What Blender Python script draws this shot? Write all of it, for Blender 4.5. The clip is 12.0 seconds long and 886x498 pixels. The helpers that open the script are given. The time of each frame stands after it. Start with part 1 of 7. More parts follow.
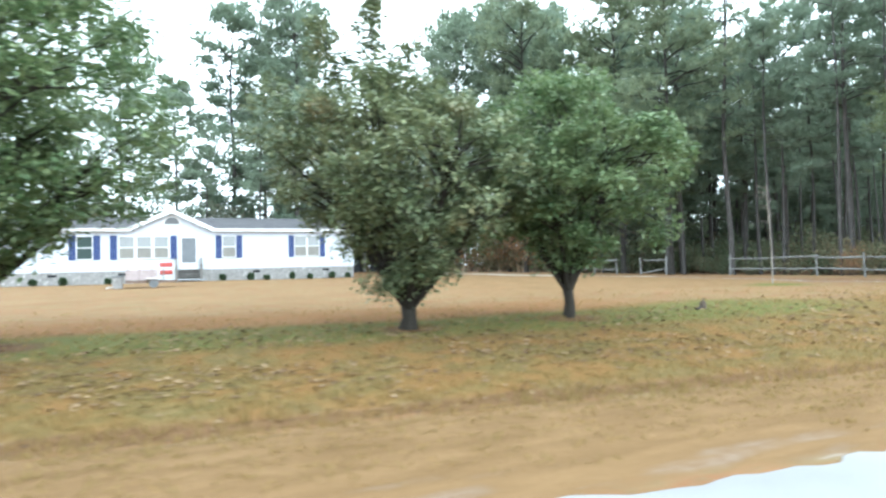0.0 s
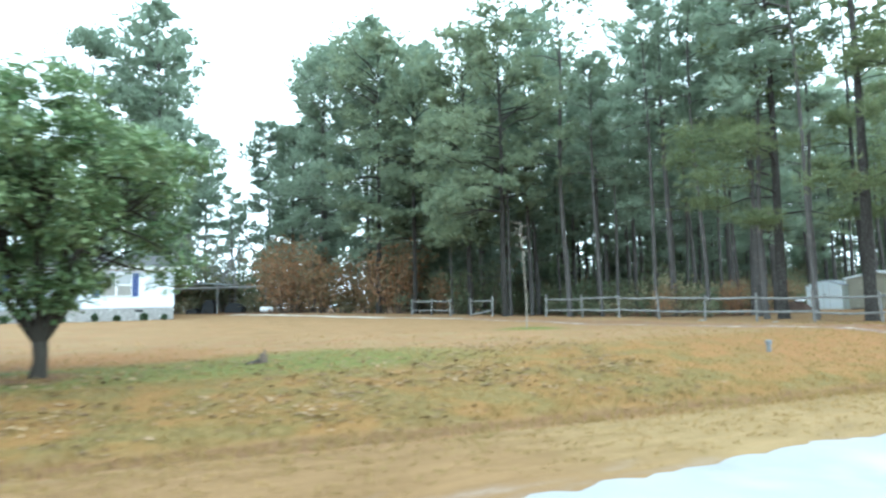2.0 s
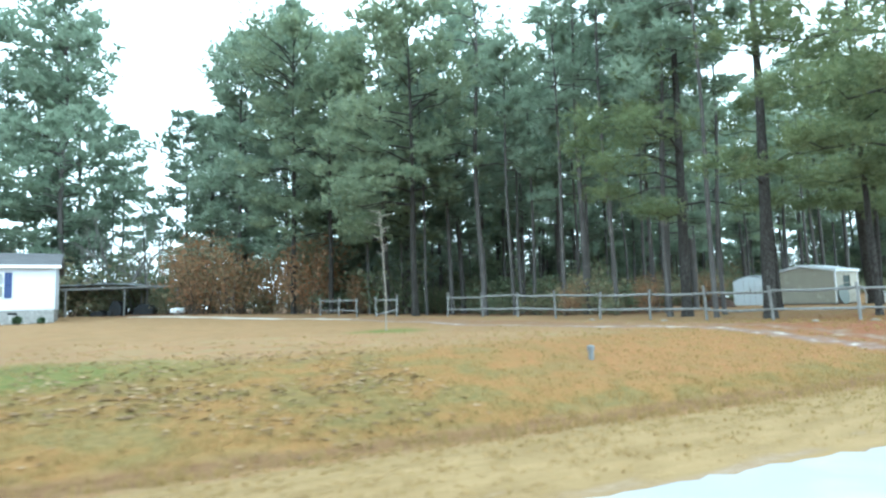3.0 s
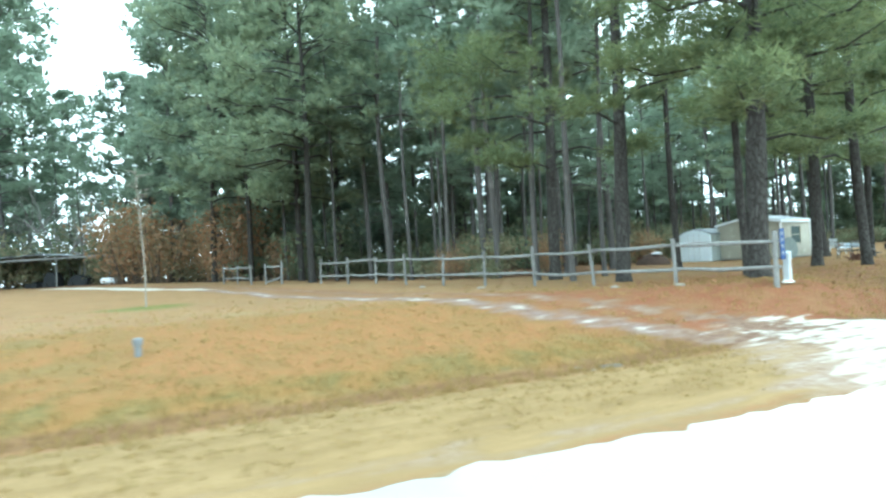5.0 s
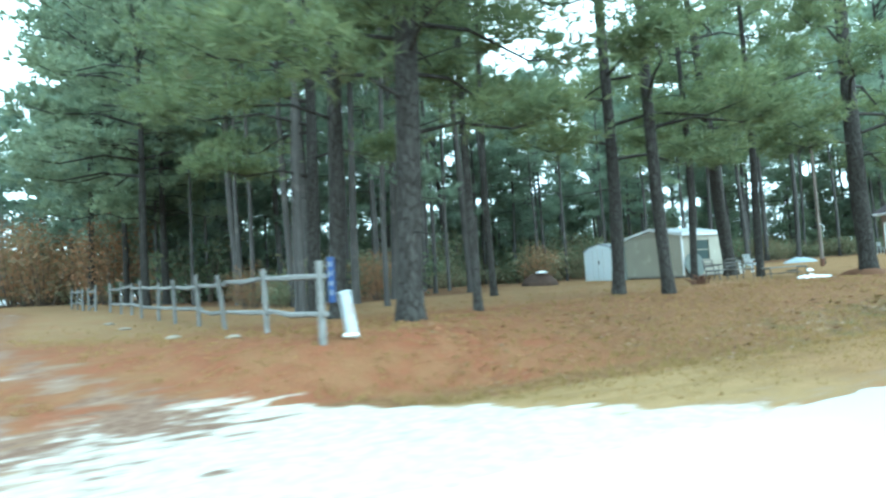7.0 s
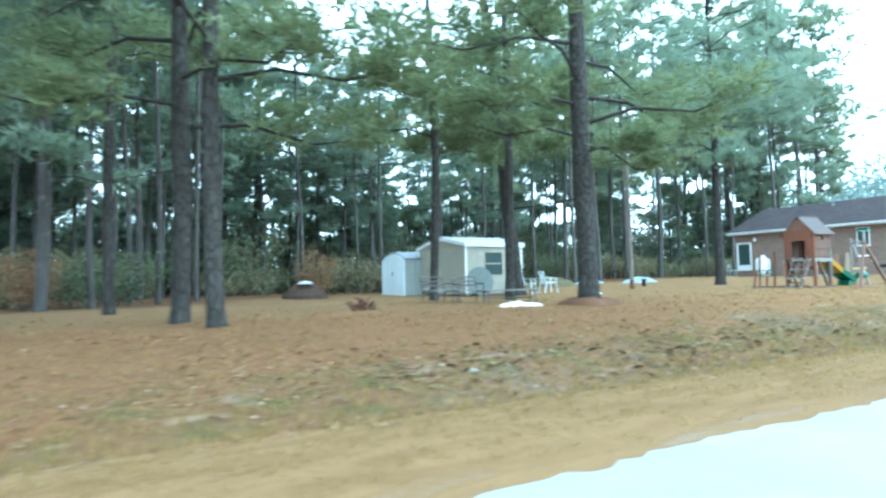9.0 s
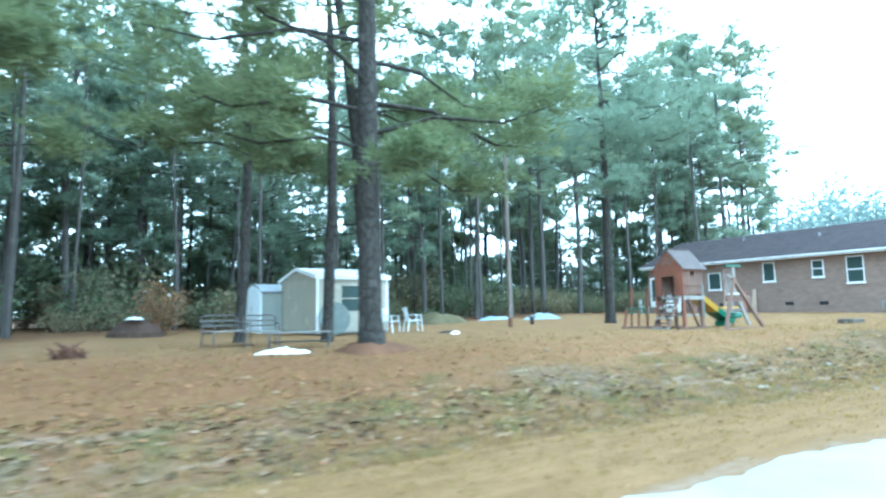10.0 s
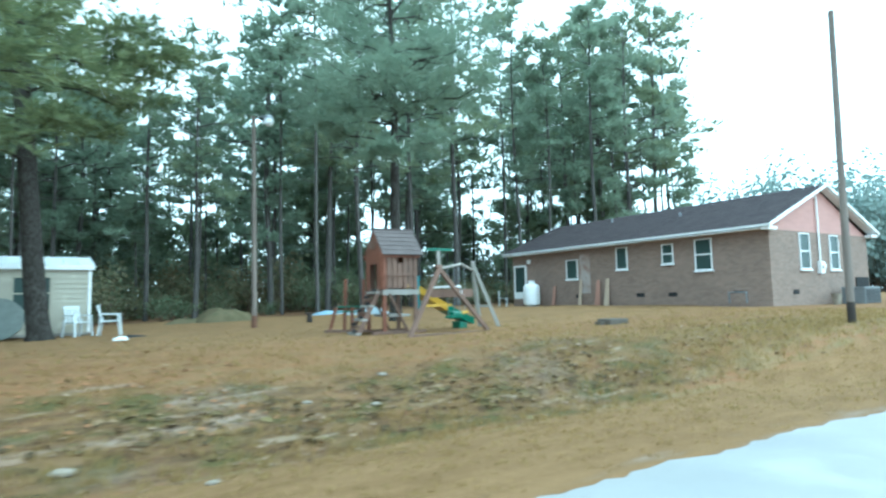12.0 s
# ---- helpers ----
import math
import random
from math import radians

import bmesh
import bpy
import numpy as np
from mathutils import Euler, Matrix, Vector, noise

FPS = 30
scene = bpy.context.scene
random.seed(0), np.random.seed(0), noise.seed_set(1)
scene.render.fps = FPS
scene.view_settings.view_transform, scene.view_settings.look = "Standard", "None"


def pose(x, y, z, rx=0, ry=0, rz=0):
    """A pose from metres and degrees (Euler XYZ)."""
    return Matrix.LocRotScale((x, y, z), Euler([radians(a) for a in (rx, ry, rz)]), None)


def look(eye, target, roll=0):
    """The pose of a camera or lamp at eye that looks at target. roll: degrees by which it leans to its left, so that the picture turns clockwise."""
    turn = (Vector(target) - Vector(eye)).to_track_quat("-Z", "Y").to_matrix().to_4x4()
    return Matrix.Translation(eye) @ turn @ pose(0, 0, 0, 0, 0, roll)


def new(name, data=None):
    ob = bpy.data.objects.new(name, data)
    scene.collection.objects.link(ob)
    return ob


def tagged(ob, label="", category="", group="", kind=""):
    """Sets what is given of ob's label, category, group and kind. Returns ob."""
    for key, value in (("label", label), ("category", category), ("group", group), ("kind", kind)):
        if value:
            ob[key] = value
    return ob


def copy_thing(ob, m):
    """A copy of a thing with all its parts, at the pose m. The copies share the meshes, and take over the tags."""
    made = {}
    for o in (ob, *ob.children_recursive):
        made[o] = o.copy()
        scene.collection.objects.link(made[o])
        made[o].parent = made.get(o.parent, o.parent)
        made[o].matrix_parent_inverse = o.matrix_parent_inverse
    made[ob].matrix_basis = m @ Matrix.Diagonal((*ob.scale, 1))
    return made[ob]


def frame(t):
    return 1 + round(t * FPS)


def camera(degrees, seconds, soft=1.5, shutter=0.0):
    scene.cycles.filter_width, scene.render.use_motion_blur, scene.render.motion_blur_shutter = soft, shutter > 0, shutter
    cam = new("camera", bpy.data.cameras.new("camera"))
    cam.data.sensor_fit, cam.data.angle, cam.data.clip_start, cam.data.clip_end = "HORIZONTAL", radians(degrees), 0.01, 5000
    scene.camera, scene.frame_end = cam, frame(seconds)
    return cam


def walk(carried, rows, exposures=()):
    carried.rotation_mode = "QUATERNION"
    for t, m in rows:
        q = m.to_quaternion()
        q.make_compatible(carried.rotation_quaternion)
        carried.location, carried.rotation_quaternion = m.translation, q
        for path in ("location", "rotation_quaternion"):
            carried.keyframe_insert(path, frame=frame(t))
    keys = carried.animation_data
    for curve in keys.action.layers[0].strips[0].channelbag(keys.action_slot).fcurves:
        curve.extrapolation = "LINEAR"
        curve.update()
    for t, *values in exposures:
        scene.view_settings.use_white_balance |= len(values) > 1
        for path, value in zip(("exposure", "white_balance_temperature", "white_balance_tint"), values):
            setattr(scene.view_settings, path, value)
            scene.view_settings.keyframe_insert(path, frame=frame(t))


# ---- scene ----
cam = camera(74.6, 12.0, soft=2.4, shutter=0.4)
PATH = [
    (0, (4.65, 1.99, 1.075), (5.445, 3.825, 1.131), -1.4),
    (0.5, (6.70, 1.77, 1.028), (7.513, 3.596, 1.113), -1.5),
    (1, (8.704, 1.536, 1.004), (9.549, 3.345, 1.12), -1.4),
    (1.5, (10.633, 1.201, 0.982), (11.523, 2.986, 1.138), -0.8),
    (2, (12.49, 0.76, 0.958), (13.442, 2.507, 1.146), -1.4),
    (2.5, (14.653, 0.919, 0.906), (15.684, 2.621, 1.11), -1.6),
    (3, (16.8, 0.93, 0.886), (17.843, 2.628, 1.066), -1.9),
    (5, (24.155, -0.364, 0.813), (25.115, 1.389, 0.858), -3.3),
    (5.5, (26.34, -0.662, 0.792), (27.279, 1.102, 0.852), -3.3),
    (6, (28.72, -0.916, 0.757), (29.621, 0.869, 0.782), -3.4),
    (6.5, (31.157, -1.126, 0.796), (32.037, 0.67, 0.789), -4.1),
    (7, (33.675, -1.152, 0.735), (34.547, 0.645, 0.829), -3.7),
    (8.8, (42.385, -0.839, 0.678), (43.376, 0.896, 0.772), -1.3),
    (9, (43.273, -0.843, 0.657), (44.297, 0.873, 0.759), -1.4),
    (9.5, (45.544, -0.882, 0.677), (46.64, 0.784, 0.83), -1.3),
    (10, (48.17, -0.993, 0.742), (49.284, 0.656, 0.951), -1.0),
    (10.5, (50.658, -1.241, 0.729), (51.774, 0.402, 0.964), -0.8),
    (11, (52.917, -1.427, 0.796), (54.049, 0.208, 1.005), -0.7),
    (11.5, (55.179, -1.851, 0.792), (56.317, -0.216, 0.974), -0.8),
    (12, (57.494, -2.015, 0.831), (58.647, -0.389, 0.999), -1.3),
]
walk(cam, [(t, look(*p)) for t, *p in PATH], exposures=[
    (0.0, 0.53, 5550, 0), (0.5, 0.37, 5480, -1), (1.5, 0.51, 5330, -5), (3.0, 0.55, 5120, -9), (5.0, 0.66, 5270, -13),
    (6.0, 0.66, 5090, -15), (7.0, 0.6, 4850, -18), (9.0, 0.83, 4620, -14), (9.5, 0.93, 4560, -13), (10.0, 0.9, 4480, -13), (10.5, 0.6, 4440, -16), (11.0, 0.56, 4460, -18), (11.5, 0.16, 4640, -20), (12.0, 0.20, 4760, -18)])

# ---------------------------------------------------------------- light
world = bpy.data.worlds.new("overcast_sky")
scene.world = world
world.use_nodes = True
wt = world.node_tree
SUN_EL, SUN_AZ = radians(36), radians(-50)      # height, and bearing from +x towards +y
sky = wt.nodes.new("ShaderNodeTexSky")
sky.sky_type = "NISHITA"
sky.sun_disc = False
sky.sun_elevation = SUN_EL
sky.sun_rotation = radians(90) - SUN_AZ
sky.air_density, sky.dust_density, sky.ozone_density = 1.0, 2.0, 1.0
pale = wt.nodes.new("ShaderNodeHueSaturation")
pale.inputs["Saturation"].default_value = 0.22
wt.links.new(sky.outputs[0], pale.inputs["Color"])
veil = wt.nodes.new("ShaderNodeMix")          # cloud cover evens the sky out
veil.data_type = "RGBA"
veil.inputs[0].default_value = 0.8
veil.inputs[7].default_value = (21.0, 21.6, 22.2, 1)
wt.links.new(pale.outputs[0], veil.inputs[6])
wt.links.new(veil.outputs[2], wt.nodes["Background"].inputs[0])
wt.nodes["Background"].inputs[1].default_value = 0.15
sun_data = bpy.data.lights.new("sun", "SUN")
sun_data.energy, sun_data.angle, sun_data.color = 1.4, radians(25), (1.0, 0.97, 0.92)
sun = new("sun", sun_data)
sun.matrix_world = look((0, 0, 60), (-60 * math.cos(SUN_AZ), -60 * math.sin(SUN_AZ), 60 - 60 * math.tan(SUN_EL)))


# ---------------------------------------------------------------- materials
def mat(name, a, b, scale=6.0, rough=0.85, bump=0.2, metal=0.0, fine=60.0, wear=None, wear_at=0.62,
        wear_scale=1.5, stretch=(1, 1, 1), island=0.0, rnd=0.0, sub=0.0):
    """Two tones mixed by coarse and fine noise, an optional third tone as worn patches, and fine relief."""
    m = bpy.data.materials.new(name)
    m.use_nodes = True
    nt = m.node_tree
    N, L = nt.nodes, nt.links
    bs = N["Principled BSDF"]
    bs.inputs["Roughness"].default_value = rough
    bs.inputs["Metallic"].default_value = metal
    if rough >= 0.9:
        bs.inputs["Specular IOR Level"].default_value = 0.15
    co = N.new("ShaderNodeTexCoord")
    mp = N.new("ShaderNodeMapping")
    mp.inputs["Scale"].default_value = stretch
    L.new(co.outputs["Object"], mp.inputs[0])
    n1, n2 = N.new("ShaderNodeTexNoise"), N.new("ShaderNodeTexNoise")
    n1.inputs["Scale"].default_value, n1.inputs["Detail"].default_value = scale, 5
    n2.inputs["Scale"].default_value, n2.inputs["Detail"].default_value = fine, 3
    for n in (n1, n2):
        L.new(mp.outputs[0], n.inputs["Vector"])
    add = N.new("ShaderNodeMath")
    add.operation = "MULTIPLY_ADD"
    add.inputs[1].default_value = 0.5
    L.new(n2.outputs[0], add.inputs[0])
    half = N.new("ShaderNodeMath")
    half.operation = "MULTIPLY_ADD"
    half.inputs[1].default_value, half.inputs[2].default_value = 1.6, -0.55
    L.new(n1.outputs[0], half.inputs[0])
    L.new(half.outputs[0], add.inputs[2])
    fac = add.outputs[0]
    if island:
        geo = N.new("ShaderNodeNewGeometry")
        ai = N.new("ShaderNodeMath")
        ai.operation = "MULTIPLY_ADD"
        ai.inputs[1].default_value = island
        L.new(geo.outputs["Random Per Island"], ai.inputs[0])
        L.new(fac, ai.inputs[2])
        sb = N.new("ShaderNodeMath")
        sb.operation = "SUBTRACT"
        sb.inputs[1].default_value = island * 0.5 + 0.1
        L.new(ai.outputs[0], sb.inputs[0])
        fac = sb.outputs[0]
    if rnd:
        oi = N.new("ShaderNodeObjectInfo")
        ar = N.new("ShaderNodeMath")
        ar.operation = "MULTIPLY_ADD"
        ar.inputs[1].default_value = rnd
        L.new(oi.outputs["Random"], ar.inputs[0])
        L.new(fac, ar.inputs[2])
        sr = N.new("ShaderNodeMath")
        sr.operation = "SUBTRACT"
        sr.inputs[1].default_value = rnd * 0.5
        L.new(ar.outputs[0], sr.inputs[0])
        fac = sr.outputs[0]
    mx = N.new("ShaderNodeMix")
    mx.data_type, mx.clamp_factor = "RGBA", True
    mx.inputs[6].default_value, mx.inputs[7].default_value = (*a, 1), (*b, 1)
    L.new(fac, mx.inputs[0])
    col = mx.outputs[2]
    if wear:
        n3 = N.new("ShaderNodeTexNoise")
        n3.inputs["Scale"].default_value, n3.inputs["Detail"].default_value = wear_scale, 8
        L.new(co.outputs["Object"], n3.inputs["Vector"])
        rp = N.new("ShaderNodeValToRGB")
        rp.color_ramp.elements[0].position, rp.color_ramp.elements[1].position = wear_at - 0.06, wear_at + 0.08
        L.new(n3.outputs[0], rp.inputs[0])
        m2 = N.new("ShaderNodeMix")
        m2.data_type = "RGBA"
        m2.inputs[7].default_value = (*wear, 1)
        L.new(rp.outputs[0], m2.inputs[0])
        L.new(col, m2.inputs[6])
        col = m2.outputs[2]
    L.new(col, bs.inputs["Base Color"])
    if bump:
        bp = N.new("ShaderNodeBump")
        bp.inputs["Strength"].default_value, bp.inputs["Distance"].default_value = bump, 0.02
        L.new(n2.outputs[0], bp.inputs["Height"])
        L.new(bp.outputs[0], bs.inputs["Normal"])
    if sub:
        # thin leaves let some light through
        tr = N.new("ShaderNodeBsdfTranslucent")
        L.new(col, tr.inputs[0])
        ms = N.new("ShaderNodeMixShader")
        ms.inputs[0].default_value = sub
        L.new(bs.outputs[0], ms.inputs[1])
        L.new(tr.outputs[0], ms.inputs[2])
        L.new(ms.outputs[0], N["Material Output"].inputs[0])
    return m


def glass(name, tint=(0.05, 0.07, 0.08), rough=0.06, gloss=0.5):
    m = bpy.data.materials.new(name)
    m.use_nodes = True
    bs = m.node_tree.nodes["Principled BSDF"]
    bs.inputs["Base Color"].default_value = (*tint, 1)
    bs.inputs["Roughness"].default_value = rough
    bs.inputs["Specular IOR Level"].default_value = gloss
    bs.inputs["IOR"].default_value = 1.5
    return m


def brick_mat():
    m = bpy.data.materials.new("brown_brick")
    m.use_nodes = True
    N, L = m.node_tree.nodes, m.node_tree.links
    bs = N["Principled BSDF"]
    bs.inputs["Roughness"].default_value = 0.9
    co = N.new("ShaderNodeTexCoord")
    sp = N.new("ShaderNodeSeparateXYZ")
    L.new(co.outputs["Object"], sp.inputs[0])
    ad = N.new("ShaderNodeMath")
    ad.operation = "ADD"
    L.new(sp.outputs[0], ad.inputs[0])
    L.new(sp.outputs[1], ad.inputs[1])
    cb = N.new("ShaderNodeCombineXYZ")
    L.new(ad.outputs[0], cb.inputs[0])
    L.new(sp.outputs[2], cb.inputs[1])
    br = N.new("ShaderNodeTexBrick")
    br.inputs["Color1"].default_value = (0.245, 0.175, 0.14, 1)
    br.inputs["Color2"].default_value = (0.18, 0.128, 0.104, 1)
    br.inputs["Mortar"].default_value = (0.27, 0.23, 0.2, 1)
    br.inputs["Scale"].default_value = 1.0
    br.inputs["Mortar Size"].default_value = 0.006
    br.inputs["Brick Width"].default_value = 0.21
    br.inputs["Row Height"].default_value = 0.075
    L.new(cb.outputs[0], br.inputs["Vector"])
    n = N.new("ShaderNodeTexNoise")
    n.inputs["Scale"].default_value, n.inputs["Detail"].default_value = 0.9, 6
    L.new(co.outputs["Object"], n.inputs["Vector"])
    mx = N.new("ShaderNodeMix")
    mx.data_type, mx.blend_type = "RGBA", "MULTIPLY"
    mx.inputs[0].default_value = 0.7
    L.new(br.outputs[0], mx.inputs[6])
    rp = N.new("ShaderNodeValToRGB")
    rp.color_ramp.elements[0].color, rp.color_ramp.elements[1].color = (0.75, 0.72, 0.7, 1), (1.1, 1.08, 1.05, 1)
    L.new(n.outputs[0], rp.inputs[0])
    L.new(rp.outputs[0], mx.inputs[7])
    L.new(mx.outputs[2], bs.inputs["Base Color"])
    bp = N.new("ShaderNodeBump")
    bp.inputs["Strength"].default_value, bp.inputs["Distance"].default_value = 0.6, 0.008
    bp.invert = True
    L.new(br.outputs[1], bp.inputs["Height"])
    L.new(bp.outputs[0], bs.inputs["Normal"])
    return m


def bark_mat():
    """Old pine bark: long grey-brown plates parted by dark furrows."""
    m = bpy.data.materials.new("plated_pine_bark")
    m.use_nodes = True
    N, L = m.node_tree.nodes, m.node_tree.links
    bs = N["Principled BSDF"]
    bs.inputs["Roughness"].default_value = 0.95
    bs.inputs["Specular IOR Level"].default_value = 0.15
    co, mp = N.new("ShaderNodeTexCoord"), N.new("ShaderNodeMapping")
    mp.inputs["Scale"].default_value = (1, 1, 0.32)
    L.new(co.outputs["Object"], mp.inputs[0])
    wob = N.new("ShaderNodeTexNoise")
    wob.inputs["Scale"].default_value, wob.inputs["Detail"].default_value = 7, 4
    L.new(mp.outputs[0], wob.inputs["Vector"])
    shift = N.new("ShaderNodeMix")
    shift.data_type = "VECTOR"
    shift.inputs[0].default_value = 0.14
    L.new(mp.outputs[0], shift.inputs[4])
    L.new(wob.outputs["Color"], shift.inputs[5])
    edge, cell = N.new("ShaderNodeTexVoronoi"), N.new("ShaderNodeTexVoronoi")
    edge.feature = "DISTANCE_TO_EDGE"
    for v in (edge, cell):
        v.inputs["Scale"].default_value = 15
        L.new(shift.outputs[1], v.inputs["Vector"])
    crack = N.new("ShaderNodeMapRange")
    crack.inputs[1].default_value, crack.inputs[2].default_value = 0.02, 0.2
    L.new(edge.outputs[0], crack.inputs[0])
    tone = N.new("ShaderNodeMix")
    tone.data_type = "RGBA"
    tone.inputs[6].default_value, tone.inputs[7].default_value = (0.048, 0.045, 0.04, 1), (0.076, 0.071, 0.064, 1)
    L.new(cell.outputs["Color"], tone.inputs[0])
    furrow = N.new("ShaderNodeMix")
    furrow.data_type = "RGBA"
    furrow.inputs[6].default_value = (0.03, 0.026, 0.023, 1)
    L.new(crack.outputs[0], furrow.inputs[0])
    L.new(tone.outputs[2], furrow.inputs[7])
    L.new(furrow.outputs[2], bs.inputs["Base Color"])
    add = N.new("ShaderNodeMath")
    add.operation = "MULTIPLY_ADD"
    add.inputs[1].default_value = 0.3
    L.new(wob.outputs[0], add.inputs[0])
    L.new(crack.outputs[0], add.inputs[2])
    bp = N.new("ShaderNodeBump")
    bp.inputs["Strength"].default_value, bp.inputs["Distance"].default_value = 0.9, 0.025
    L.new(add.outputs[0], bp.inputs["Height"])
    L.new(bp.outputs[0], bs.inputs["Normal"])
    return m


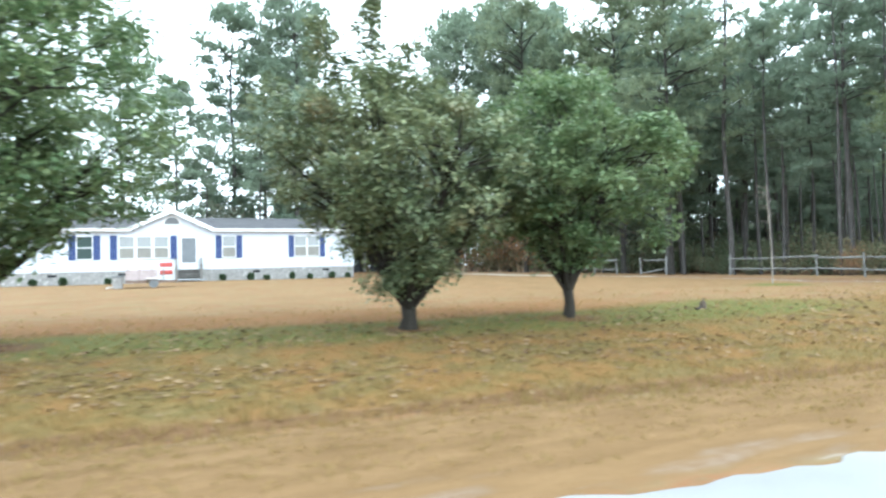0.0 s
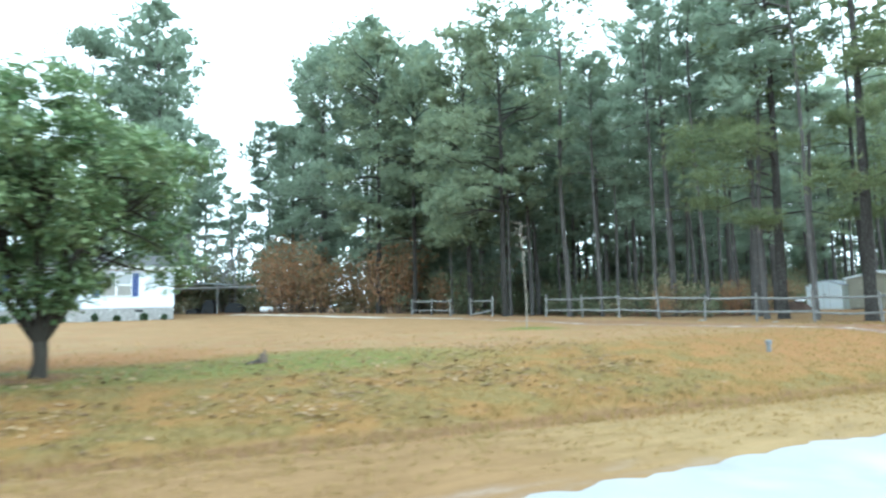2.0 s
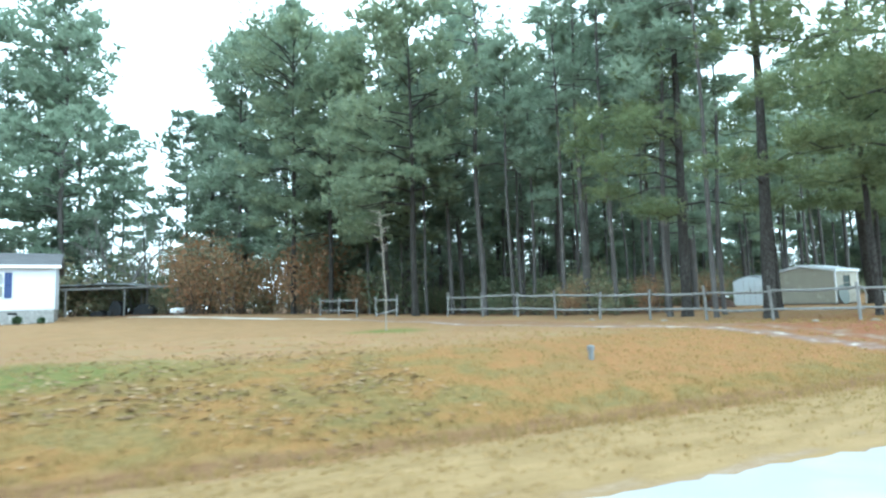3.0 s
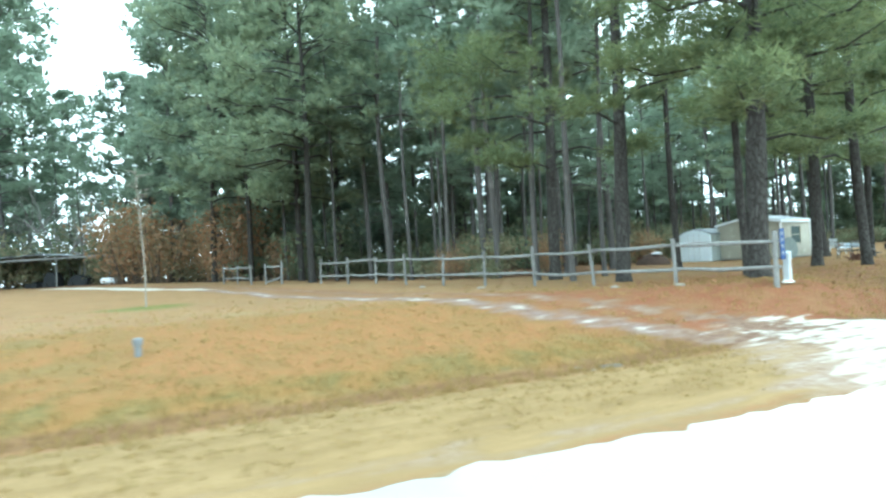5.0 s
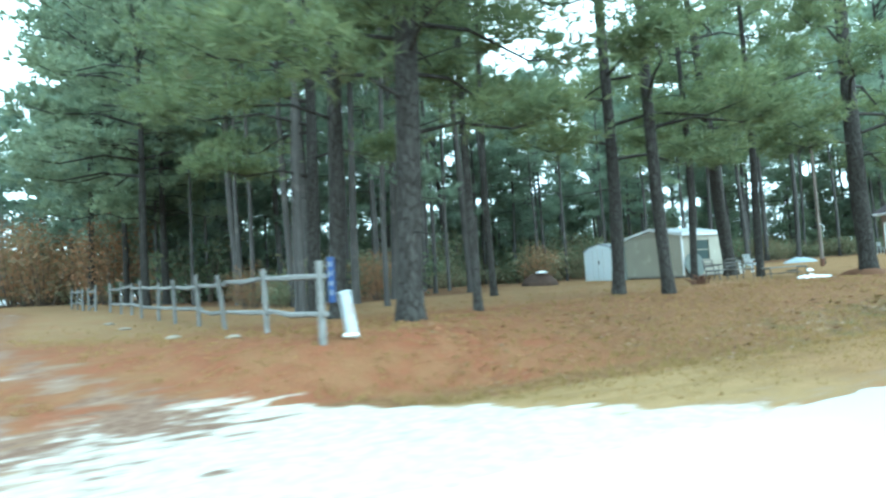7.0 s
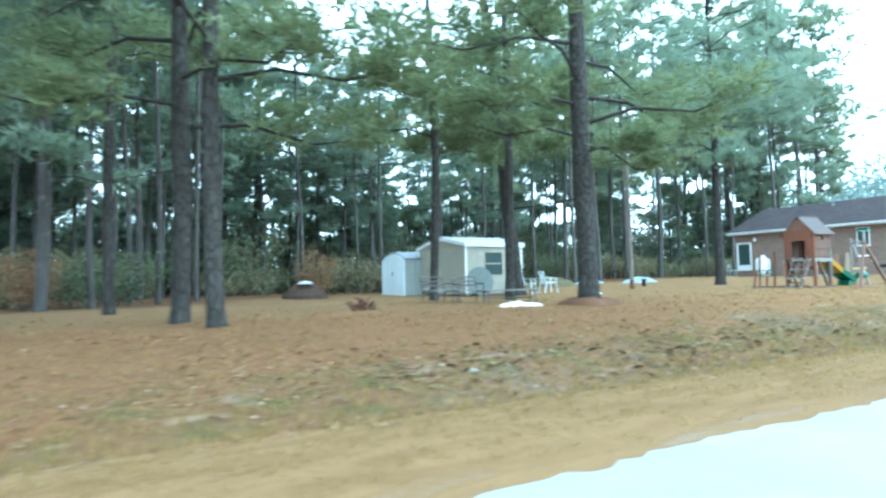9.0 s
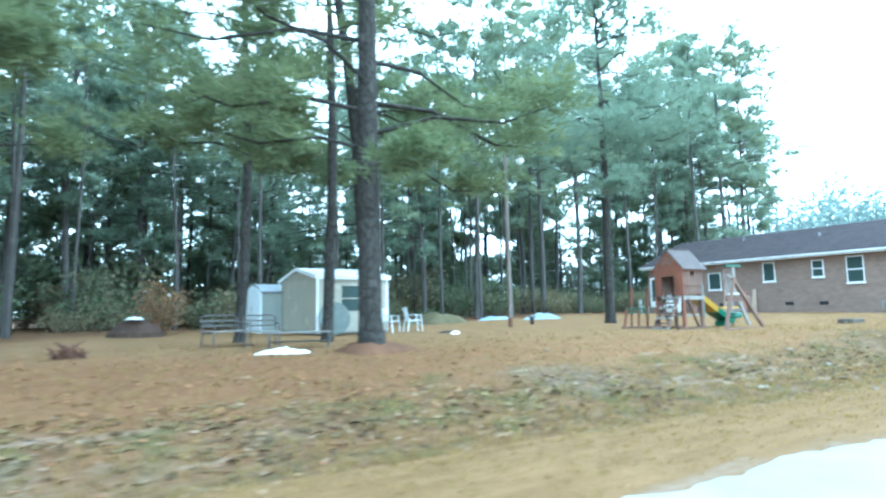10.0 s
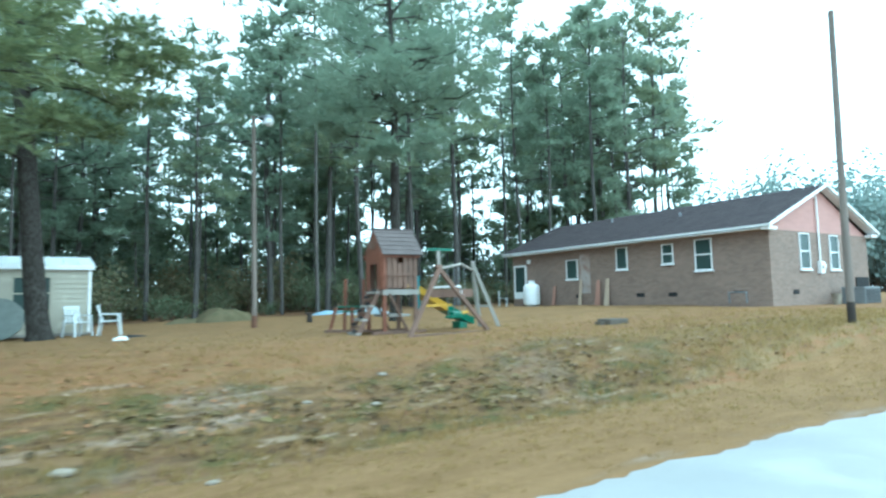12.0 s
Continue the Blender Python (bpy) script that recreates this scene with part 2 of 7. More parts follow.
M = {
    "siding": mat("white_vinyl_siding", (0.6, 0.635, 0.69), (0.54, 0.57, 0.625), 0.8, 0.55, 0.05),
    "skirt": mat("stone_pattern_skirting", (0.33, 0.32, 0.305), (0.19, 0.185, 0.18), 5, 0.9, 0.5, wear=(0.46, 0.45, 0.43), wear_scale=4),
    "skirt_white": mat("scuffed_pale_plastic", (0.45, 0.48, 0.5), (0.34, 0.37, 0.39), 5, 0.6, 0.1, wear=(0.4, 0.3, 0.27), wear_at=0.68, wear_scale=6),
    "shingle": mat("grey_shingle", (0.13, 0.125, 0.13), (0.08, 0.08, 0.085), 2.0, 0.92, 0.6, fine=45),
    "shingle_brown": mat("dark_brown_shingle", (0.066, 0.053, 0.055), (0.038, 0.032, 0.035), 2.0, 0.92, 0.6, fine=45),
    "trim": mat("white_trim", (0.8, 0.8, 0.8), (0.7, 0.71, 0.72), 1.5, 0.5, 0.05),
    "shutter": mat("blue_shutter", (0.022, 0.045, 0.15), (0.035, 0.06, 0.185), 3, 0.55, 0.1),
    "curtain": mat("beige_curtain", (0.27, 0.26, 0.235), (0.19, 0.185, 0.17), 3, 0.9, 0.2, stretch=(6, 6, 0.5)),
    "glass_green": glass("screened_dark_glass", (0.04, 0.062, 0.058), 0.3, 0.2),
    "door_grey": mat("grey_glass_door", (0.17, 0.185, 0.2), (0.12, 0.13, 0.145), 3, 0.4, 0.05),
    "bench": mat("dark_weathered_metal_tube", (0.07, 0.068, 0.066), (0.12, 0.105, 0.095), 8, 0.6, 0.2, 0.3),
    "bench_top": mat("grey_weathered_plank", (0.23, 0.22, 0.205), (0.14, 0.135, 0.125), 4, 0.9, 0.4, stretch=(0.25, 1, 1), rnd=0.3),
    "weathered": mat("weathered_grey_wood", (0.36, 0.34, 0.31), (0.2, 0.185, 0.17), 4, 0.9, 0.4, stretch=(1, 1, 0.25), rnd=0.3),
    "fence": mat("pale_split_rail_wood", (0.23, 0.226, 0.216), (0.12, 0.116, 0.107), 7, 0.92, 0.5, rnd=0.4),
    "beige": mat("cream_lap_siding", (0.38, 0.355, 0.285), (0.32, 0.298, 0.238), 1.2, 0.6, 0.05, wear=(0.47, 0.44, 0.36), wear_at=0.66),
    "tin": mat("white_sheet_metal_roof", (0.8, 0.82, 0.84), (0.66, 0.69, 0.72), 1.5, 0.35, 0.05, wear=(0.45, 0.42, 0.38), wear_at=0.68),
    "plastic_white": mat("white_plastic", (0.6, 0.635, 0.645), (0.5, 0.53, 0.55), 3, 0.45, 0.05),
    "shed_blue": mat("pale_blue_white_resin", (0.78, 0.83, 0.86), (0.7, 0.77, 0.82), 1.5, 0.5, 0.05),
    "shed_grey": mat("greenish_grey_resin", (0.4, 0.43, 0.4), (0.32, 0.35, 0.33), 1.5, 0.6, 0.1),
    "mesh_pink": mat("faded_pink_grey_mesh", (0.5, 0.4, 0.39), (0.36, 0.29, 0.29), 6, 0.7, 0.2),
    "pane_light": mat("pale_curtained_glass", (0.33, 0.345, 0.35), (0.24, 0.255, 0.26), 3, 0.25, 0.05, stretch=(6, 6, 0.5)),
    "dark": mat("dark_interior", (0.02, 0.022, 0.025), (0.035, 0.035, 0.035), 3, 0.9, 0.1),
    "bark": mat("pine_bark", (0.108, 0.1, 0.094), (0.057, 0.053, 0.05), 4, 0.95, 1.0, fine=26, stretch=(1, 1, 0.3), wear=(0.14, 0.128, 0.117), wear_scale=2.5, rnd=0.3),
    "bark_plates": bark_mat(),
    "bark_grey": mat("grey_branch_bark", (0.16, 0.125, 0.095), (0.075, 0.058, 0.045), 6, 0.95, 0.7, fine=40, stretch=(1, 1, 0.4)),
    "bark_dark": mat("dark_wet_bark", (0.043, 0.038, 0.03), (0.022, 0.019, 0.016), 6, 0.9, 0.7, fine=40, stretch=(1, 1, 0.4)),
    "dead_bark": mat("pale_grey_bare_bark", (0.24, 0.225, 0.21), (0.15, 0.14, 0.13), 6, 0.9, 0.4, stretch=(1, 1, 0.3)),
    "dead": mat("bleached_dead_wood", (0.3, 0.27, 0.23), (0.18, 0.155, 0.13), 6, 0.9, 0.4, stretch=(1, 1, 0.3)),
    # Wood needles: base colours raised and greyed to imitate haze between the trees.
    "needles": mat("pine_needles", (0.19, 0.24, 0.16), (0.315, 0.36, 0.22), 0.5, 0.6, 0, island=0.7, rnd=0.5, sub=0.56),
    "needles_hazed": mat("haze_paled_needles", (0.23, 0.295, 0.215), (0.34, 0.405, 0.3), 0.4, 0.65, 0, island=0.6, rnd=0.6, sub=0.6),
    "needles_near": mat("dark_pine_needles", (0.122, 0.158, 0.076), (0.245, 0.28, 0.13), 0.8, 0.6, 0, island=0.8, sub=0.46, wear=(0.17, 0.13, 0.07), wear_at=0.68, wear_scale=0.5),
    "leaf": mat("glossy_green_leaves", (0.09, 0.15, 0.06), (0.265, 0.325, 0.16), 0.7, 0.48, 0, island=0.9, sub=0.3),
    "leaf_dark": mat("dull_dark_leaves", (0.11, 0.15, 0.075), (0.29, 0.31, 0.165), 0.6, 0.42, 0, island=0.9, sub=0.25, wear=(0.25, 0.19, 0.09), wear_at=0.66, wear_scale=0.9),
    "leaf_orange": mat("rust_orange_leaves", (0.34, 0.18, 0.09), (0.19, 0.175, 0.095), 0.9, 0.7, 0, island=1.0, rnd=0.4, sub=0.45),
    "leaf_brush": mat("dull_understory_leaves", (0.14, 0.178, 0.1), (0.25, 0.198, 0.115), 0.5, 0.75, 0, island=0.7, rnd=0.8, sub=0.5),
    # Undergrowth at the back, its colour lightened in place of distance haze.
    "brush_hazed": mat("haze_lightened_undergrowth", (0.22, 0.28, 0.21), (0.32, 0.3, 0.23), 0.4, 0.8, 0, island=0.7, rnd=0.6, sub=0.62),
    "shrub": mat("dark_evergreen_shrub", (0.03, 0.06, 0.025), (0.07, 0.11, 0.045), 2, 0.6, 0, island=0.8, sub=0.25),
    "cedar": mat("red_stained_cedar", (0.2, 0.074, 0.04), (0.11, 0.044, 0.026), 5, 0.75, 0.3, stretch=(1, 1, 0.3)),
    "wood_brown": mat("brown_treated_wood", (0.18, 0.108, 0.078), (0.105, 0.066, 0.05), 5, 0.85, 0.3, stretch=(1, 1, 0.3)),
    "wood_roof": mat("weathered_brown_roof_boards", (0.115, 0.09, 0.085), (0.07, 0.056, 0.054), 4, 0.85, 0.4),
    "green_plastic": mat("green_plastic", (0.01, 0.13, 0.075), (0.015, 0.1, 0.06), 3, 0.4, 0.02),
    "teal_plastic": mat("teal_blue_plastic", (0.02, 0.2, 0.22), (0.02, 0.15, 0.18), 3, 0.4, 0.02),
    "yellow_plastic": mat("yellow_plastic", (0.48, 0.29, 0.02), (0.38, 0.22, 0.02), 3, 0.4, 0.02),
    "brick": brick_mat(),
    "board_red": mat("reddish_bare_board", (0.36, 0.2, 0.15), (0.26, 0.14, 0.105), 5, 0.85, 0.3, stretch=(1, 1, 0.2)),
    "board_tan": mat("tan_bare_board", (0.46, 0.36, 0.27), (0.36, 0.27, 0.2), 5, 0.85, 0.3, stretch=(1, 1, 0.2)),
    "patch": mat("pale_render_patch", (0.42, 0.38, 0.36), (0.3, 0.24, 0.21), 2.5, 0.9, 0.3, wear=(0.26, 0.18, 0.15), wear_at=0.55, wear_scale=2.0),
    "ac_grey": mat("dull_dark_grey_enamel", (0.16, 0.17, 0.175), (0.11, 0.115, 0.12), 4, 0.55, 0.1),
    "pink": mat("pink_painted_gable", (0.44, 0.25, 0.215), (0.36, 0.2, 0.18), 1.5, 0.8, 0.2, stretch=(1, 1, 4)),
    "metal_grey": mat("grey_painted_metal", (0.3, 0.32, 0.34), (0.2, 0.21, 0.23), 4, 0.5, 0.1, 0.4),
    "rust": mat("rusty_brown_metal", (0.16, 0.08, 0.05), (0.08, 0.05, 0.04), 8, 0.9, 0.4),
    "pit": mat("burnt_brown_heap", (0.095, 0.06, 0.045), (0.045, 0.034, 0.028), 6, 0.95, 0.9, fine=25),
    "red": mat("faded_red_paint", (0.45, 0.06, 0.05), (0.35, 0.08, 0.07), 4, 0.6, 0.1),
    "sign_blue": mat("blue_sign", (0.012, 0.035, 0.13), (0.018, 0.05, 0.17), 4, 0.4, 0.02),
    "pole": mat("grey_brown_utility_pole", (0.22, 0.185, 0.16), (0.13, 0.11, 0.098), 4, 0.92, 0.4, stretch=(1, 1, 0.15)),
    "pole_base": mat("dark_tarred_wood", (0.05, 0.042, 0.036), (0.03, 0.026, 0.024), 4, 0.92, 0.4),
    "lamp": mat("milky_lamp_globe", (0.8, 0.82, 0.84), (0.7, 0.74, 0.76), 4, 0.3, 0.02),
    "tarp_white": mat("crumpled_white_sheet", (0.85, 0.86, 0.88), (0.7, 0.72, 0.75), 5, 0.6, 0.3),
    "tarp_blue": mat("faded_blue_tarp", (0.16, 0.3, 0.44), (0.42, 0.5, 0.56), 2, 0.5, 0.3),
    "tarp_grey": mat("blue_grey_tarp", (0.2, 0.25, 0.285), (0.3, 0.345, 0.37), 2, 0.6, 0.3),
    "hay": mat("green_and_straw_heap", (0.15, 0.12, 0.07), (0.085, 0.08, 0.043), 4, 0.95, 0.6),
    "stone": mat("pale_fieldstone", (0.3, 0.262, 0.21), (0.18, 0.152, 0.122), 5, 0.9, 0.5),
    "stone_dark": mat("dark_concrete_block", (0.13, 0.11, 0.09), (0.08, 0.07, 0.06), 5, 0.9, 0.5),
    "tank": mat("white_tank_paint", (0.8, 0.81, 0.82), (0.68, 0.69, 0.7), 3, 0.4, 0.05),
    "grass": mat("dry_grass_blades", (0.32, 0.215, 0.09), (0.225, 0.175, 0.066), 0.35, 0.9, 0, island=0.9, sub=0.5),
    "litter": mat("fallen_leaves", (0.1, 0.062, 0.033), (0.285, 0.2, 0.115), 0.8, 0.9, 0, island=1.2),
    "matted": mat("dark_matted_leaves", (0.065, 0.047, 0.024), (0.16, 0.125, 0.055), 0.8, 0.9, 0, island=1.1),
    "needle_litter": mat("orange_pine_straw", (0.29, 0.15, 0.072), (0.2, 0.1, 0.05), 0.8, 0.95, 0, island=0.9),
    "mulch": mat("red_brown_pine_straw_mulch", (0.155, 0.08, 0.044), (0.09, 0.048, 0.03), 3, 0.95, 0.8, fine=30),
    "rubble": mat("pale_tan_rubble", (0.32, 0.235, 0.165), (0.16, 0.112, 0.072), 3, 0.95, 0.3, island=0.9),
    "mesh_grey": mat("dull_grey_wire_mesh", (0.2, 0.225, 0.21), (0.13, 0.15, 0.14), 9, 0.7, 0.4),
    "sand": mat("white_sand_and_gravel", (0.75, 0.73, 0.7), (0.55, 0.52, 0.48), 3, 0.95, 0.4),
    # Blue-green haze is mixed into this leaf colour; the air itself is clear.
    "far": mat("haze_tinted_far_leaves", (0.24, 0.3, 0.28), (0.32, 0.38, 0.35), 0.2, 0.9, 0, island=0.5, sub=0.3),
}


# ---------------------------------------------------------------- mesh building
class Geo:
    """Collects vertices and faces of one part."""

    def __init__(self):
        self.v, self.f = [], []

    def add(self, vs, fs):
        o = len(self.v)
        self.v.extend(tuple(p) for p in vs)
        self.f.extend(tuple(o + i for i in q) for q in fs)
        return self

    def box(self, lo, hi):
        (a, b, c), (d, e, g) = lo, hi
        return self.add([(a, b, c), (d, b, c), (d, e, c), (a, e, c), (a, b, g), (d, b, g), (d, e, g), (a, e, g)],
                        [(0, 3, 2, 1), (4, 5, 6, 7), (0, 1, 5, 4), (1, 2, 6, 5), (2, 3, 7, 6), (3, 0, 4, 7)])

    def obox(self, m, size):
        sx, sy, sz = (s / 2 for s in size)
        o = len(self.v)
        self.box((-sx, -sy, -sz), (sx, sy, sz))
        self.v[o:] = [tuple(m @ Vector(p)) for p in self.v[o:]]
        return self

    def beam(self, p, q, w, h, up=(0, 0, 1)):
        """A squared timber from p to q."""
        p, q = Vector(p), Vector(q)
        z = (q - p).normalized()
        x = z.cross(Vector(up))
        if x.length < 1e-4:
            x = z.cross(Vector((1, 0, 0)))
        x.normalize()
        y = z.cross(x)
        vs = [e + x * sx * w / 2 + y * sy * h / 2 for e in (p, q) for sx, sy in ((-1, -1), (1, -1), (1, 1), (-1, 1))]
        return self.add(vs, [(0, 3, 2, 1), (4, 5, 6, 7), (0, 1, 5, 4), (1, 2, 6, 5), (2, 3, 7, 6), (3, 0, 4, 7)])

    def tube(self, pts, radii, n=8, cap=True, wob=0.0, rng=None):
        """A tapered round limb along points."""
        pts = [Vector(p) for p in pts]
        ring0 = len(self.v)
        ref = Vector((0.31, 0.95, 0.02))
        for i, p in enumerate(pts):
            t = (pts[min(i + 1, len(pts) - 1)] - pts[max(i - 1, 0)]).normalized()
            x = t.cross(ref)
            if x.length < 0.1:
                x = t.cross(Vector((1, 0, 0.2)))
            x.normalize()
            y = t.cross(x)
            for k in range(n):
                a = 2 * math.pi * k / n
                r = radii[i] * (1 + (rng.uniform(-wob, wob) if wob else 0))
                self.v.append(tuple(p + (x * math.cos(a) + y * math.sin(a)) * r))
        for i in range(len(pts) - 1):
            for k in range(n):
                a, b = ring0 + i * n + k, ring0 + i * n + (k + 1) % n
                self.f.append((a, b, b + n, a + n))
        if cap:
            self.f.append(tuple(ring0 + k for k in range(n - 1, -1, -1)))
            self.f.append(tuple(ring0 + (len(pts) - 1) * n + k for k in range(n)))
        return self

    def prism(self, outline, lo, hi, axis="y"):
        """A flat outline (a, z) pushed along an axis from lo to hi."""
        n = len(outline)
        pt = {"y": lambda a, z, w: (a, w, z), "x": lambda a, z, w: (w, a, z), "z": lambda a, z, w: (a, z, w)}[axis]
        vs = [pt(a, z, lo) for a, z in outline] + [pt(a, z, hi) for a, z in outline]
        return self.add(vs, [tuple(range(n - 1, -1, -1)), tuple(range(n, 2 * n))] +
                        [(i, (i + 1) % n, n + (i + 1) % n, n + i) for i in range(n)])

    def lathe(self, profile, n=16, centre=(0, 0, 0)):
        """A turned shape from (radius, z) pairs."""
        o = len(self.v)
        cx, cy, cz = centre
        for r, z in profile:
            for k in range(n):
                a = 2 * math.pi * k / n
                self.v.append((cx + r * math.cos(a), cy + r * math.sin(a), cz + z))
        for i in range(len(profile) - 1):
            for k in range(n):
                a, b = o + i * n + k, o + i * n + (k + 1) % n
                self.f.append((a, b, b + n, a + n))
        self.f.append(tuple(o + k for k in range(n - 1, -1, -1)))
        self.f.append(tuple(o + (len(profile) - 1) * n + k for k in range(n)))
        return self

    def mesh(self, name, material, smooth=False):
        me = bpy.data.meshes.new(name)
        me.from_pydata(self.v, [], self.f)
        me.materials.append(M[material] if isinstance(material, str) else material)
        if smooth:
            me.polygons.foreach_set("use_smooth", [True] * len(me.polygons))
        me.update()
        return me


def part(name, geo, material, parent=None, label="", bevel=0.0, smooth=False):
    """Links a Geo (or a finished mesh) as one mesh object under a thing or a part."""
    me = geo if isinstance(geo, bpy.types.Mesh) else geo.mesh(name, material, smooth)
    ob = new(name, me)
    if parent is not None:
        ob.parent = parent
    if bevel:
        b = ob.modifiers.new("worn_edges", "BEVEL")
        b.width, b.segments, b.limit_method = bevel, 2, "ANGLE"
    if label:
        ob["label"] = label
    return ob


def thing(name, label, category, m=None, group="", kind=""):
    ob = new(name)
    ob.empty_display_size = 0.2
    if m is not None:
        ob.matrix_world = m
    return tagged(ob, label, category, group, kind)


# ---------------------------------------------------------------- the lie of the land
EDGE_X = (-400, -60, 6.6, 11.4, 27.0, 46.6, 60.6, 140, 500)
EDGE_Y = (36.0, 10.2, 5.05, 4.5, 2.95, 2.1, 0.95, -5.2, -33)


def sm(a, b, x):
    t = np.clip((x - a) / (b - a), 0, 1)
    return t * t * (3 - 2 * t)


def edge_y(x):
    """The far edge of the road."""
    return sum(np.interp(x + d, EDGE_X, EDGE_Y) for d in (-6, -3, 0, 3, 6)) / 5


def road_z(x):
    return -0.27 - 0.33 * sm(4, 36, x) + 0.05 * sm(48, 62, x)


def lot_z(x, y):
    left = 1 - sm(24, 42, x)
    return 0.03 + left * 0.0135 * np.maximum(0, np.minimum(y, 60) - 12) - 0.07 * sm(30, 36, x) * (1 - sm(58, 66, x)) + 0.27 * sm(62, 79, x)


def apron(x, v):
    """1 on the gravel mouth of the drive, 0 off it."""
    return sm(29.3, 31.0, x - 0.75 * np.clip(v, 0, 2.8)) * (1 - sm(37.7, 38.9, x + 1.05 * v)) * (1 - sm(2.6, 4.4, v)) * sm(-1.2, -0.3, v)


def land(x, y):
    x, y = np.asarray(x, float), np.asarray(y, float)
    v = y - edge_y(x)
    rz = road_z(x)
    k = sm(60, 70, x)
    j = np.exp(-((x - 36.2) / 2.6) ** 2)
    rise = sm(2.3 - 1.4 * k + 0.6 * j, 7.2 - 4.4 * k - 2.9 * j, v)
    lot = lot_z(x, y)
    z = rz * (1 - rise) + lot * rise
    ditch = np.exp(-((v - 2.5) / 0.55) ** 2) * 0.1 * (1 - apron(x, np.minimum(v, 2.3))) * (1 - k)
    z = z - ditch + 0.06 * j * sm(3.2, 4.2, v) * (1 - sm(5, 8, v))
    z = z + (0.05 * np.sin(x * 0.31 + y * 0.17) * np.sin(y * 0.23 - x * 0.11) + 0.02 * np.sin(x * 1.3) * np.sin(y * 1.1 + 1)) * sm(3, 9, v)
    return np.where(v < 0.4, rz - 0.012, z)


def gz(x, y):
    return float(land(x, y))


def near_line(x, y, pts):
    """Distance to a bent line."""
    best = np.full(np.shape(x), 1e9)
    for (ax, ay), (bx, by) in zip(pts, pts[1:]):
        dx, dy = bx - ax, by - ay
        t = np.clip(((x - ax) * dx + (y - ay) * dy) / (dx * dx + dy * dy), 0, 1)
        best = np.minimum(best, np.hypot(x - ax - t * dx, y - ay - t * dy))
    return best


RUT_L = [(32.6, 4.6), (31.6, 6.4), (30.6, 7.9), (29.6, 10.2), (29.0, 13.0), (28.5, 15.6), (28.1, 18.4), (27.7, 22), (26.6, 29), (23.5, 38), (19, 48)]
RUT_R = [(34.0, 5.2), (33.0, 6.8), (32.0, 8.1), (31.0, 10.2), (30.4, 12.8), (29.9, 15.4), (29.5, 18.4), (29.1, 22), (28.0, 29.3), (25, 38.6), (20.5, 48.8)]


def spread(lo, hi, near_lo, near_hi, step, far):
    """Grid lines, fine between near_lo and near_hi and ever wider outside."""
    xs = list(np.arange(near_lo, near_hi + 1e-6, step))
    for sign, stop, edge in ((-1, lo, near_lo), (1, hi, near_hi)):
        d, out, p = step, [], edge
        while (p - stop) * sign < 0:
            d = min(d * 1.25, far)
            p = p + sign * d
            out.append(p)
        xs = sorted(out) + xs if sign < 0 else xs + out
    return np.array(sorted(xs))


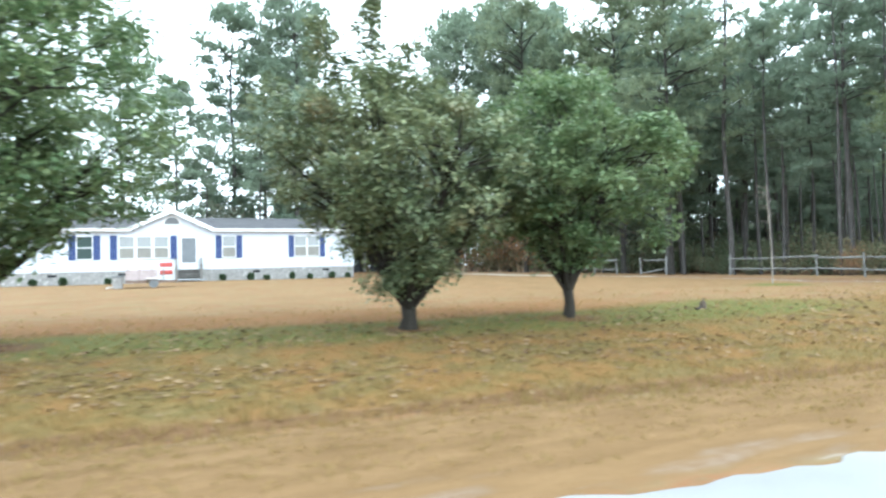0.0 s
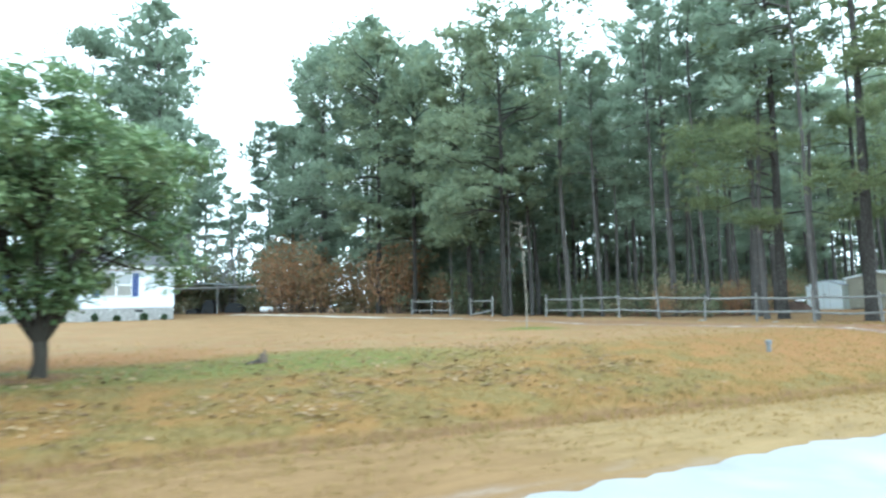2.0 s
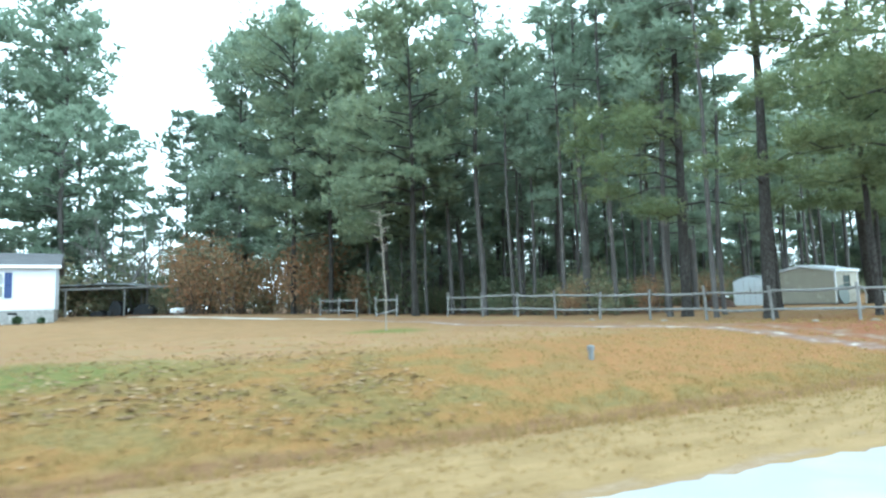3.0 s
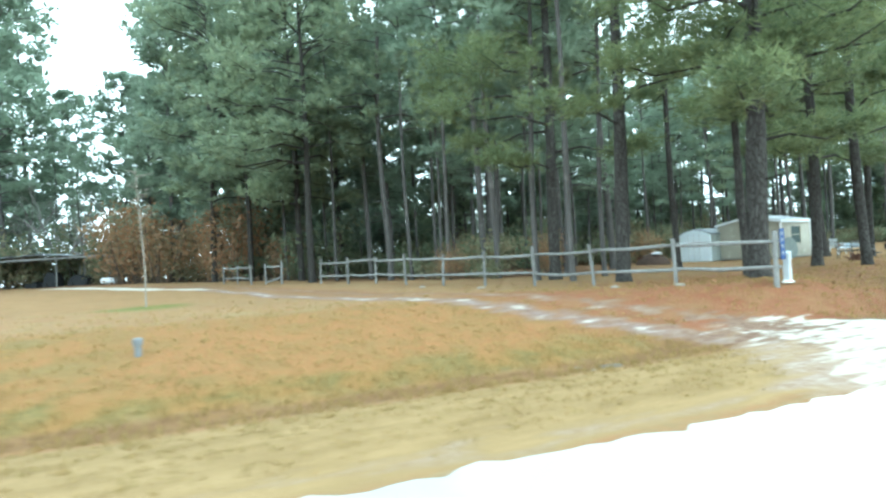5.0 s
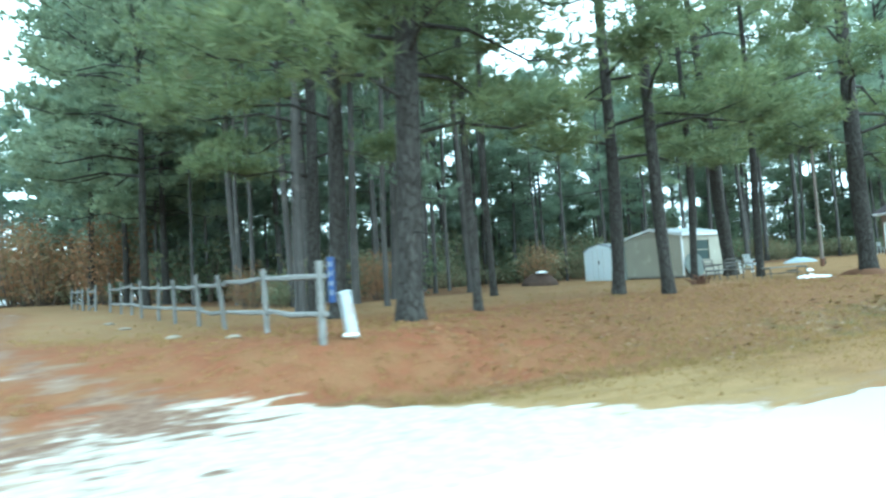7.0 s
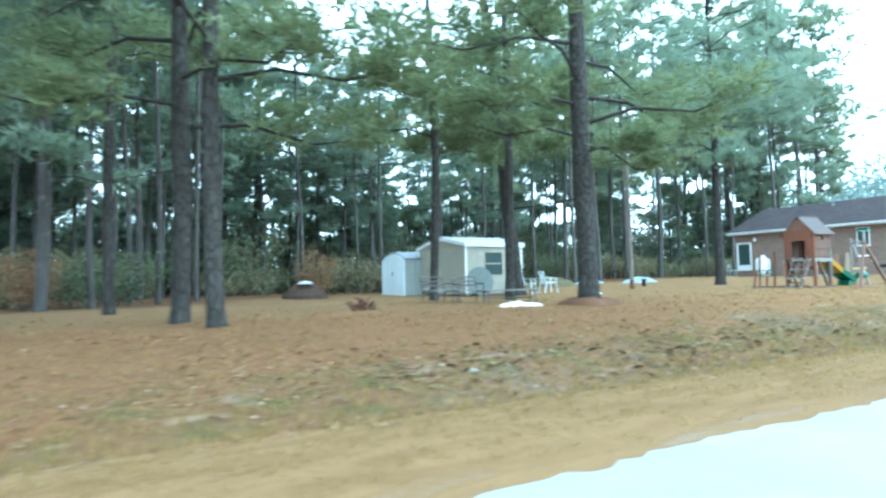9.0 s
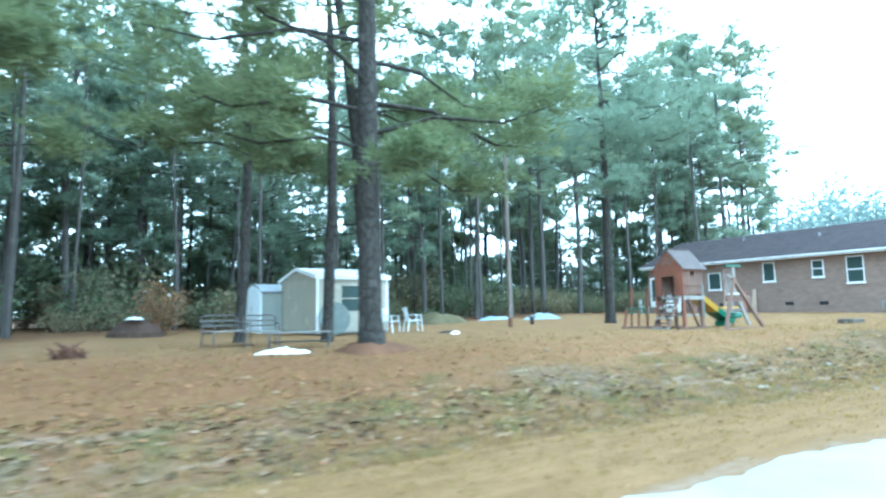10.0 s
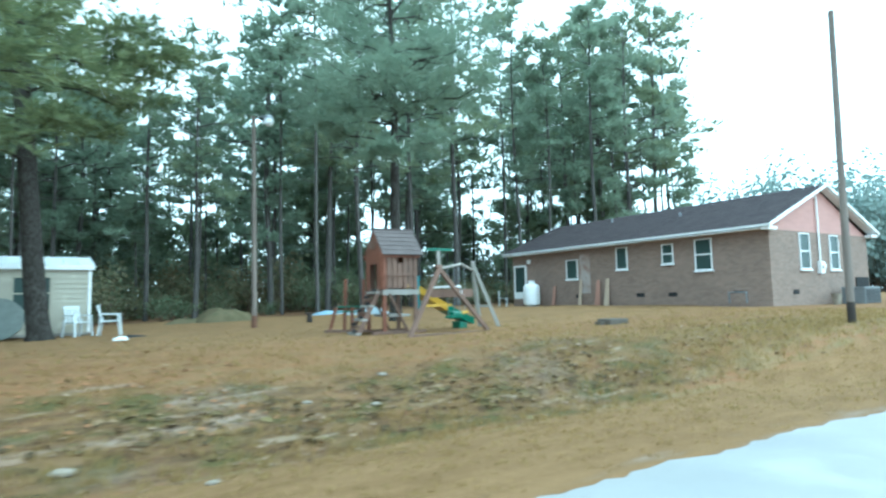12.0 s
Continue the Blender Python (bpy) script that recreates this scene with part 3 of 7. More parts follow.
def ground_mat():
    m = bpy.data.materials.new("lawn_verge_and_drive")
    m.use_nodes = True
    N, L = m.node_tree.nodes, m.node_tree.links
    bs = N["Principled BSDF"]
    bs.inputs["Roughness"].default_value = 0.95
    bs.inputs["Specular IOR Level"].default_value = 0.15
    co = N.new("ShaderNodeTexCoord")

    def noise_tex(scale, detail=5, stretch=None):
        n = N.new("ShaderNodeTexNoise")
        n.inputs["Scale"].default_value, n.inputs["Detail"].default_value = scale, detail
        src = co.outputs["Object"]
        if stretch:
            mp = N.new("ShaderNodeMapping")
            mp.inputs["Scale"].default_value = stretch
            L.new(src, mp.inputs[0])
            src = mp.outputs[0]
        L.new(src, n.inputs["Vector"])
        return n.outputs[0]

    def ramp(src, a, b):
        r = N.new("ShaderNodeMapRange")
        r.inputs[1].default_value, r.inputs[2].default_value = a, b
        L.new(src, r.inputs[0])
        return r.outputs[0]

    def mix(fac, a, b):
        x = N.new("ShaderNodeMix")
        x.data_type = "RGBA"
        for s, c in ((6, a), (7, b)):
            if isinstance(c, tuple):
                x.inputs[s].default_value = (*(0.785 * v for v in c), 1)
            else:
                L.new(c, x.inputs[s])
        L.new(fac, x.inputs[0])
        return x.outputs[2]

    def zone(name, soft, amount=1.0, ns=None):
        """A zone of the land with a border broken up by noise."""
        at = N.new("ShaderNodeAttribute")
        at.attribute_name = name
        a = N.new("ShaderNodeMath")
        a.operation = "MULTIPLY_ADD"
        a.inputs[1].default_value = amount
        L.new(ns if ns else big, a.inputs[0])
        L.new(at.outputs["Fac"], a.inputs[2])
        return ramp(a.outputs[0], 0.5 + amount / 2 - soft, 0.5 + amount / 2 + soft)

    big, mid, fine, grain = noise_tex(0.35, 4), noise_tex(1.6, 6), noise_tex(9, 6), noise_tex(55, 3)
    streak = noise_tex(2.6, 8, (0.45, 1.7, 1))
    debris = noise_tex(4.5, 8, (0.5, 1.2, 1))
    straw = mix(ramp(mid, 0.3, 0.7), (0.301, 0.157, 0.076), (0.352, 0.201, 0.098))
    straw = mix(ramp(big, 0.35, 0.65), straw, (0.276, 0.143, 0.065))
    straw = mix(ramp(streak, 0.42, 0.7), straw, (0.285, 0.222, 0.108))
    straw = mix(ramp(fine, 0.45, 0.75), straw, (0.235, 0.165, 0.082))
    olive = mix(ramp(fine, 0.35, 0.65), (0.125, 0.11, 0.032), (0.215, 0.155, 0.052))
    mixed = mix(ramp(mid, 0.4, 0.6), olive, (0.260, 0.145, 0.049))
    red = mix(ramp(fine, 0.3, 0.7), (0.262, 0.1, 0.05), (0.195, 0.086, 0.042))
    red = mix(ramp(mid, 0.42, 0.7), red, (0.25, 0.132, 0.062))
    pale_grass = mix(ramp(streak, 0.35, 0.65), (0.335, 0.23, 0.108), (0.265, 0.178, 0.078))
    tan_grass = mix(ramp(streak, 0.35, 0.65), (0.285, 0.175, 0.08), (0.218, 0.13, 0.055))
    gold = mix(ramp(mid, 0.35, 0.65), (0.31, 0.185, 0.085), (0.24, 0.15, 0.066))
    dirt = mix(ramp(fine, 0.3, 0.7), (0.15, 0.08, 0.035), (0.225, 0.13, 0.06))
    sand = mix(ramp(fine, 0.3, 0.75), (0.671, 0.630, 0.560), (0.473, 0.420, 0.352))
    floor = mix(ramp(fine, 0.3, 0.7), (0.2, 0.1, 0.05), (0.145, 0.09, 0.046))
    c = straw
    c = mix(zone("gold", 0.2, 0.6, mid), c, gold)
    c = mix(zone("bank", 0.25, 0.8, mid), c, mixed)
    c = mix(zone("green", 0.2, 0.7, mid), c, mix(ramp(fine, 0.3, 0.7), (0.12, 0.145, 0.035), (0.19, 0.165, 0.05)))
    c = mix(zone("orange", 0.25, 0.8, mid), c, mix(ramp(fine, 0.3, 0.7), (0.315, 0.15, 0.06), (0.245, 0.14, 0.053)))
    c = mix(zone("red", 0.38, 0.8, mid), c, red)
    c = mix(zone("brown", 0.35, 0.9, streak), c, mix(ramp(fine, 0.3, 0.7), (0.165, 0.082, 0.038), (0.222, 0.125, 0.058)))
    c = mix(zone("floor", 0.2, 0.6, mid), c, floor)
    c = mix(zone("verge", 0.15, 0.5, mid), c, mix(zone("yellow", 0.25, 0.6, mid), tan_grass, pale_grass))
    c = mix(zone("dirt", 0.12, 0.9, streak), c, dirt)
    dark = mix(ramp(debris, 0.38, 0.6), (0.085, 0.052, 0.026), (0.21, 0.135, 0.066))
    dark = mix(ramp(mid, 0.5, 0.62), dark, (0.115, 0.098, 0.036))
    dark = mix(ramp(big, 0.5, 0.66), dark, mix(ramp(fine, 0.35, 0.65), (0.15, 0.1, 0.066), (0.255, 0.19, 0.135)))
    dark = mix(ramp(streak, 0.62, 0.69), dark, (0.33, 0.25, 0.17))
    c = mix(zone("debris", 0.2, 1.2, mid), c, dark)
    c = mix(zone("path", 0.2, 0.7, streak), c, mix(ramp(fine, 0.3, 0.7), (0.19, 0.13, 0.115), (0.28, 0.222, 0.208)))
    c = mix(zone("pale", 0.22, 1.2, streak), c, mix(ramp(fine, 0.3, 0.7), (0.42, 0.34, 0.27), (0.27, 0.18, 0.125)))
    c = mix(zone("sand", 0.09, 1.3, streak), c, sand)
    c = mix(zone("mud", 0.1, 1.2, debris), c, mix(ramp(fine, 0.3, 0.7), (0.17, 0.1, 0.07), (0.25, 0.17, 0.12)))
    sp = mix(ramp(grain, 0.55, 0.8), c, mix(ramp(fine, 0.4, 0.6), (0.13, 0.08, 0.035), (0.38, 0.27, 0.14)))
    fx = N.new("ShaderNodeMix")
    fx.data_type = "RGBA"
    fx.inputs[0].default_value = 0.55
    L.new(c, fx.inputs[6])
    L.new(sp, fx.inputs[7])
    L.new(fx.outputs[2], bs.inputs["Base Color"])
    bp = N.new("ShaderNodeBump")
    bp.inputs["Strength"].default_value, bp.inputs["Distance"].default_value = 0.7, 0.05
    mixh = N.new("ShaderNodeMath")
    mixh.operation = "ADD"
    L.new(fine, mixh.inputs[0])
    L.new(grain, mixh.inputs[1])
    L.new(mixh.outputs[0], bp.inputs["Height"])
    L.new(bp.outputs[0], bs.inputs["Normal"])
    return m


def build_ground():
    xs = spread(-1500, 1600, -14, 96, 0.5, 160)
    ys = spread(-1500, 1700, -4, 36, 0.32, 160)
    X, Y = np.meshgrid(xs, ys)
    Z = land(X, Y)
    far = np.hypot(X - 35, Y - 20)
    Z = np.where(far > 220, Z * 0 + 0.2, Z)
    nx, ny = len(xs), len(ys)
    me = bpy.data.meshes.new("ground")
    vs = np.stack([X, Y, Z], -1).reshape(-1, 3)
    idx = np.arange(nx * ny).reshape(ny, nx)
    fs = np.stack([idx[:-1, :-1], idx[:-1, 1:], idx[1:, 1:], idx[1:, :-1]], -1).reshape(-1, 4)
    me.from_pydata(vs.tolist(), [], fs.tolist())
    me.polygons.foreach_set("use_smooth", [True] * len(me.polygons))
    V = Y - edge_y(X)
    rut_l, rut_r = near_line(X, Y, RUT_L), near_line(X, Y, RUT_R)
    rut = np.minimum(rut_l, rut_r)
    right = sm(33, 37, X)
    zones = {
        "verge": sm(-0.5, 0.2, V) * (1 - sm(1.7, 2.4, V)) * 0.9,
        "yellow": sm(13, 19, X) * (1 - sm(37, 43, X)),
        "bank": sm(2.2, 3.0, V) * (1 - sm(6, 9, V)) * (0.75 - 0.35 * right),
        "green": sm(4.8, 6.5, V) * (1 - sm(7.4, 10, V)) * (1 - sm(15, 22, X)) * 0.85 + sm(58, 66, X) * sm(1.8, 2.6, V) * (1 - sm(4, 6, V)) * 0.45 + 0.9 * np.exp(-(((X - 24.5) / 1.6) ** 2 + ((Y - 16.8) / 1.2) ** 2)),
        "red": right * sm(1.9, 2.9, V) * (1 - sm(6.5, 12, V)) * (1 - sm(39, 45, X) * 0.42) * (1 - sm(48, 60, X) * 0.5) * 1.15
               + 0.95 * np.exp(-(((X - 33) / 2.2) ** 2 + ((Y - 7.5) / 3.2) ** 2)) + 0.55 * np.exp(-(rut_r / 0.8) ** 2) * sm(2, 4, V),
        "brown": sm(37, 42, X) * (1 - 0.75 * sm(50, 58, X)) * sm(1.9, 2.7, V) * (1 - 0.75 * sm(5, 9, V)) * 0.8,
        "gold": sm(44, 56, X) * sm(4, 8, V) * 0.9 + 0.6 * sm(8, 16, X) * (1 - sm(28, 31, X)) * sm(14, 18, Y) * (1 - sm(32, 40, Y)),
        # Darker brown round spots at the lawn trees' feet, plus the wood floor.
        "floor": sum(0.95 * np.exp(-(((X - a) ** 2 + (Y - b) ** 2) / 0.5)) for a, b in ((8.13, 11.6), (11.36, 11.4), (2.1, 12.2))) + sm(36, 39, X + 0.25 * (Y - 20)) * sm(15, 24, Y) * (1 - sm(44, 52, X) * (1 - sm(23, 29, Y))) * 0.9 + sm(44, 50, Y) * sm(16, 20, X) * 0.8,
        "dirt": np.exp(-((V - 2.5) / 0.3) ** 2) * 0.9 * (1 - sm(60, 66, X)) + np.exp(-(rut / 1.1) ** 2) * 0.5
                + 0.55 * np.exp(-(((X - 45) / 7) ** 2 + ((V - 3.5) / 1.2) ** 2)),
        "orange": (1 - sm(12, 18, X)) * sm(7.2, 8.6, V) * (1 - sm(9.6, 12.5, V)) * 0.72 + sm(19, 25, X) * (1 - sm(31, 34, X)) * sm(2.8, 4.0, V) * (1 - sm(6, 9, V)) * 0.64,
        "path": np.maximum(np.exp(-(rut_l / 0.42) ** 2) * 0.8, np.exp(-(rut_r / 0.42) ** 2) * 0.46) * sm(0.8, 2.5, V),
        "sand": np.maximum(apron(X, V) * (0.49 + 0.36 * sm(32.4, 35.0, X + 0.4 * V)), np.maximum(np.exp(-(rut_l / (0.34 + 0.5 * sm(24, 30, Y))) ** 2) * (0.5 + 0.46 * sm(24, 30, Y)), np.exp(-(rut_r / 0.36) ** 2) * 0.3) * sm(1.0, 3.0, V)) + 0.2 * np.exp(-((V + 0.1) / 0.3) ** 2),
        "pale": np.maximum(apron(X + 0.3, V) * 0.72, np.exp(-(rut / 0.5) ** 2) * 0.4) + 0.4 * np.exp(-((V - 0.1) / 0.3) ** 2)
                + 0.8 * sum(a * np.exp(-(((X - px) / rx) ** 2 + ((Y - py) / ry) ** 2)) for px, py, rx, ry, a in (
                    (57.4, 4.5, 0.9, 0.13, 0.95), (57.0, 4.85, 0.8, 0.2, 0.8), (58.3, 6.5, 0.6, 0.22, 0.85), (58.9, 5.66, 0.18, 0.3, 0.8), (59.3, 4.63, 0.5, 0.3, 0.8), (58.4, 4.7, 0.4, 0.25, 0.75), (48.2, 5.9, 0.6, 0.25, 0.8), (47.0, 5.8, 0.5, 0.25, 0.75),
                    (49.4, 4.8, 0.6, 0.2, 0.8), (59.6, 5.4, 0.7, 0.3, 0.7), (44.6, 5.6, 0.5, 0.2, 0.7))),
        "mud": apron(X, V) * (0.36 - 0.1 * sm(33, 36, X + 0.4 * V)) * sm(0.2, 0.8, V) + 0.45 * np.exp(-(rut / 0.6) ** 2) * sm(1.0, 3.0, V) * (1 - sm(14, 22, Y)),
        "debris": sm(38, 46, X) * (1 - sm(64, 70, X)) * sm(1.7, 2.5, V) * (1 - sm(3.4 + 0.8 * sm(46, 54, X), 5.0 + 1.2 * sm(46, 54, X), V)) * (0.52 + 0.16 * sm(48, 56, X)),
    }
    for name, val in zones.items():
        at = me.attributes.new(name, "FLOAT", "POINT")
        at.data.foreach_set("value", np.clip(val, 0, 1).astype(np.float32).ravel())
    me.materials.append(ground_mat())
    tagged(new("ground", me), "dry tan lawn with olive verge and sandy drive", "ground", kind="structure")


def build_road():
    """The pale wet road surface with a crumbling edge, a finger's width above the soil."""
    g = Geo()
    rng = random.Random(5)
    xs = np.concatenate([np.arange(-400, -14, 8), np.arange(-14, 96, 0.16), np.arange(96, 500, 8)])
    for x in xs:
        e = float(edge_y(x))
        near = -14 <= x <= 96
        rag = (0.13 * noise.noise((x * 0.7, 3.1, 0)) + 0.09 * noise.noise((x * 2.9, 1.7, 0)) + rng.uniform(-0.05, 0.05)) if near else 0
        e += float(np.interp(x, (0, 6, 12, 17.6, 20, 27.4, 32.5, 48, 51.5, 56, 60.4), (-0.05, -0.07, -0.1, 0.28, 0.28, -0.14, -0.22, 0.15, 0.25, 0.24, 0.2)))
        z = float(road_z(x))
        for d, h in ((-0.16 + rag, 0.004), (-0.4 + rag * 0.5, 0.02), (-3.2, 0.06), (-6.4, 0.0)):
            g.v.append((x, e + d, z + h))
    for i in range(len(xs) - 1):
        for k in range(3):
            a = i * 4 + k
            g.f.append((a + 1, a + 5, a + 4, a))
    tar = mat("pale_damp_tarmac", (0.29, 0.286, 0.282), (0.22, 0.218, 0.216), 1.2, 0.55, 0.35, fine=90, wear=(0.33, 0.326, 0.322), wear_scale=0.8)
    N, L = tar.node_tree.nodes, tar.node_tree.links
    base = N["Principled BSDF"].inputs["Base Color"]
    at, patchy, fac, sand = N.new("ShaderNodeAttribute"), N.new("ShaderNodeTexNoise"), N.new("ShaderNodeMath"), N.new("ShaderNodeMix")
    at.attribute_name = "drift"
    patchy.inputs["Scale"].default_value, patchy.inputs["Detail"].default_value = 1.1, 8
    fac.operation, fac.use_clamp = "MULTIPLY_ADD", True
    L.new(patchy.outputs[0], fac.inputs[0])
    L.new(at.outputs["Fac"], fac.inputs[1])
    L.new(at.outputs["Fac"], fac.inputs[2])
    sand.data_type = "RGBA"
    sand.inputs[7].default_value = (0.52, 0.5, 0.47, 1)
    L.new(fac.outputs[0], sand.inputs[0])
    L.new(base.links[0].from_socket, sand.inputs[6])
    L.new(sand.outputs[2], base)
    me = g.mesh("road", tar, True)
    drift = me.attributes.new("drift", "FLOAT", "POINT")
    drift.data.foreach_set("value", [0.75 * math.exp(-((p[0] - 33.5) / 6.0) ** 2) for p in g.v])
    tagged(new("road", me), "pale worn road with crumbling edge", "road", kind="structure")


build_ground()
build_road()


# ---------------------------------------------------------------- trees
def tuft(g, c, d, rng, size, n=6, w=0.06):
    """A spray of needles round the direction d."""
    for _ in range(n):
        a = Vector((d[0] * 0.6 + rng.gauss(0, 0.6), d[1] * 0.6 + rng.gauss(0, 0.6), d[2] * 0.6 + rng.gauss(0.1, 0.42))).normalized()
        s = a.cross(Vector((rng.gauss(0, 1), rng.gauss(0, 1), rng.gauss(0, 1)))).normalized() * size * w
        tip = c + a * size * rng.uniform(0.7, 1.25)
        o = len(g.v)
        g.v.extend((tuple(c - s), tuple(c + s), tuple(tip)))
        g.f.append((o, o + 1, o + 2))


def pine_meshes(seed, height, base, spread_r, limbs, pads, tufts, low=(), needles="needles", size=0.36, trunk_r=0.2, lean=0.015, blades=8, width=0.06, pad=1.0,
                fine=0.0, bark="bark", sides=8, tip=None):
    """Trunk with sagging limbs whose ends carry cloud-like clumps of needle sprays. low: (height, length, bearing) of single low boughs.
    Below the height fine the sprays are small and many."""
    rng = random.Random(seed)
    tr, cr = Geo(), Geo()
    lx, ly = rng.uniform(-lean, lean), rng.uniform(-lean, lean)
    if tip:
        lx, ly = tip
    ph, sway = rng.uniform(0, 6), rng.uniform(0.04, 0.13)

    def stem(z):
        return Vector((lx * z + sway * math.sin(z * 0.42 + ph), ly * z + sway * math.cos(z * 0.33 + ph), z))

    steps = 12
    zs = [-0.3, 0.0, 0.25, 0.7] + [0.7 + (height * 0.97 - 0.7) * (i + 1) / steps for i in range(steps)]
    rad = [trunk_r * 1.5, trunk_r * 1.3, trunk_r * 1.1, trunk_r] + [trunk_r * (1 - 0.88 * ((i + 1) / steps) ** 1.15) + 0.012 for i in range(steps)]
    tr.tube([stem(z) for z in zs], rad, sides, cap=False, wob=0.07, rng=rng)
    todo = []
    gap = rng.uniform(0, 6)
    for i in range(limbs):
        u = (i + rng.random()) / limbs
        z = base + (height - base) * u
        prof = max(0.3, math.sqrt(max(0, 1 - ((u - 0.42) / 0.62) ** 2)))
        ragged = 0.8 + 0.3 * math.sin(u * 13 + gap)
        todo.append((z, spread_r * prof * ragged * rng.uniform(0.6, 1.15) + 0.35, rng.uniform(0, 2 * math.pi), u, pads))
    for z, ln, az in low:
        todo.append((z, ln, az, 0.05, pads + 2))
    for k in range(int(limbs * 0.3)):     # bare dead stubs under the crown
        z = base * rng.uniform(0.3, 1.1)
        az, ln = rng.uniform(0, 6.28), rng.uniform(0.3, 1.7)
        q = stem(z)
        tr.tube([q, q + Vector((math.cos(az) * ln, math.sin(az) * ln, rng.uniform(-0.15, 0.3) * ln))], [0.024, 0.006], 3, cap=False)
    for z, ln, az, u, np_ in todo:
        q0 = stem(z)
        up = 0.05 + 0.95 * u * u + rng.uniform(-0.12, 0.15)
        dirv = Vector((math.cos(az), math.sin(az), up)).normalized()
        side = dirv.cross(Vector((0, 0, 1))).normalized()
        bend = side * rng.uniform(-0.12, 0.12) * ln
        line = [q0, q0 + dirv * ln * 0.35 + bend * 0.5 + Vector((0, 0, 0.03 * ln)), q0 + dirv * ln * 0.72 + bend - Vector((0, 0, 0.07 * ln)),
                q0 + dirv * ln + bend * 0.6 - Vector((0, 0, 0.02 * ln))]
        r = 0.014 + 0.011 * ln
        tr.tube(line, [r, r * 0.75, r * 0.5, 0.007], 4, cap=False)
        near = z < fine
        count, long_, wide = tufts, size, width
        if near:
            count, long_, wide = int(tufts * 2.8), size * 0.74, width * 1.05
        elif fine and z > fine + 2:
            count, wide = tufts // 3, width * 2.6
        for k in range(np_):
            s = 1.0 if k == 0 else rng.uniform(0.42, 1.0)
            f = s * 3
            i = min(2, int(f))
            root = line[i].lerp(line[i + 1], f - i)
            c = root + side * (rng.uniform(-0.36, 0.36) * ln * (1.2 - 0.5 * s)) * (k > 0) + dirv * 0.1 + Vector((0, 0, rng.uniform(0.0, 0.2)))
            if k and (near or k % 2):
                tr.tube([root - dirv * 0.15, c], [0.012, 0.005], 3, cap=False)
            pr = pad * (0.3 + 0.09 * ln) * rng.uniform(0.75, 1.3) * (0.74 if u == 0.05 else 1.0)
            for _ in range(count):
                o = Vector((rng.gauss(0, 0.52), rng.gauss(0, 0.52), rng.gauss(0.06, 0.26))) * pr
                tuft(cr, c + o, dirv * 0.6 + o * 1.2 + Vector((0, 0, 0.35)), rng, long_ * rng.uniform(0.75, 1.2), blades, wide)
    return tr.mesh("trunk", bark, True), cr.mesh("crown", needles)


PINE_KINDS = {
    "tall": [pine_meshes(11 + i, h, h * b, r, 40, 4, 7, needles=("needles", "needles_hazed")[i % 2], size=0.4, trunk_r=0.15 + 0.004 * i, blades=7, width=0.12, pad=1.05)
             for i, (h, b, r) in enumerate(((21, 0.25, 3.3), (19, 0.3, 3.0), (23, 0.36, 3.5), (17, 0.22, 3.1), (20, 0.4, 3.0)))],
    "full": [pine_meshes(41 + i, h, h * b, r, 80, 6, 8, needles="needles_hazed", size=0.44, trunk_r=0.2, blades=5, width=0.18, pad=1.2)
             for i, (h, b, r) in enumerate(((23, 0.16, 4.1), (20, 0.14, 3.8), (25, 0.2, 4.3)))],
    "thin": [pine_meshes(71 + i, h, h * b, r, 22, 4, 8, needles="needles_hazed", size=0.38, trunk_r=0.095, blades=7, width=0.12, sides=6)
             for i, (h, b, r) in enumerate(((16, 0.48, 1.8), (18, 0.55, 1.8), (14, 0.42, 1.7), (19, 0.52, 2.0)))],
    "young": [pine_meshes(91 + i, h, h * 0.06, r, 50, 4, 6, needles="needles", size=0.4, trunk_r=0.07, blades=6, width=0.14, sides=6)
              for i, (h, r) in enumerate(((6.5, 1.7), (5.0, 1.5), (8.0, 1.9)))],
}


def pine(kind, i, x, y, scale=1.0, turn=0.0, label="tall pine with grey-brown bark and grey-green needles", group="pines in the wood"):
    key = (kind, i % len(PINE_KINDS[kind]))
    m = Matrix.Translation((x, y, gz(x, y))) @ Matrix.Rotation(turn, 4, "Z") @ Matrix.Diagonal((scale, scale, scale, 1))
    t, c = PINE_KINDS[key[0]][key[1]]
    ob = thing("pine_tree", label, "tree", m, group)
    part("trunk", t, None, ob)
    part("crown", c, None, ob)


def own_pine(label, x, y, seed, height, base, r, limbs, low, trunk_r, size=0.36, needles="needles_near", width=0.065, blades=9, fine=9.5, thick=0.75, tip=None):
    t, c = pine_meshes(seed, height, base, r, int(limbs * thick), 3, 15, low, needles, size, trunk_r, 0.012, blades, width, 1.4, fine, "bark_plates", 12, tip)
    ob = thing("pine_tree", label, "tree", pose(x, y, gz(x, y)), "large pines in the yard")
    part("trunk", t, None, ob)
    part("crown", c, None, ob)


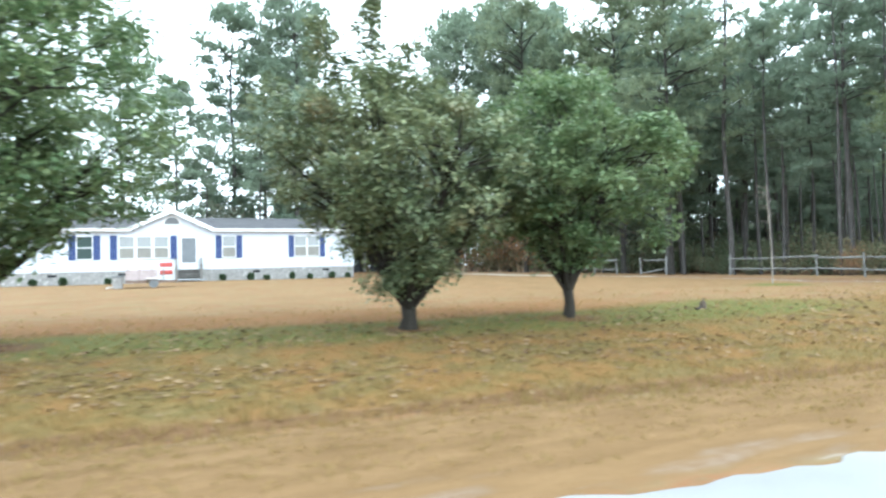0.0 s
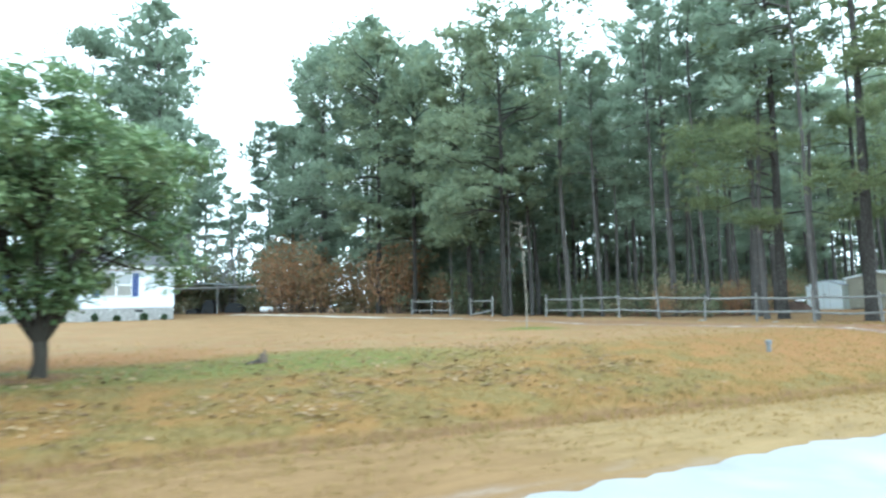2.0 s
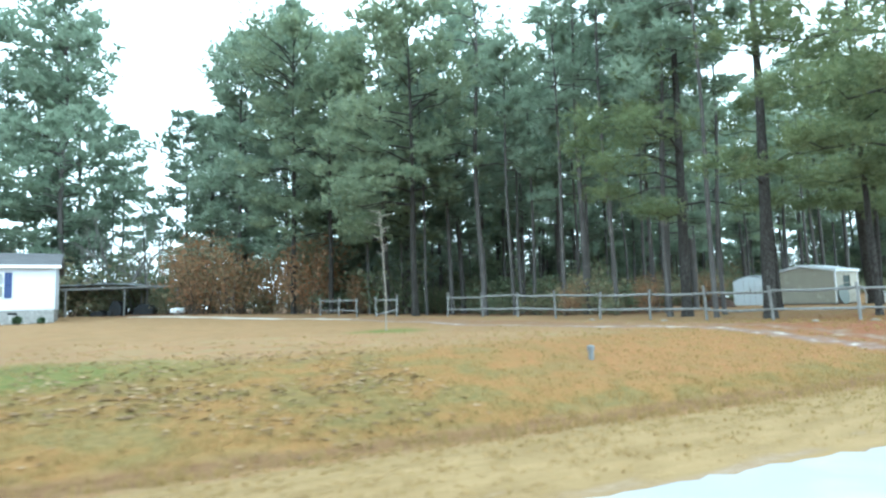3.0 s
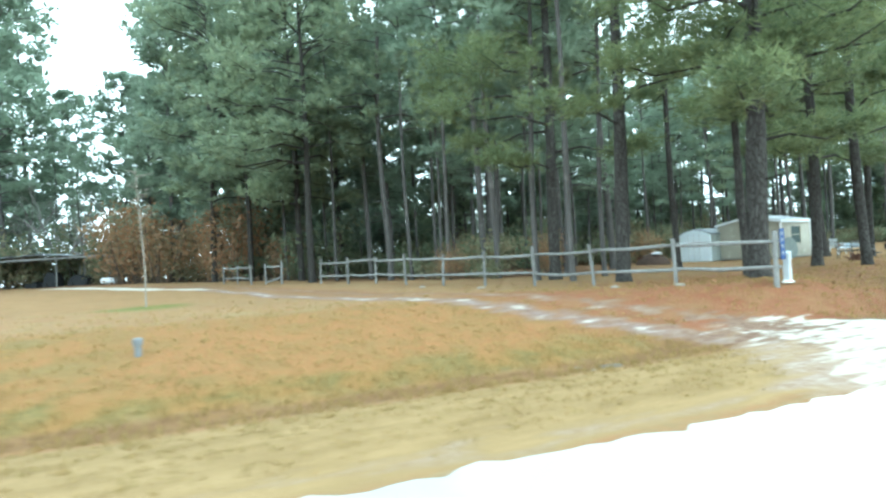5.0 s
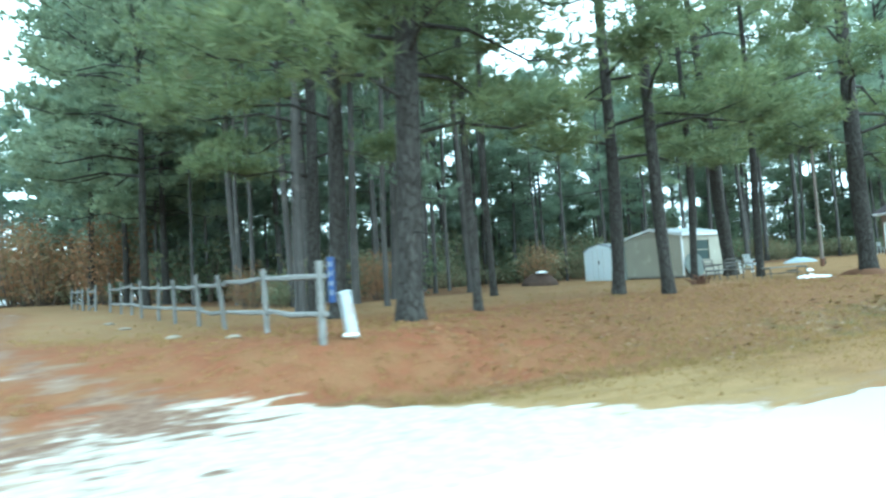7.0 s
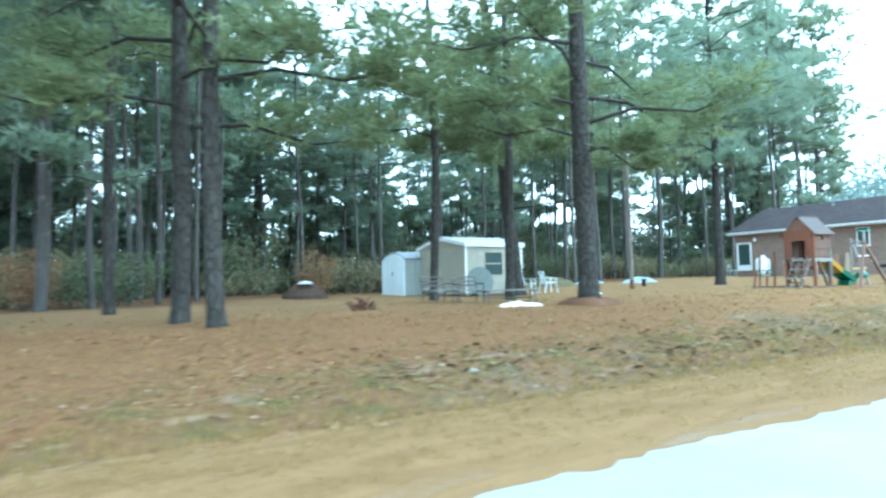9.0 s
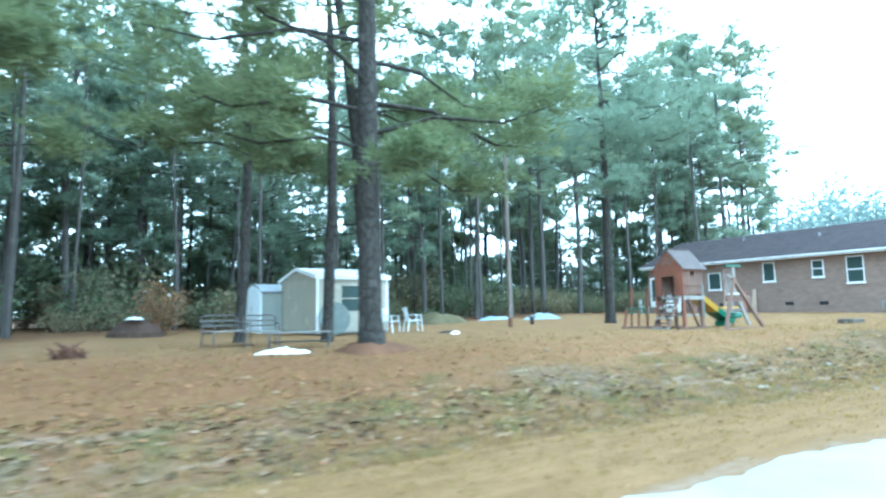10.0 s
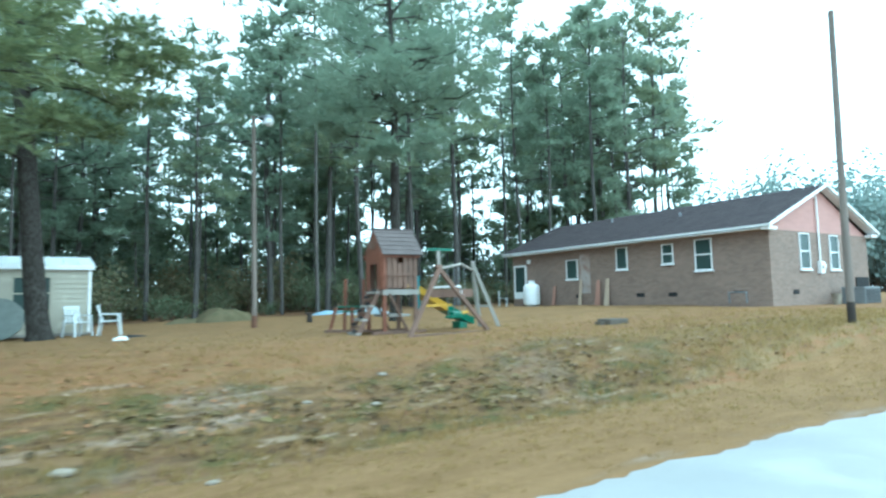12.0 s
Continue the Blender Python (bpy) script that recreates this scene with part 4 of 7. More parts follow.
def leaf_tree(name, label, x, y, seed, height, crown_r, crown_base, trunk_r, fork, leaves, material, leaf=0.1, shoots=(), squash=1.0, category="tree", clumps=150, stems=7, m=None, group="", vase=0.5):
    """A broadleaf tree: forked trunk, limbs to leafy clumps, each leaf a folded blade."""
    rng = random.Random(seed)
    tr, cr = Geo(), Geo()
    tr.tube([(0, 0, -0.2), (0, 0, 0.02), (0.02, 0, fork * 0.5), (0.0, 0.02, fork)],
            [trunk_r * 1.75, trunk_r * 1.3, trunk_r * 0.98, trunk_r * 1.05], 10, wob=0.07, rng=rng)
    centre = Vector((0, 0, (height + crown_base) / 2))
    half = (height - crown_base) / 2
    forks = []
    for i in range(stems):
        az = 2 * math.pi * i / stems + rng.uniform(-0.3, 0.3)
        rr = crown_r * rng.uniform(0.22, 0.62)
        e = Vector((math.cos(az) * rr, math.sin(az) * rr, crown_base + half * rng.uniform(0.45, 1.25)))
        mid = Vector((math.cos(az) * rr * 0.5, math.sin(az) * rr * 0.5, fork + (e.z - fork) * 0.42))
        tr.tube([(0, 0, fork * 0.85), mid, e], [trunk_r * 0.62, trunk_r * 0.42, trunk_r * 0.2], 7, cap=False)
        forks.append((mid, e))
    spots = []
    for i in range(clumps):
        while True:
            d = Vector((rng.uniform(-1, 1), rng.uniform(-1, 1), rng.uniform(-1, 1)))
            if 0.15 < d.length <= 1:
                break
        k = 0.62 + 0.38 * d.length
        d = d.normalized() * k * rng.choice((1, 1, 1, 0.75, 0.5))
        w = 1.0 - 0.25 * max(0, d.z) ** 1.5 - vase * max(0, -d.z) ** 1.2
        bulge = 1 + 0.22 * noise.noise((d.x * 1.7 + seed, d.y * 1.7, d.z * 1.7))
        p = centre + Vector((d.x * crown_r * w * bulge, d.y * crown_r * w * bulge * squash, d.z * half * bulge))
        spots.append((p, rng.uniform(0.26, 0.48) * crown_r / 2.6))
    for sx, sy, sz, sr in shoots:
        spots.append((Vector((sx, sy, sz)), sr))
    for p, r in spots:
        a, e = min(forks, key=lambda q: (q[1] - p).length)
        start = a.lerp(e, rng.uniform(0.3, 1.0))
        mid = start.lerp(p, 0.55) + Vector((rng.uniform(-0.1, 0.1), rng.uniform(-0.1, 0.1), rng.uniform(-0.05, 0.15)))
        tr.tube([start, mid, p], [0.022 * crown_r / 2.6 + 0.008, 0.015, 0.006], 4, cap=False)
    each = leaves // len(spots)
    for p, r in spots:
        for _ in range(each):
            d = Vector((rng.gauss(0, 1), rng.gauss(0, 1), rng.gauss(0, 0.55))).normalized()
            c = p + d * r * (0.35 + 0.75 * rng.random())
            ax = Vector((d.x * 0.7 + rng.gauss(0, 0.6), d.y * 0.7 + rng.gauss(0, 0.6), rng.gauss(-0.3, 0.35))).normalized()
            sd = ax.cross(Vector((rng.gauss(0, 0.35), rng.gauss(0, 0.35), 1))).normalized()
            ln = leaf * rng.uniform(0.7, 1.35)
            o = len(cr.v)
            cr.v.extend((tuple(c), tuple(c + ax * ln * 0.5 + sd * ln * 0.3), tuple(c + ax * ln), tuple(c + ax * ln * 0.5 - sd * ln * 0.3)))
            cr.f.append((o, o + 1, o + 2, o + 3))
    ob = thing(name, label, category, m or pose(x, y, gz(x, y)), group)
    part("trunk", tr.mesh("trunk", "bark_dark", True), None, ob)
    part("crown", cr.mesh("crown", material), None, ob)
    return ob


leaf_tree("leafy_tree", "bushy evergreen tree with dull brown-green leaves and low branches", 8.13, 11.6, 3, 4.55, 2.4, 0.7, 0.13, 0.4, 50000, "leaf_dark", 0.09,
          shoots=((-1.35, 0.4, 4.5, 0.3), (-1.3, 0.3, 4.1, 0.32), (-1.4, 0.5, 4.9, 0.26), (-1.3, 0.4, 5.15, 0.28), (-1.42, 0.45, 5.4, 0.2), (-1.05, 0.3, 4.75, 0.26), (-0.6, 0.1, 4.6, 0.3), (-0.55, 0.1, 5.0, 0.26), (-0.6, 0.15, 5.3, 0.26), (-0.55, 0.1, 5.55, 0.2), (-0.5, 0.1, 5.75, 0.12), (-0.1, -0.05, 4.75, 0.28), (0.15, -0.1, 4.95, 0.2), (0.4, -0.2, 4.3, 0.3), (-1.0, 0.3, 4.4, 0.3),
                  (-1.9, -0.2, 3.7, 0.36), (-2.1, -0.2, 3.2, 0.38), (-1.5, 0, 3.9, 0.3), (-2.3, 0.6, 3.9, 0.36), (-2.4, 0.7, 3.4, 0.38), (-2.2, 0.5, 4.2, 0.28)), vase=0.56, clumps=200, stems=16, group="trees in the front lawn")
leaf_tree("leafy_tree", "rounded evergreen tree with glossy green leaves and short trunk", 11.36, 11.4, 8, 4.5, 2.2, 1.15, 0.1, 0.55, 36000, "leaf", 0.1, vase=0.38, clumps=150, stems=12, group="trees in the front lawn",
          shoots=((1.9, -0.6, 1.75, 0.36), (1.7, -0.5, 1.5, 0.3), (-2.0, 0.4, 1.6, 0.35), (0.2, 0, 4.65, 0.3)))
leaf_tree("leafy_tree", "spreading evergreen tree with glossy leaves and drooping lower branches", 1.6, 12.2, 15, 6.0, 2.95, 0.8, 0.15, 0.7, 62000, "leaf", 0.1, vase=0.55, clumps=330, stems=13, group="trees in the front lawn",
          shoots=())

# the large pines at the yard's edge
E_LOW = [(3.3, 2.6, -0.3), (3.9, 3.2, 3.6), (4.4, 3.4, 0.4), (4.7, 3.0, -1.6), (5.0, 3.2, 2.6), (5.4, 3.6, 4.4), (5.8, 3.4, 1.4), (6.3, 3.6, -0.8), (6.6, 3.4, 3.1), (7.2, 3.6, 5.2), (7.4, 3.3, 2.0),
         (5.3, 3.8, 0.1), (6.1, 4.0, -0.3), (6.9, 4.2, 0.35), (7.8, 4.0, 0.0), (8.6, 3.8, -0.6)]
own_pine("large pine with rough bark and low green boughs", 37.62, 8.2, 101, 19, 4.6, 3.6, 43, E_LOW, 0.235)
own_pine("large pine with rough bark and low green boughs", 44.5, 10.75, 102, 20, 7.5, 3.2, 30, [(3.6, 3.4, 0.1), (4.0, 3.0, 3.3), (4.5, 3.4, -1.2), (5.2, 3.6, 2.2), (5.8, 3.4, 4.3), (6.4, 3.5, 0.9)], 0.16, thick=0.55, tip=(0.015, 0.0))
own_pine("large pine with rough bark and low green boughs", 45.1, 9.52, 103, 20, 8.0, 3.0, 28, [(4.2, 3.2, -0.4), (4.9, 3.2, 3.9), (5.6, 3.4, 1.7)], 0.145, thick=0.55, tip=(-0.035, 0.0))
own_pine("large straight pine with wide drooping boughs", 53.53, 9.43, 104, 21, 7.0, 3.2, 34, [(3.9, 3.4, 0.2), (4.4, 4.0, -0.5), (4.9, 3.8, 3.3), (4.1, 3.0, 3.0), (5.1, 4.4, 0.0), (5.5, 4.2, 3.6), (6.0, 4.4, 0.35), (6.4, 4.2, 2.9), (7.2, 4.0, 3.3), (3.7, 1.8, -1.5)], 0.24, thick=0.5, tip=(-0.022, 0.0))
own_pine("leaning pine with grey bark beside the shed", 57.85, 17.6, 105, 20, 8.6, 3.8, 38, [(5.4, 2.8, 3.4), (6.2, 3.2, 3.0), (5.0, 2.8, 3.9), (5.9, 3.4, 2.6), (6.8, 3.4, 3.6), (7.4, 3.4, 2.9), (5.6, 2.6, -1.3), (6.9, 3.0, -0.9), (6.3, 2.8, 0.6), (8.2, 4.2, 0.0), (8.5, 3.6, 0.3), (7.8, 3.8, -0.25), (7.4, 3.4, 0.15), (8.8, 3.2, -0.5), (8.0, 3.6, -0.1)], 0.275, thick=1.0, tip=(-0.125, 0.0))
own_pine("slim pine with thin bare lower trunk", 52.4, 15.0, 106, 17, 6.0, 2.4, 24, [(5.2, 2.4, 3.0), (5.8, 2.4, 0.3)], 0.13)
own_pine("slim pine with thin bare lower trunk", 54.37, 13.6, 107, 17, 6.6, 2.2, 24, [(5.6, 2.8, 3.5)], 0.14)
own_pine("tall pine with open crown behind the playset", 68.0, 15.6, 108, 14.5, 7.0, 3.4, 66, [(7.0, 3.4, 2.4), (7.6, 3.4, 5.2), (6.1, 2.8, 3.4), (6.6, 2.4, 0.2), (5.6, 2.2, 4.0)], 0.2, needles="needles_hazed")
own_pine("slim pine with bare lower trunk", 40.0, 10.3, 109, 15, 6.0, 2.2, 21, [], 0.1)
own_pine("pine with low green boughs behind the rail fence", 37.8, 16.1, 110, 19, 9.0, 3.0, 26, [(4.0, 3.0, 3.4), (4.6, 3.2, -1.0), (5.4, 3.3, 2.2), (5.6, 4.2, 3.1), (6.3, 4.4, 2.8), (6.9, 4.2, 3.5), (7.6, 4.2, 3.0), (8.3, 4.0, 2.5)], 0.2)
own_pine("pine with low green boughs behind the rail fence", 37.5, 12.5, 111, 18, 9.0, 2.8, 24, [(4.8, 3.2, 3.3), (5.4, 3.0, 4.6)], 0.21)
own_pine("slim dark pine at the edge of the yard", 43.6, 15.6, 112, 17, 6, 2.4, 25, [], 0.12)

own_pine("broad pine with low green boughs behind the rail fence", 33.9, 36.0, 113, 19, 4.6, 4.2, 80, [], 0.2, needles="needles", width=0.15, fine=0.0, thick=1.0)
own_pine("broad pine with long boughs over the drive", 33.0, 30.5, 114, 18, 6.2, 4.3, 44, [(6.4, 4.6, 3.1), (7.2, 5.0, 3.5), (8.0, 5.0, 2.8), (8.9, 5.0, 3.3), (9.8, 4.8, 3.0), (10.8, 4.6, 3.6), (11.8, 4.2, 2.9)], 0.19, needles="needles", width=0.15, fine=0.0, thick=1.0)
own_pine("broad pine with dense crown beside the gate", 29.6, 42.6, 116, 21, 6.5, 4.4, 56, [], 0.19, needles="needles", width=0.15, fine=0.0, thick=1.0)
own_pine("broad pine with long boughs over the drive", 31.6, 40.5, 115, 17, 5.4, 4.0, 48, [], 0.18, needles="needles", width=0.15, fine=0.0, thick=1.0)

# woods behind the fence, the shed and the playset
rng = random.Random(77)
taken = []


def scatter(n, xr, yr, kinds, gap, ok, srange=(0.85, 1.15)):
    made = tries = 0
    while made < n and tries < 6000:
        tries += 1
        x, y = rng.uniform(*xr), rng.uniform(*yr)
        if not ok(x, y) or any((x - a) ** 2 + (y - b) ** 2 < gap * gap for a, b in taken):
            continue
        taken.append((x, y))
        kind = rng.choice(kinds)
        pine(kind, rng.randrange(5), x, y, rng.uniform(*srange) * (0.74 if 55 < x < 67 and y > 26 else 1.0), rng.uniform(0, 6.28),
             label="slim pine with long bare trunk and small crown" if kind == "thin" else "tall pine with grey-brown bark and grey-green needles")
        made += 1


scatter(20, (36.6, 47), (14, 30), ("thin", "thin", "thin", "tall"), 2.3, lambda x, y: x > 36.8 + max(0, (22 - y)) * 0.02 and y > 12 + (x - 36) * 0.9)
scatter(38, (35, 66), (29, 50), ("tall", "thin", "tall", "thin"), 2.5, lambda x, y: x > 34 + (50 - y) * 0.12)
scatter(9, (46, 62), (33, 50), ("tall",), 2.0, lambda x, y: True, (0.95, 1.2))
scatter(6, (62, 79), (27, 44), ("tall",), 2.0, lambda x, y: y > 26 + max(0, x - 70) * 0.2, (0.95, 1.2))
scatter(24, (66, 80), (27, 50), ("thin", "tall", "thin"), 2.5, lambda x, y: y > 27 + max(0, x - 70) * 0.2)
scatter(36, (78, 112), (24, 48), ("thin", "thin", "tall"), 2.2, lambda x, y: y > 27 - (x - 82) * 0.1 and x - y < 77, (1.1, 1.4))
# the broad crowns over the gate and behind the white house
for i, (x, y, s) in enumerate(((30.5, 47, 0.98), (34.5, 45, 1.05), (27.5, 51, 0.9), (32, 49, 1.12), (38, 41, 1.0), (37, 50, 1.0),
                               (24.5, 58, 0.78), (12.5, 70, 1.2), (16.2, 68, 1.1), (8.8, 68, 1.22), (3.5, 66, 0.95), (20, 68, 0.75),
                               (-2, 70, 1.1), (29, 58, 0.95), (40.5, 37, 0.95), (44, 46, 0.9), (-8, 72, 1.1), (-14, 66, 1.0), (14.9, 63, 1.28), (26.2, 56, 0.86), (28.6, 53.6, 0.98))):
    pine("full", i, x, y, s, i * 1.7, "broad pine with dense grey-green crown, paled for haze", "broad pines behind the houses")
for i, (x, y, s) in enumerate(((21, 57, 0.7), (18.7, 64, 0.8), (23, 66, 0.75), (26, 63, 0.8), (10.5, 58, 0.9), (6, 60, 0.8), (33.5, 38, 0.9), (35.2, 33, 0.9), (108, 30.3, 1.2), (110, 33, 1.35), (105.5, 29.5, 1.3))):
    pine("thin", i, x, y, s, i * 2.1, "slim pine with long bare trunk and small crown")
for i in range(22):     # saplings that close the wood low down
    x = 34 + i * 3.4 + rng.uniform(-1.2, 1.2)
    y = 46 + rng.uniform(-4, 7) - max(0, x - 84) * 0.5
    pine("young", i, x, y, rng.uniform(1.0, 1.8) , i * 1.3, "young bushy pine at the back of the wood", "young pines in the wood")


# ---------------------------------------------------------------- understory
def thicket_meshes(seed, r, h, n, leaf, material, stems=9, loose=0.24):
    rg = random.Random(seed)
    t, g = Geo(), Geo()
    tips = []
    for i in range(stems):
        az, q = rg.uniform(0, 6.28), r * math.sqrt(rg.random())
        e = Vector((math.cos(az) * q, math.sin(az) * q, h * rg.uniform(0.55, 1.0) * (1 - 0.35 * (q / r) ** 2)))
        t.tube([(e.x * 0.3, e.y * 0.3, -0.2), (e.x * 0.7, e.y * 0.7, e.z * 0.5), e], [0.035, 0.022, 0.008], 4, cap=False)
        tips.append(e)
    for _ in range(n):
        e = rg.choice(tips)
        s = 0.12 + 0.95 * rg.random() ** 0.8
        c = Vector((e.x * (0.3 + 0.7 * s) + rg.gauss(0, loose * r), e.y * (0.3 + 0.7 * s) + rg.gauss(0, loose * r), max(0.02, e.z * s + rg.gauss(0, loose * 0.8))))
        ax = Vector((rg.gauss(0, 1), rg.gauss(0, 1), rg.gauss(0, 0.6))).normalized() * leaf * rg.uniform(0.6, 1.3)
        sd = ax.cross(Vector((rg.gauss(0, 1), rg.gauss(0, 1), rg.gauss(0, 1)))).normalized() * leaf * 0.32
        o = len(g.v)
        g.v.extend((tuple(c), tuple(c + ax * 0.5 + sd), tuple(c + ax), tuple(c + ax * 0.5 - sd)))
        g.f.append((o, o + 1, o + 2, o + 3))
    return t.mesh("stem", "bark_grey"), g.mesh("foliage", material)


BACK = [thicket_meshes(360 + i, 3.2, h, 1600, 0.4, "brush_hazed", 12) for i, h in enumerate((7.5, 9.5))]
THICKETS = [thicket_meshes(300 + i, r, h, n, 0.22, "leaf_brush") for i, (r, h, n) in enumerate(((1.6, 2.6, 800), (1.9, 3.4, 920), (1.5, 1.9, 680)))]
RUSTY = [thicket_meshes(320 + i, r, h, n, 0.19, "leaf_orange", 16, 0.27) for i, (r, h, n) in enumerate(((2.0, 5.8, 2800), (1.6, 4.2, 1900), (2.0, 5.2, 2600)))]


def thicket(kind, i, x, y, s, turn, name, label, group):
    t, g = kind[i % len(kind)]
    ob = thing(name, label, "shrub", Matrix.Translation((x, y, gz(x, y))) @ Matrix.Rotation(turn, 4, "Z") @ Matrix.Diagonal((s, s, s, 1)), group)
    tagged(part("stem", t, None, ob), kind="stuff")
    part("foliage", g, None, ob)


rng = random.Random(12)
spots = []
for i in range(150):
    for _ in range(40):
        x, y = rng.uniform(33, 104), rng.uniform(16, 50)
        deep = y > 29 + max(0, 44 - x) * 0.1 and not (x > 74 and y < 29)
        side = 36.8 < x < 44 and y > 17 + (x - 36.8) * 0.8
        if (deep or side) and x - y < 76 and not (x < 36 and y < 34) and all((x - a) ** 2 + (y - b) ** 2 > 3.2 for a, b in spots):
            spots.append((x, y))
            thicket(THICKETS, i, x, y, rng.uniform(0.45, 1.45) * (0.75 if y < 32 else 1.0), rng.uniform(0, 6.28), "understory_bush", "dull green and brown undergrowth bush", "undergrowth in the wood")
            break
for i, (x, y, s) in enumerate(((24.4, 49.6, 1.3), (26.2, 47.6, 1.45), (25.4, 52.5, 1.35), (30.6, 42.0, 1.2), (33.6, 39.5, 0.8), (29.6, 47, 1.0))):
    thicket(RUSTY, i, x, y, s, i * 1.9, "oak_sapling", "young oak with rust-orange autumn leaves", "rusty oaks by the wood")
for i, (x, y, s) in enumerate(((41.5, 21, 0.42), (51.7, 24.6, 0.62), (36.6, 21.6, 0.35))):
    thicket(RUSTY, i, x, y, s, i * 2.3, "oak_sapling", "small oak sprout with orange leaves", "rusty oaks by the wood")
for i, (x, y, s) in enumerate(((10, 56, 1.3), (14.5, 60, 1.3), (17.6, 58, 1.2), (20.2, 60, 1.3), (22.5, 57.5, 1.1), (6, 58, 1.2), (1, 58, 1.2), (-5, 56, 1.2), (11.5, 59, 1.7), (13.5, 61, 1.8), (15, 58, 1.6), (18.5, 59.5, 1.7), (21.5, 59, 1.7), (24, 57, 1.5), (12.5, 62, 1.7), (16, 63, 1.7), (19, 62, 1.8), (22, 62, 1.7), (25, 60, 1.6), (28, 56, 1.5), (9, 62, 1.6), (4, 63, 1.6), (-1, 63, 1.6), (27, 55, 1.2), (29.6, 51, 1.1), (33, 47, 1.0), (28.2, 47.5, 1.1), (30.4, 45, 1.0), (33, 42, 0.95), (23, 54.5, 1.1), (34.4, 38, 0.8))):
    thicket(THICKETS, i, x, y, s, i * 1.1, "understory_bush", "dull green and brown undergrowth bush", "undergrowth in the wood")
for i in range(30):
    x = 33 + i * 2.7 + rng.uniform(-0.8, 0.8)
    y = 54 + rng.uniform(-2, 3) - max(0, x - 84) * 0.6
    thicket(BACK, i, x, y, rng.uniform(0.85, 1.2) * 1.05, i * 1.7, "understory_bush", "tall undergrowth at the back of the wood, coloured pale for haze", "undergrowth in the wood")
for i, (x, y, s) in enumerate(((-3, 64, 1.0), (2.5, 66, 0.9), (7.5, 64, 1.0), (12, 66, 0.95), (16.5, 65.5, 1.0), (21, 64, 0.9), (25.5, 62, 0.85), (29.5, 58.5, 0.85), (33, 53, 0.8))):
    thicket(BACK, i, x, y, s, i * 2.3, "understory_bush", "tall undergrowth at the back of the wood, coloured pale for haze", "undergrowth in the wood")
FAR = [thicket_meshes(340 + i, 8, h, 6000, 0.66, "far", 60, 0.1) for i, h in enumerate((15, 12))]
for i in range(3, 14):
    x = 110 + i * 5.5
    thicket(FAR, i, x, 44 - i * 1.5 + 4 * math.sin(i * 2.1), (0.92 if i < 6 else 1.14) + 0.16 * math.sin(i * 1.3) ** 2, i * 0.9, "far_tree", "far tree beyond the brick house, blue-green haze in its leaf colour", "far trees beyond the house")


# ---------------------------------------------------------------- leafless trees behind the carport
def bare_tree_mesh(seed, h):
    rg = random.Random(seed)
    g = Geo()

    def grow(p, d, ln, r, depth):
        q = p + d * ln * 0.5 + Vector((rg.gauss(0, 0.06), rg.gauss(0, 0.06), 0)) * ln
        e = p + d * ln
        g.tube([p, q, e], [r, r * 0.82, r * 0.62], 5 if depth > 1 else 3, cap=False)
        if depth == 0:
            return
        for _ in range(3 if depth > 1 else 4):
            nd = (d + Vector((rg.gauss(0, 0.48), rg.gauss(0, 0.48), rg.gauss(0.12, 0.25)))).normalized()
            grow(q.lerp(e, rg.uniform(0.1, 1.0)), nd, ln * rg.uniform(0.5, 0.75), r * 0.5, depth - 1)

    grow(Vector((0, 0, -0.2)), Vector((rg.uniform(-0.08, 0.08), rg.uniform(-0.08, 0.08), 1)).normalized(), h * 0.45, 0.012 * h + 0.03, 4)
    return g.mesh("trunk", "dead_bark")


BARE = [bare_tree_mesh(600 + i, h) for i, h in enumerate((9.0, 7.5, 10.5))]
for i, (x, y, s) in enumerate(((20.3, 58.5, 1.0), (22.0, 60.5, 0.95), (23.6, 58.0, 1.05), (18.6, 61.0, 1.1), (25.4, 57.0, 0.85), (21.2, 56.8, 0.7), (28.2, 53.0, 0.8), (16.6, 59.5, 1.0))):
    tr = thing("bare_tree", "leafless grey deciduous tree with fine twigs", "tree",
               Matrix.Translation((x, y, gz(x, y))) @ Matrix.Rotation(i * 1.3, 4, "Z") @ Matrix.Diagonal((s, s, s, 1)), "bare trees behind the carport")
    part("trunk", BARE[i % 3], None, tr)


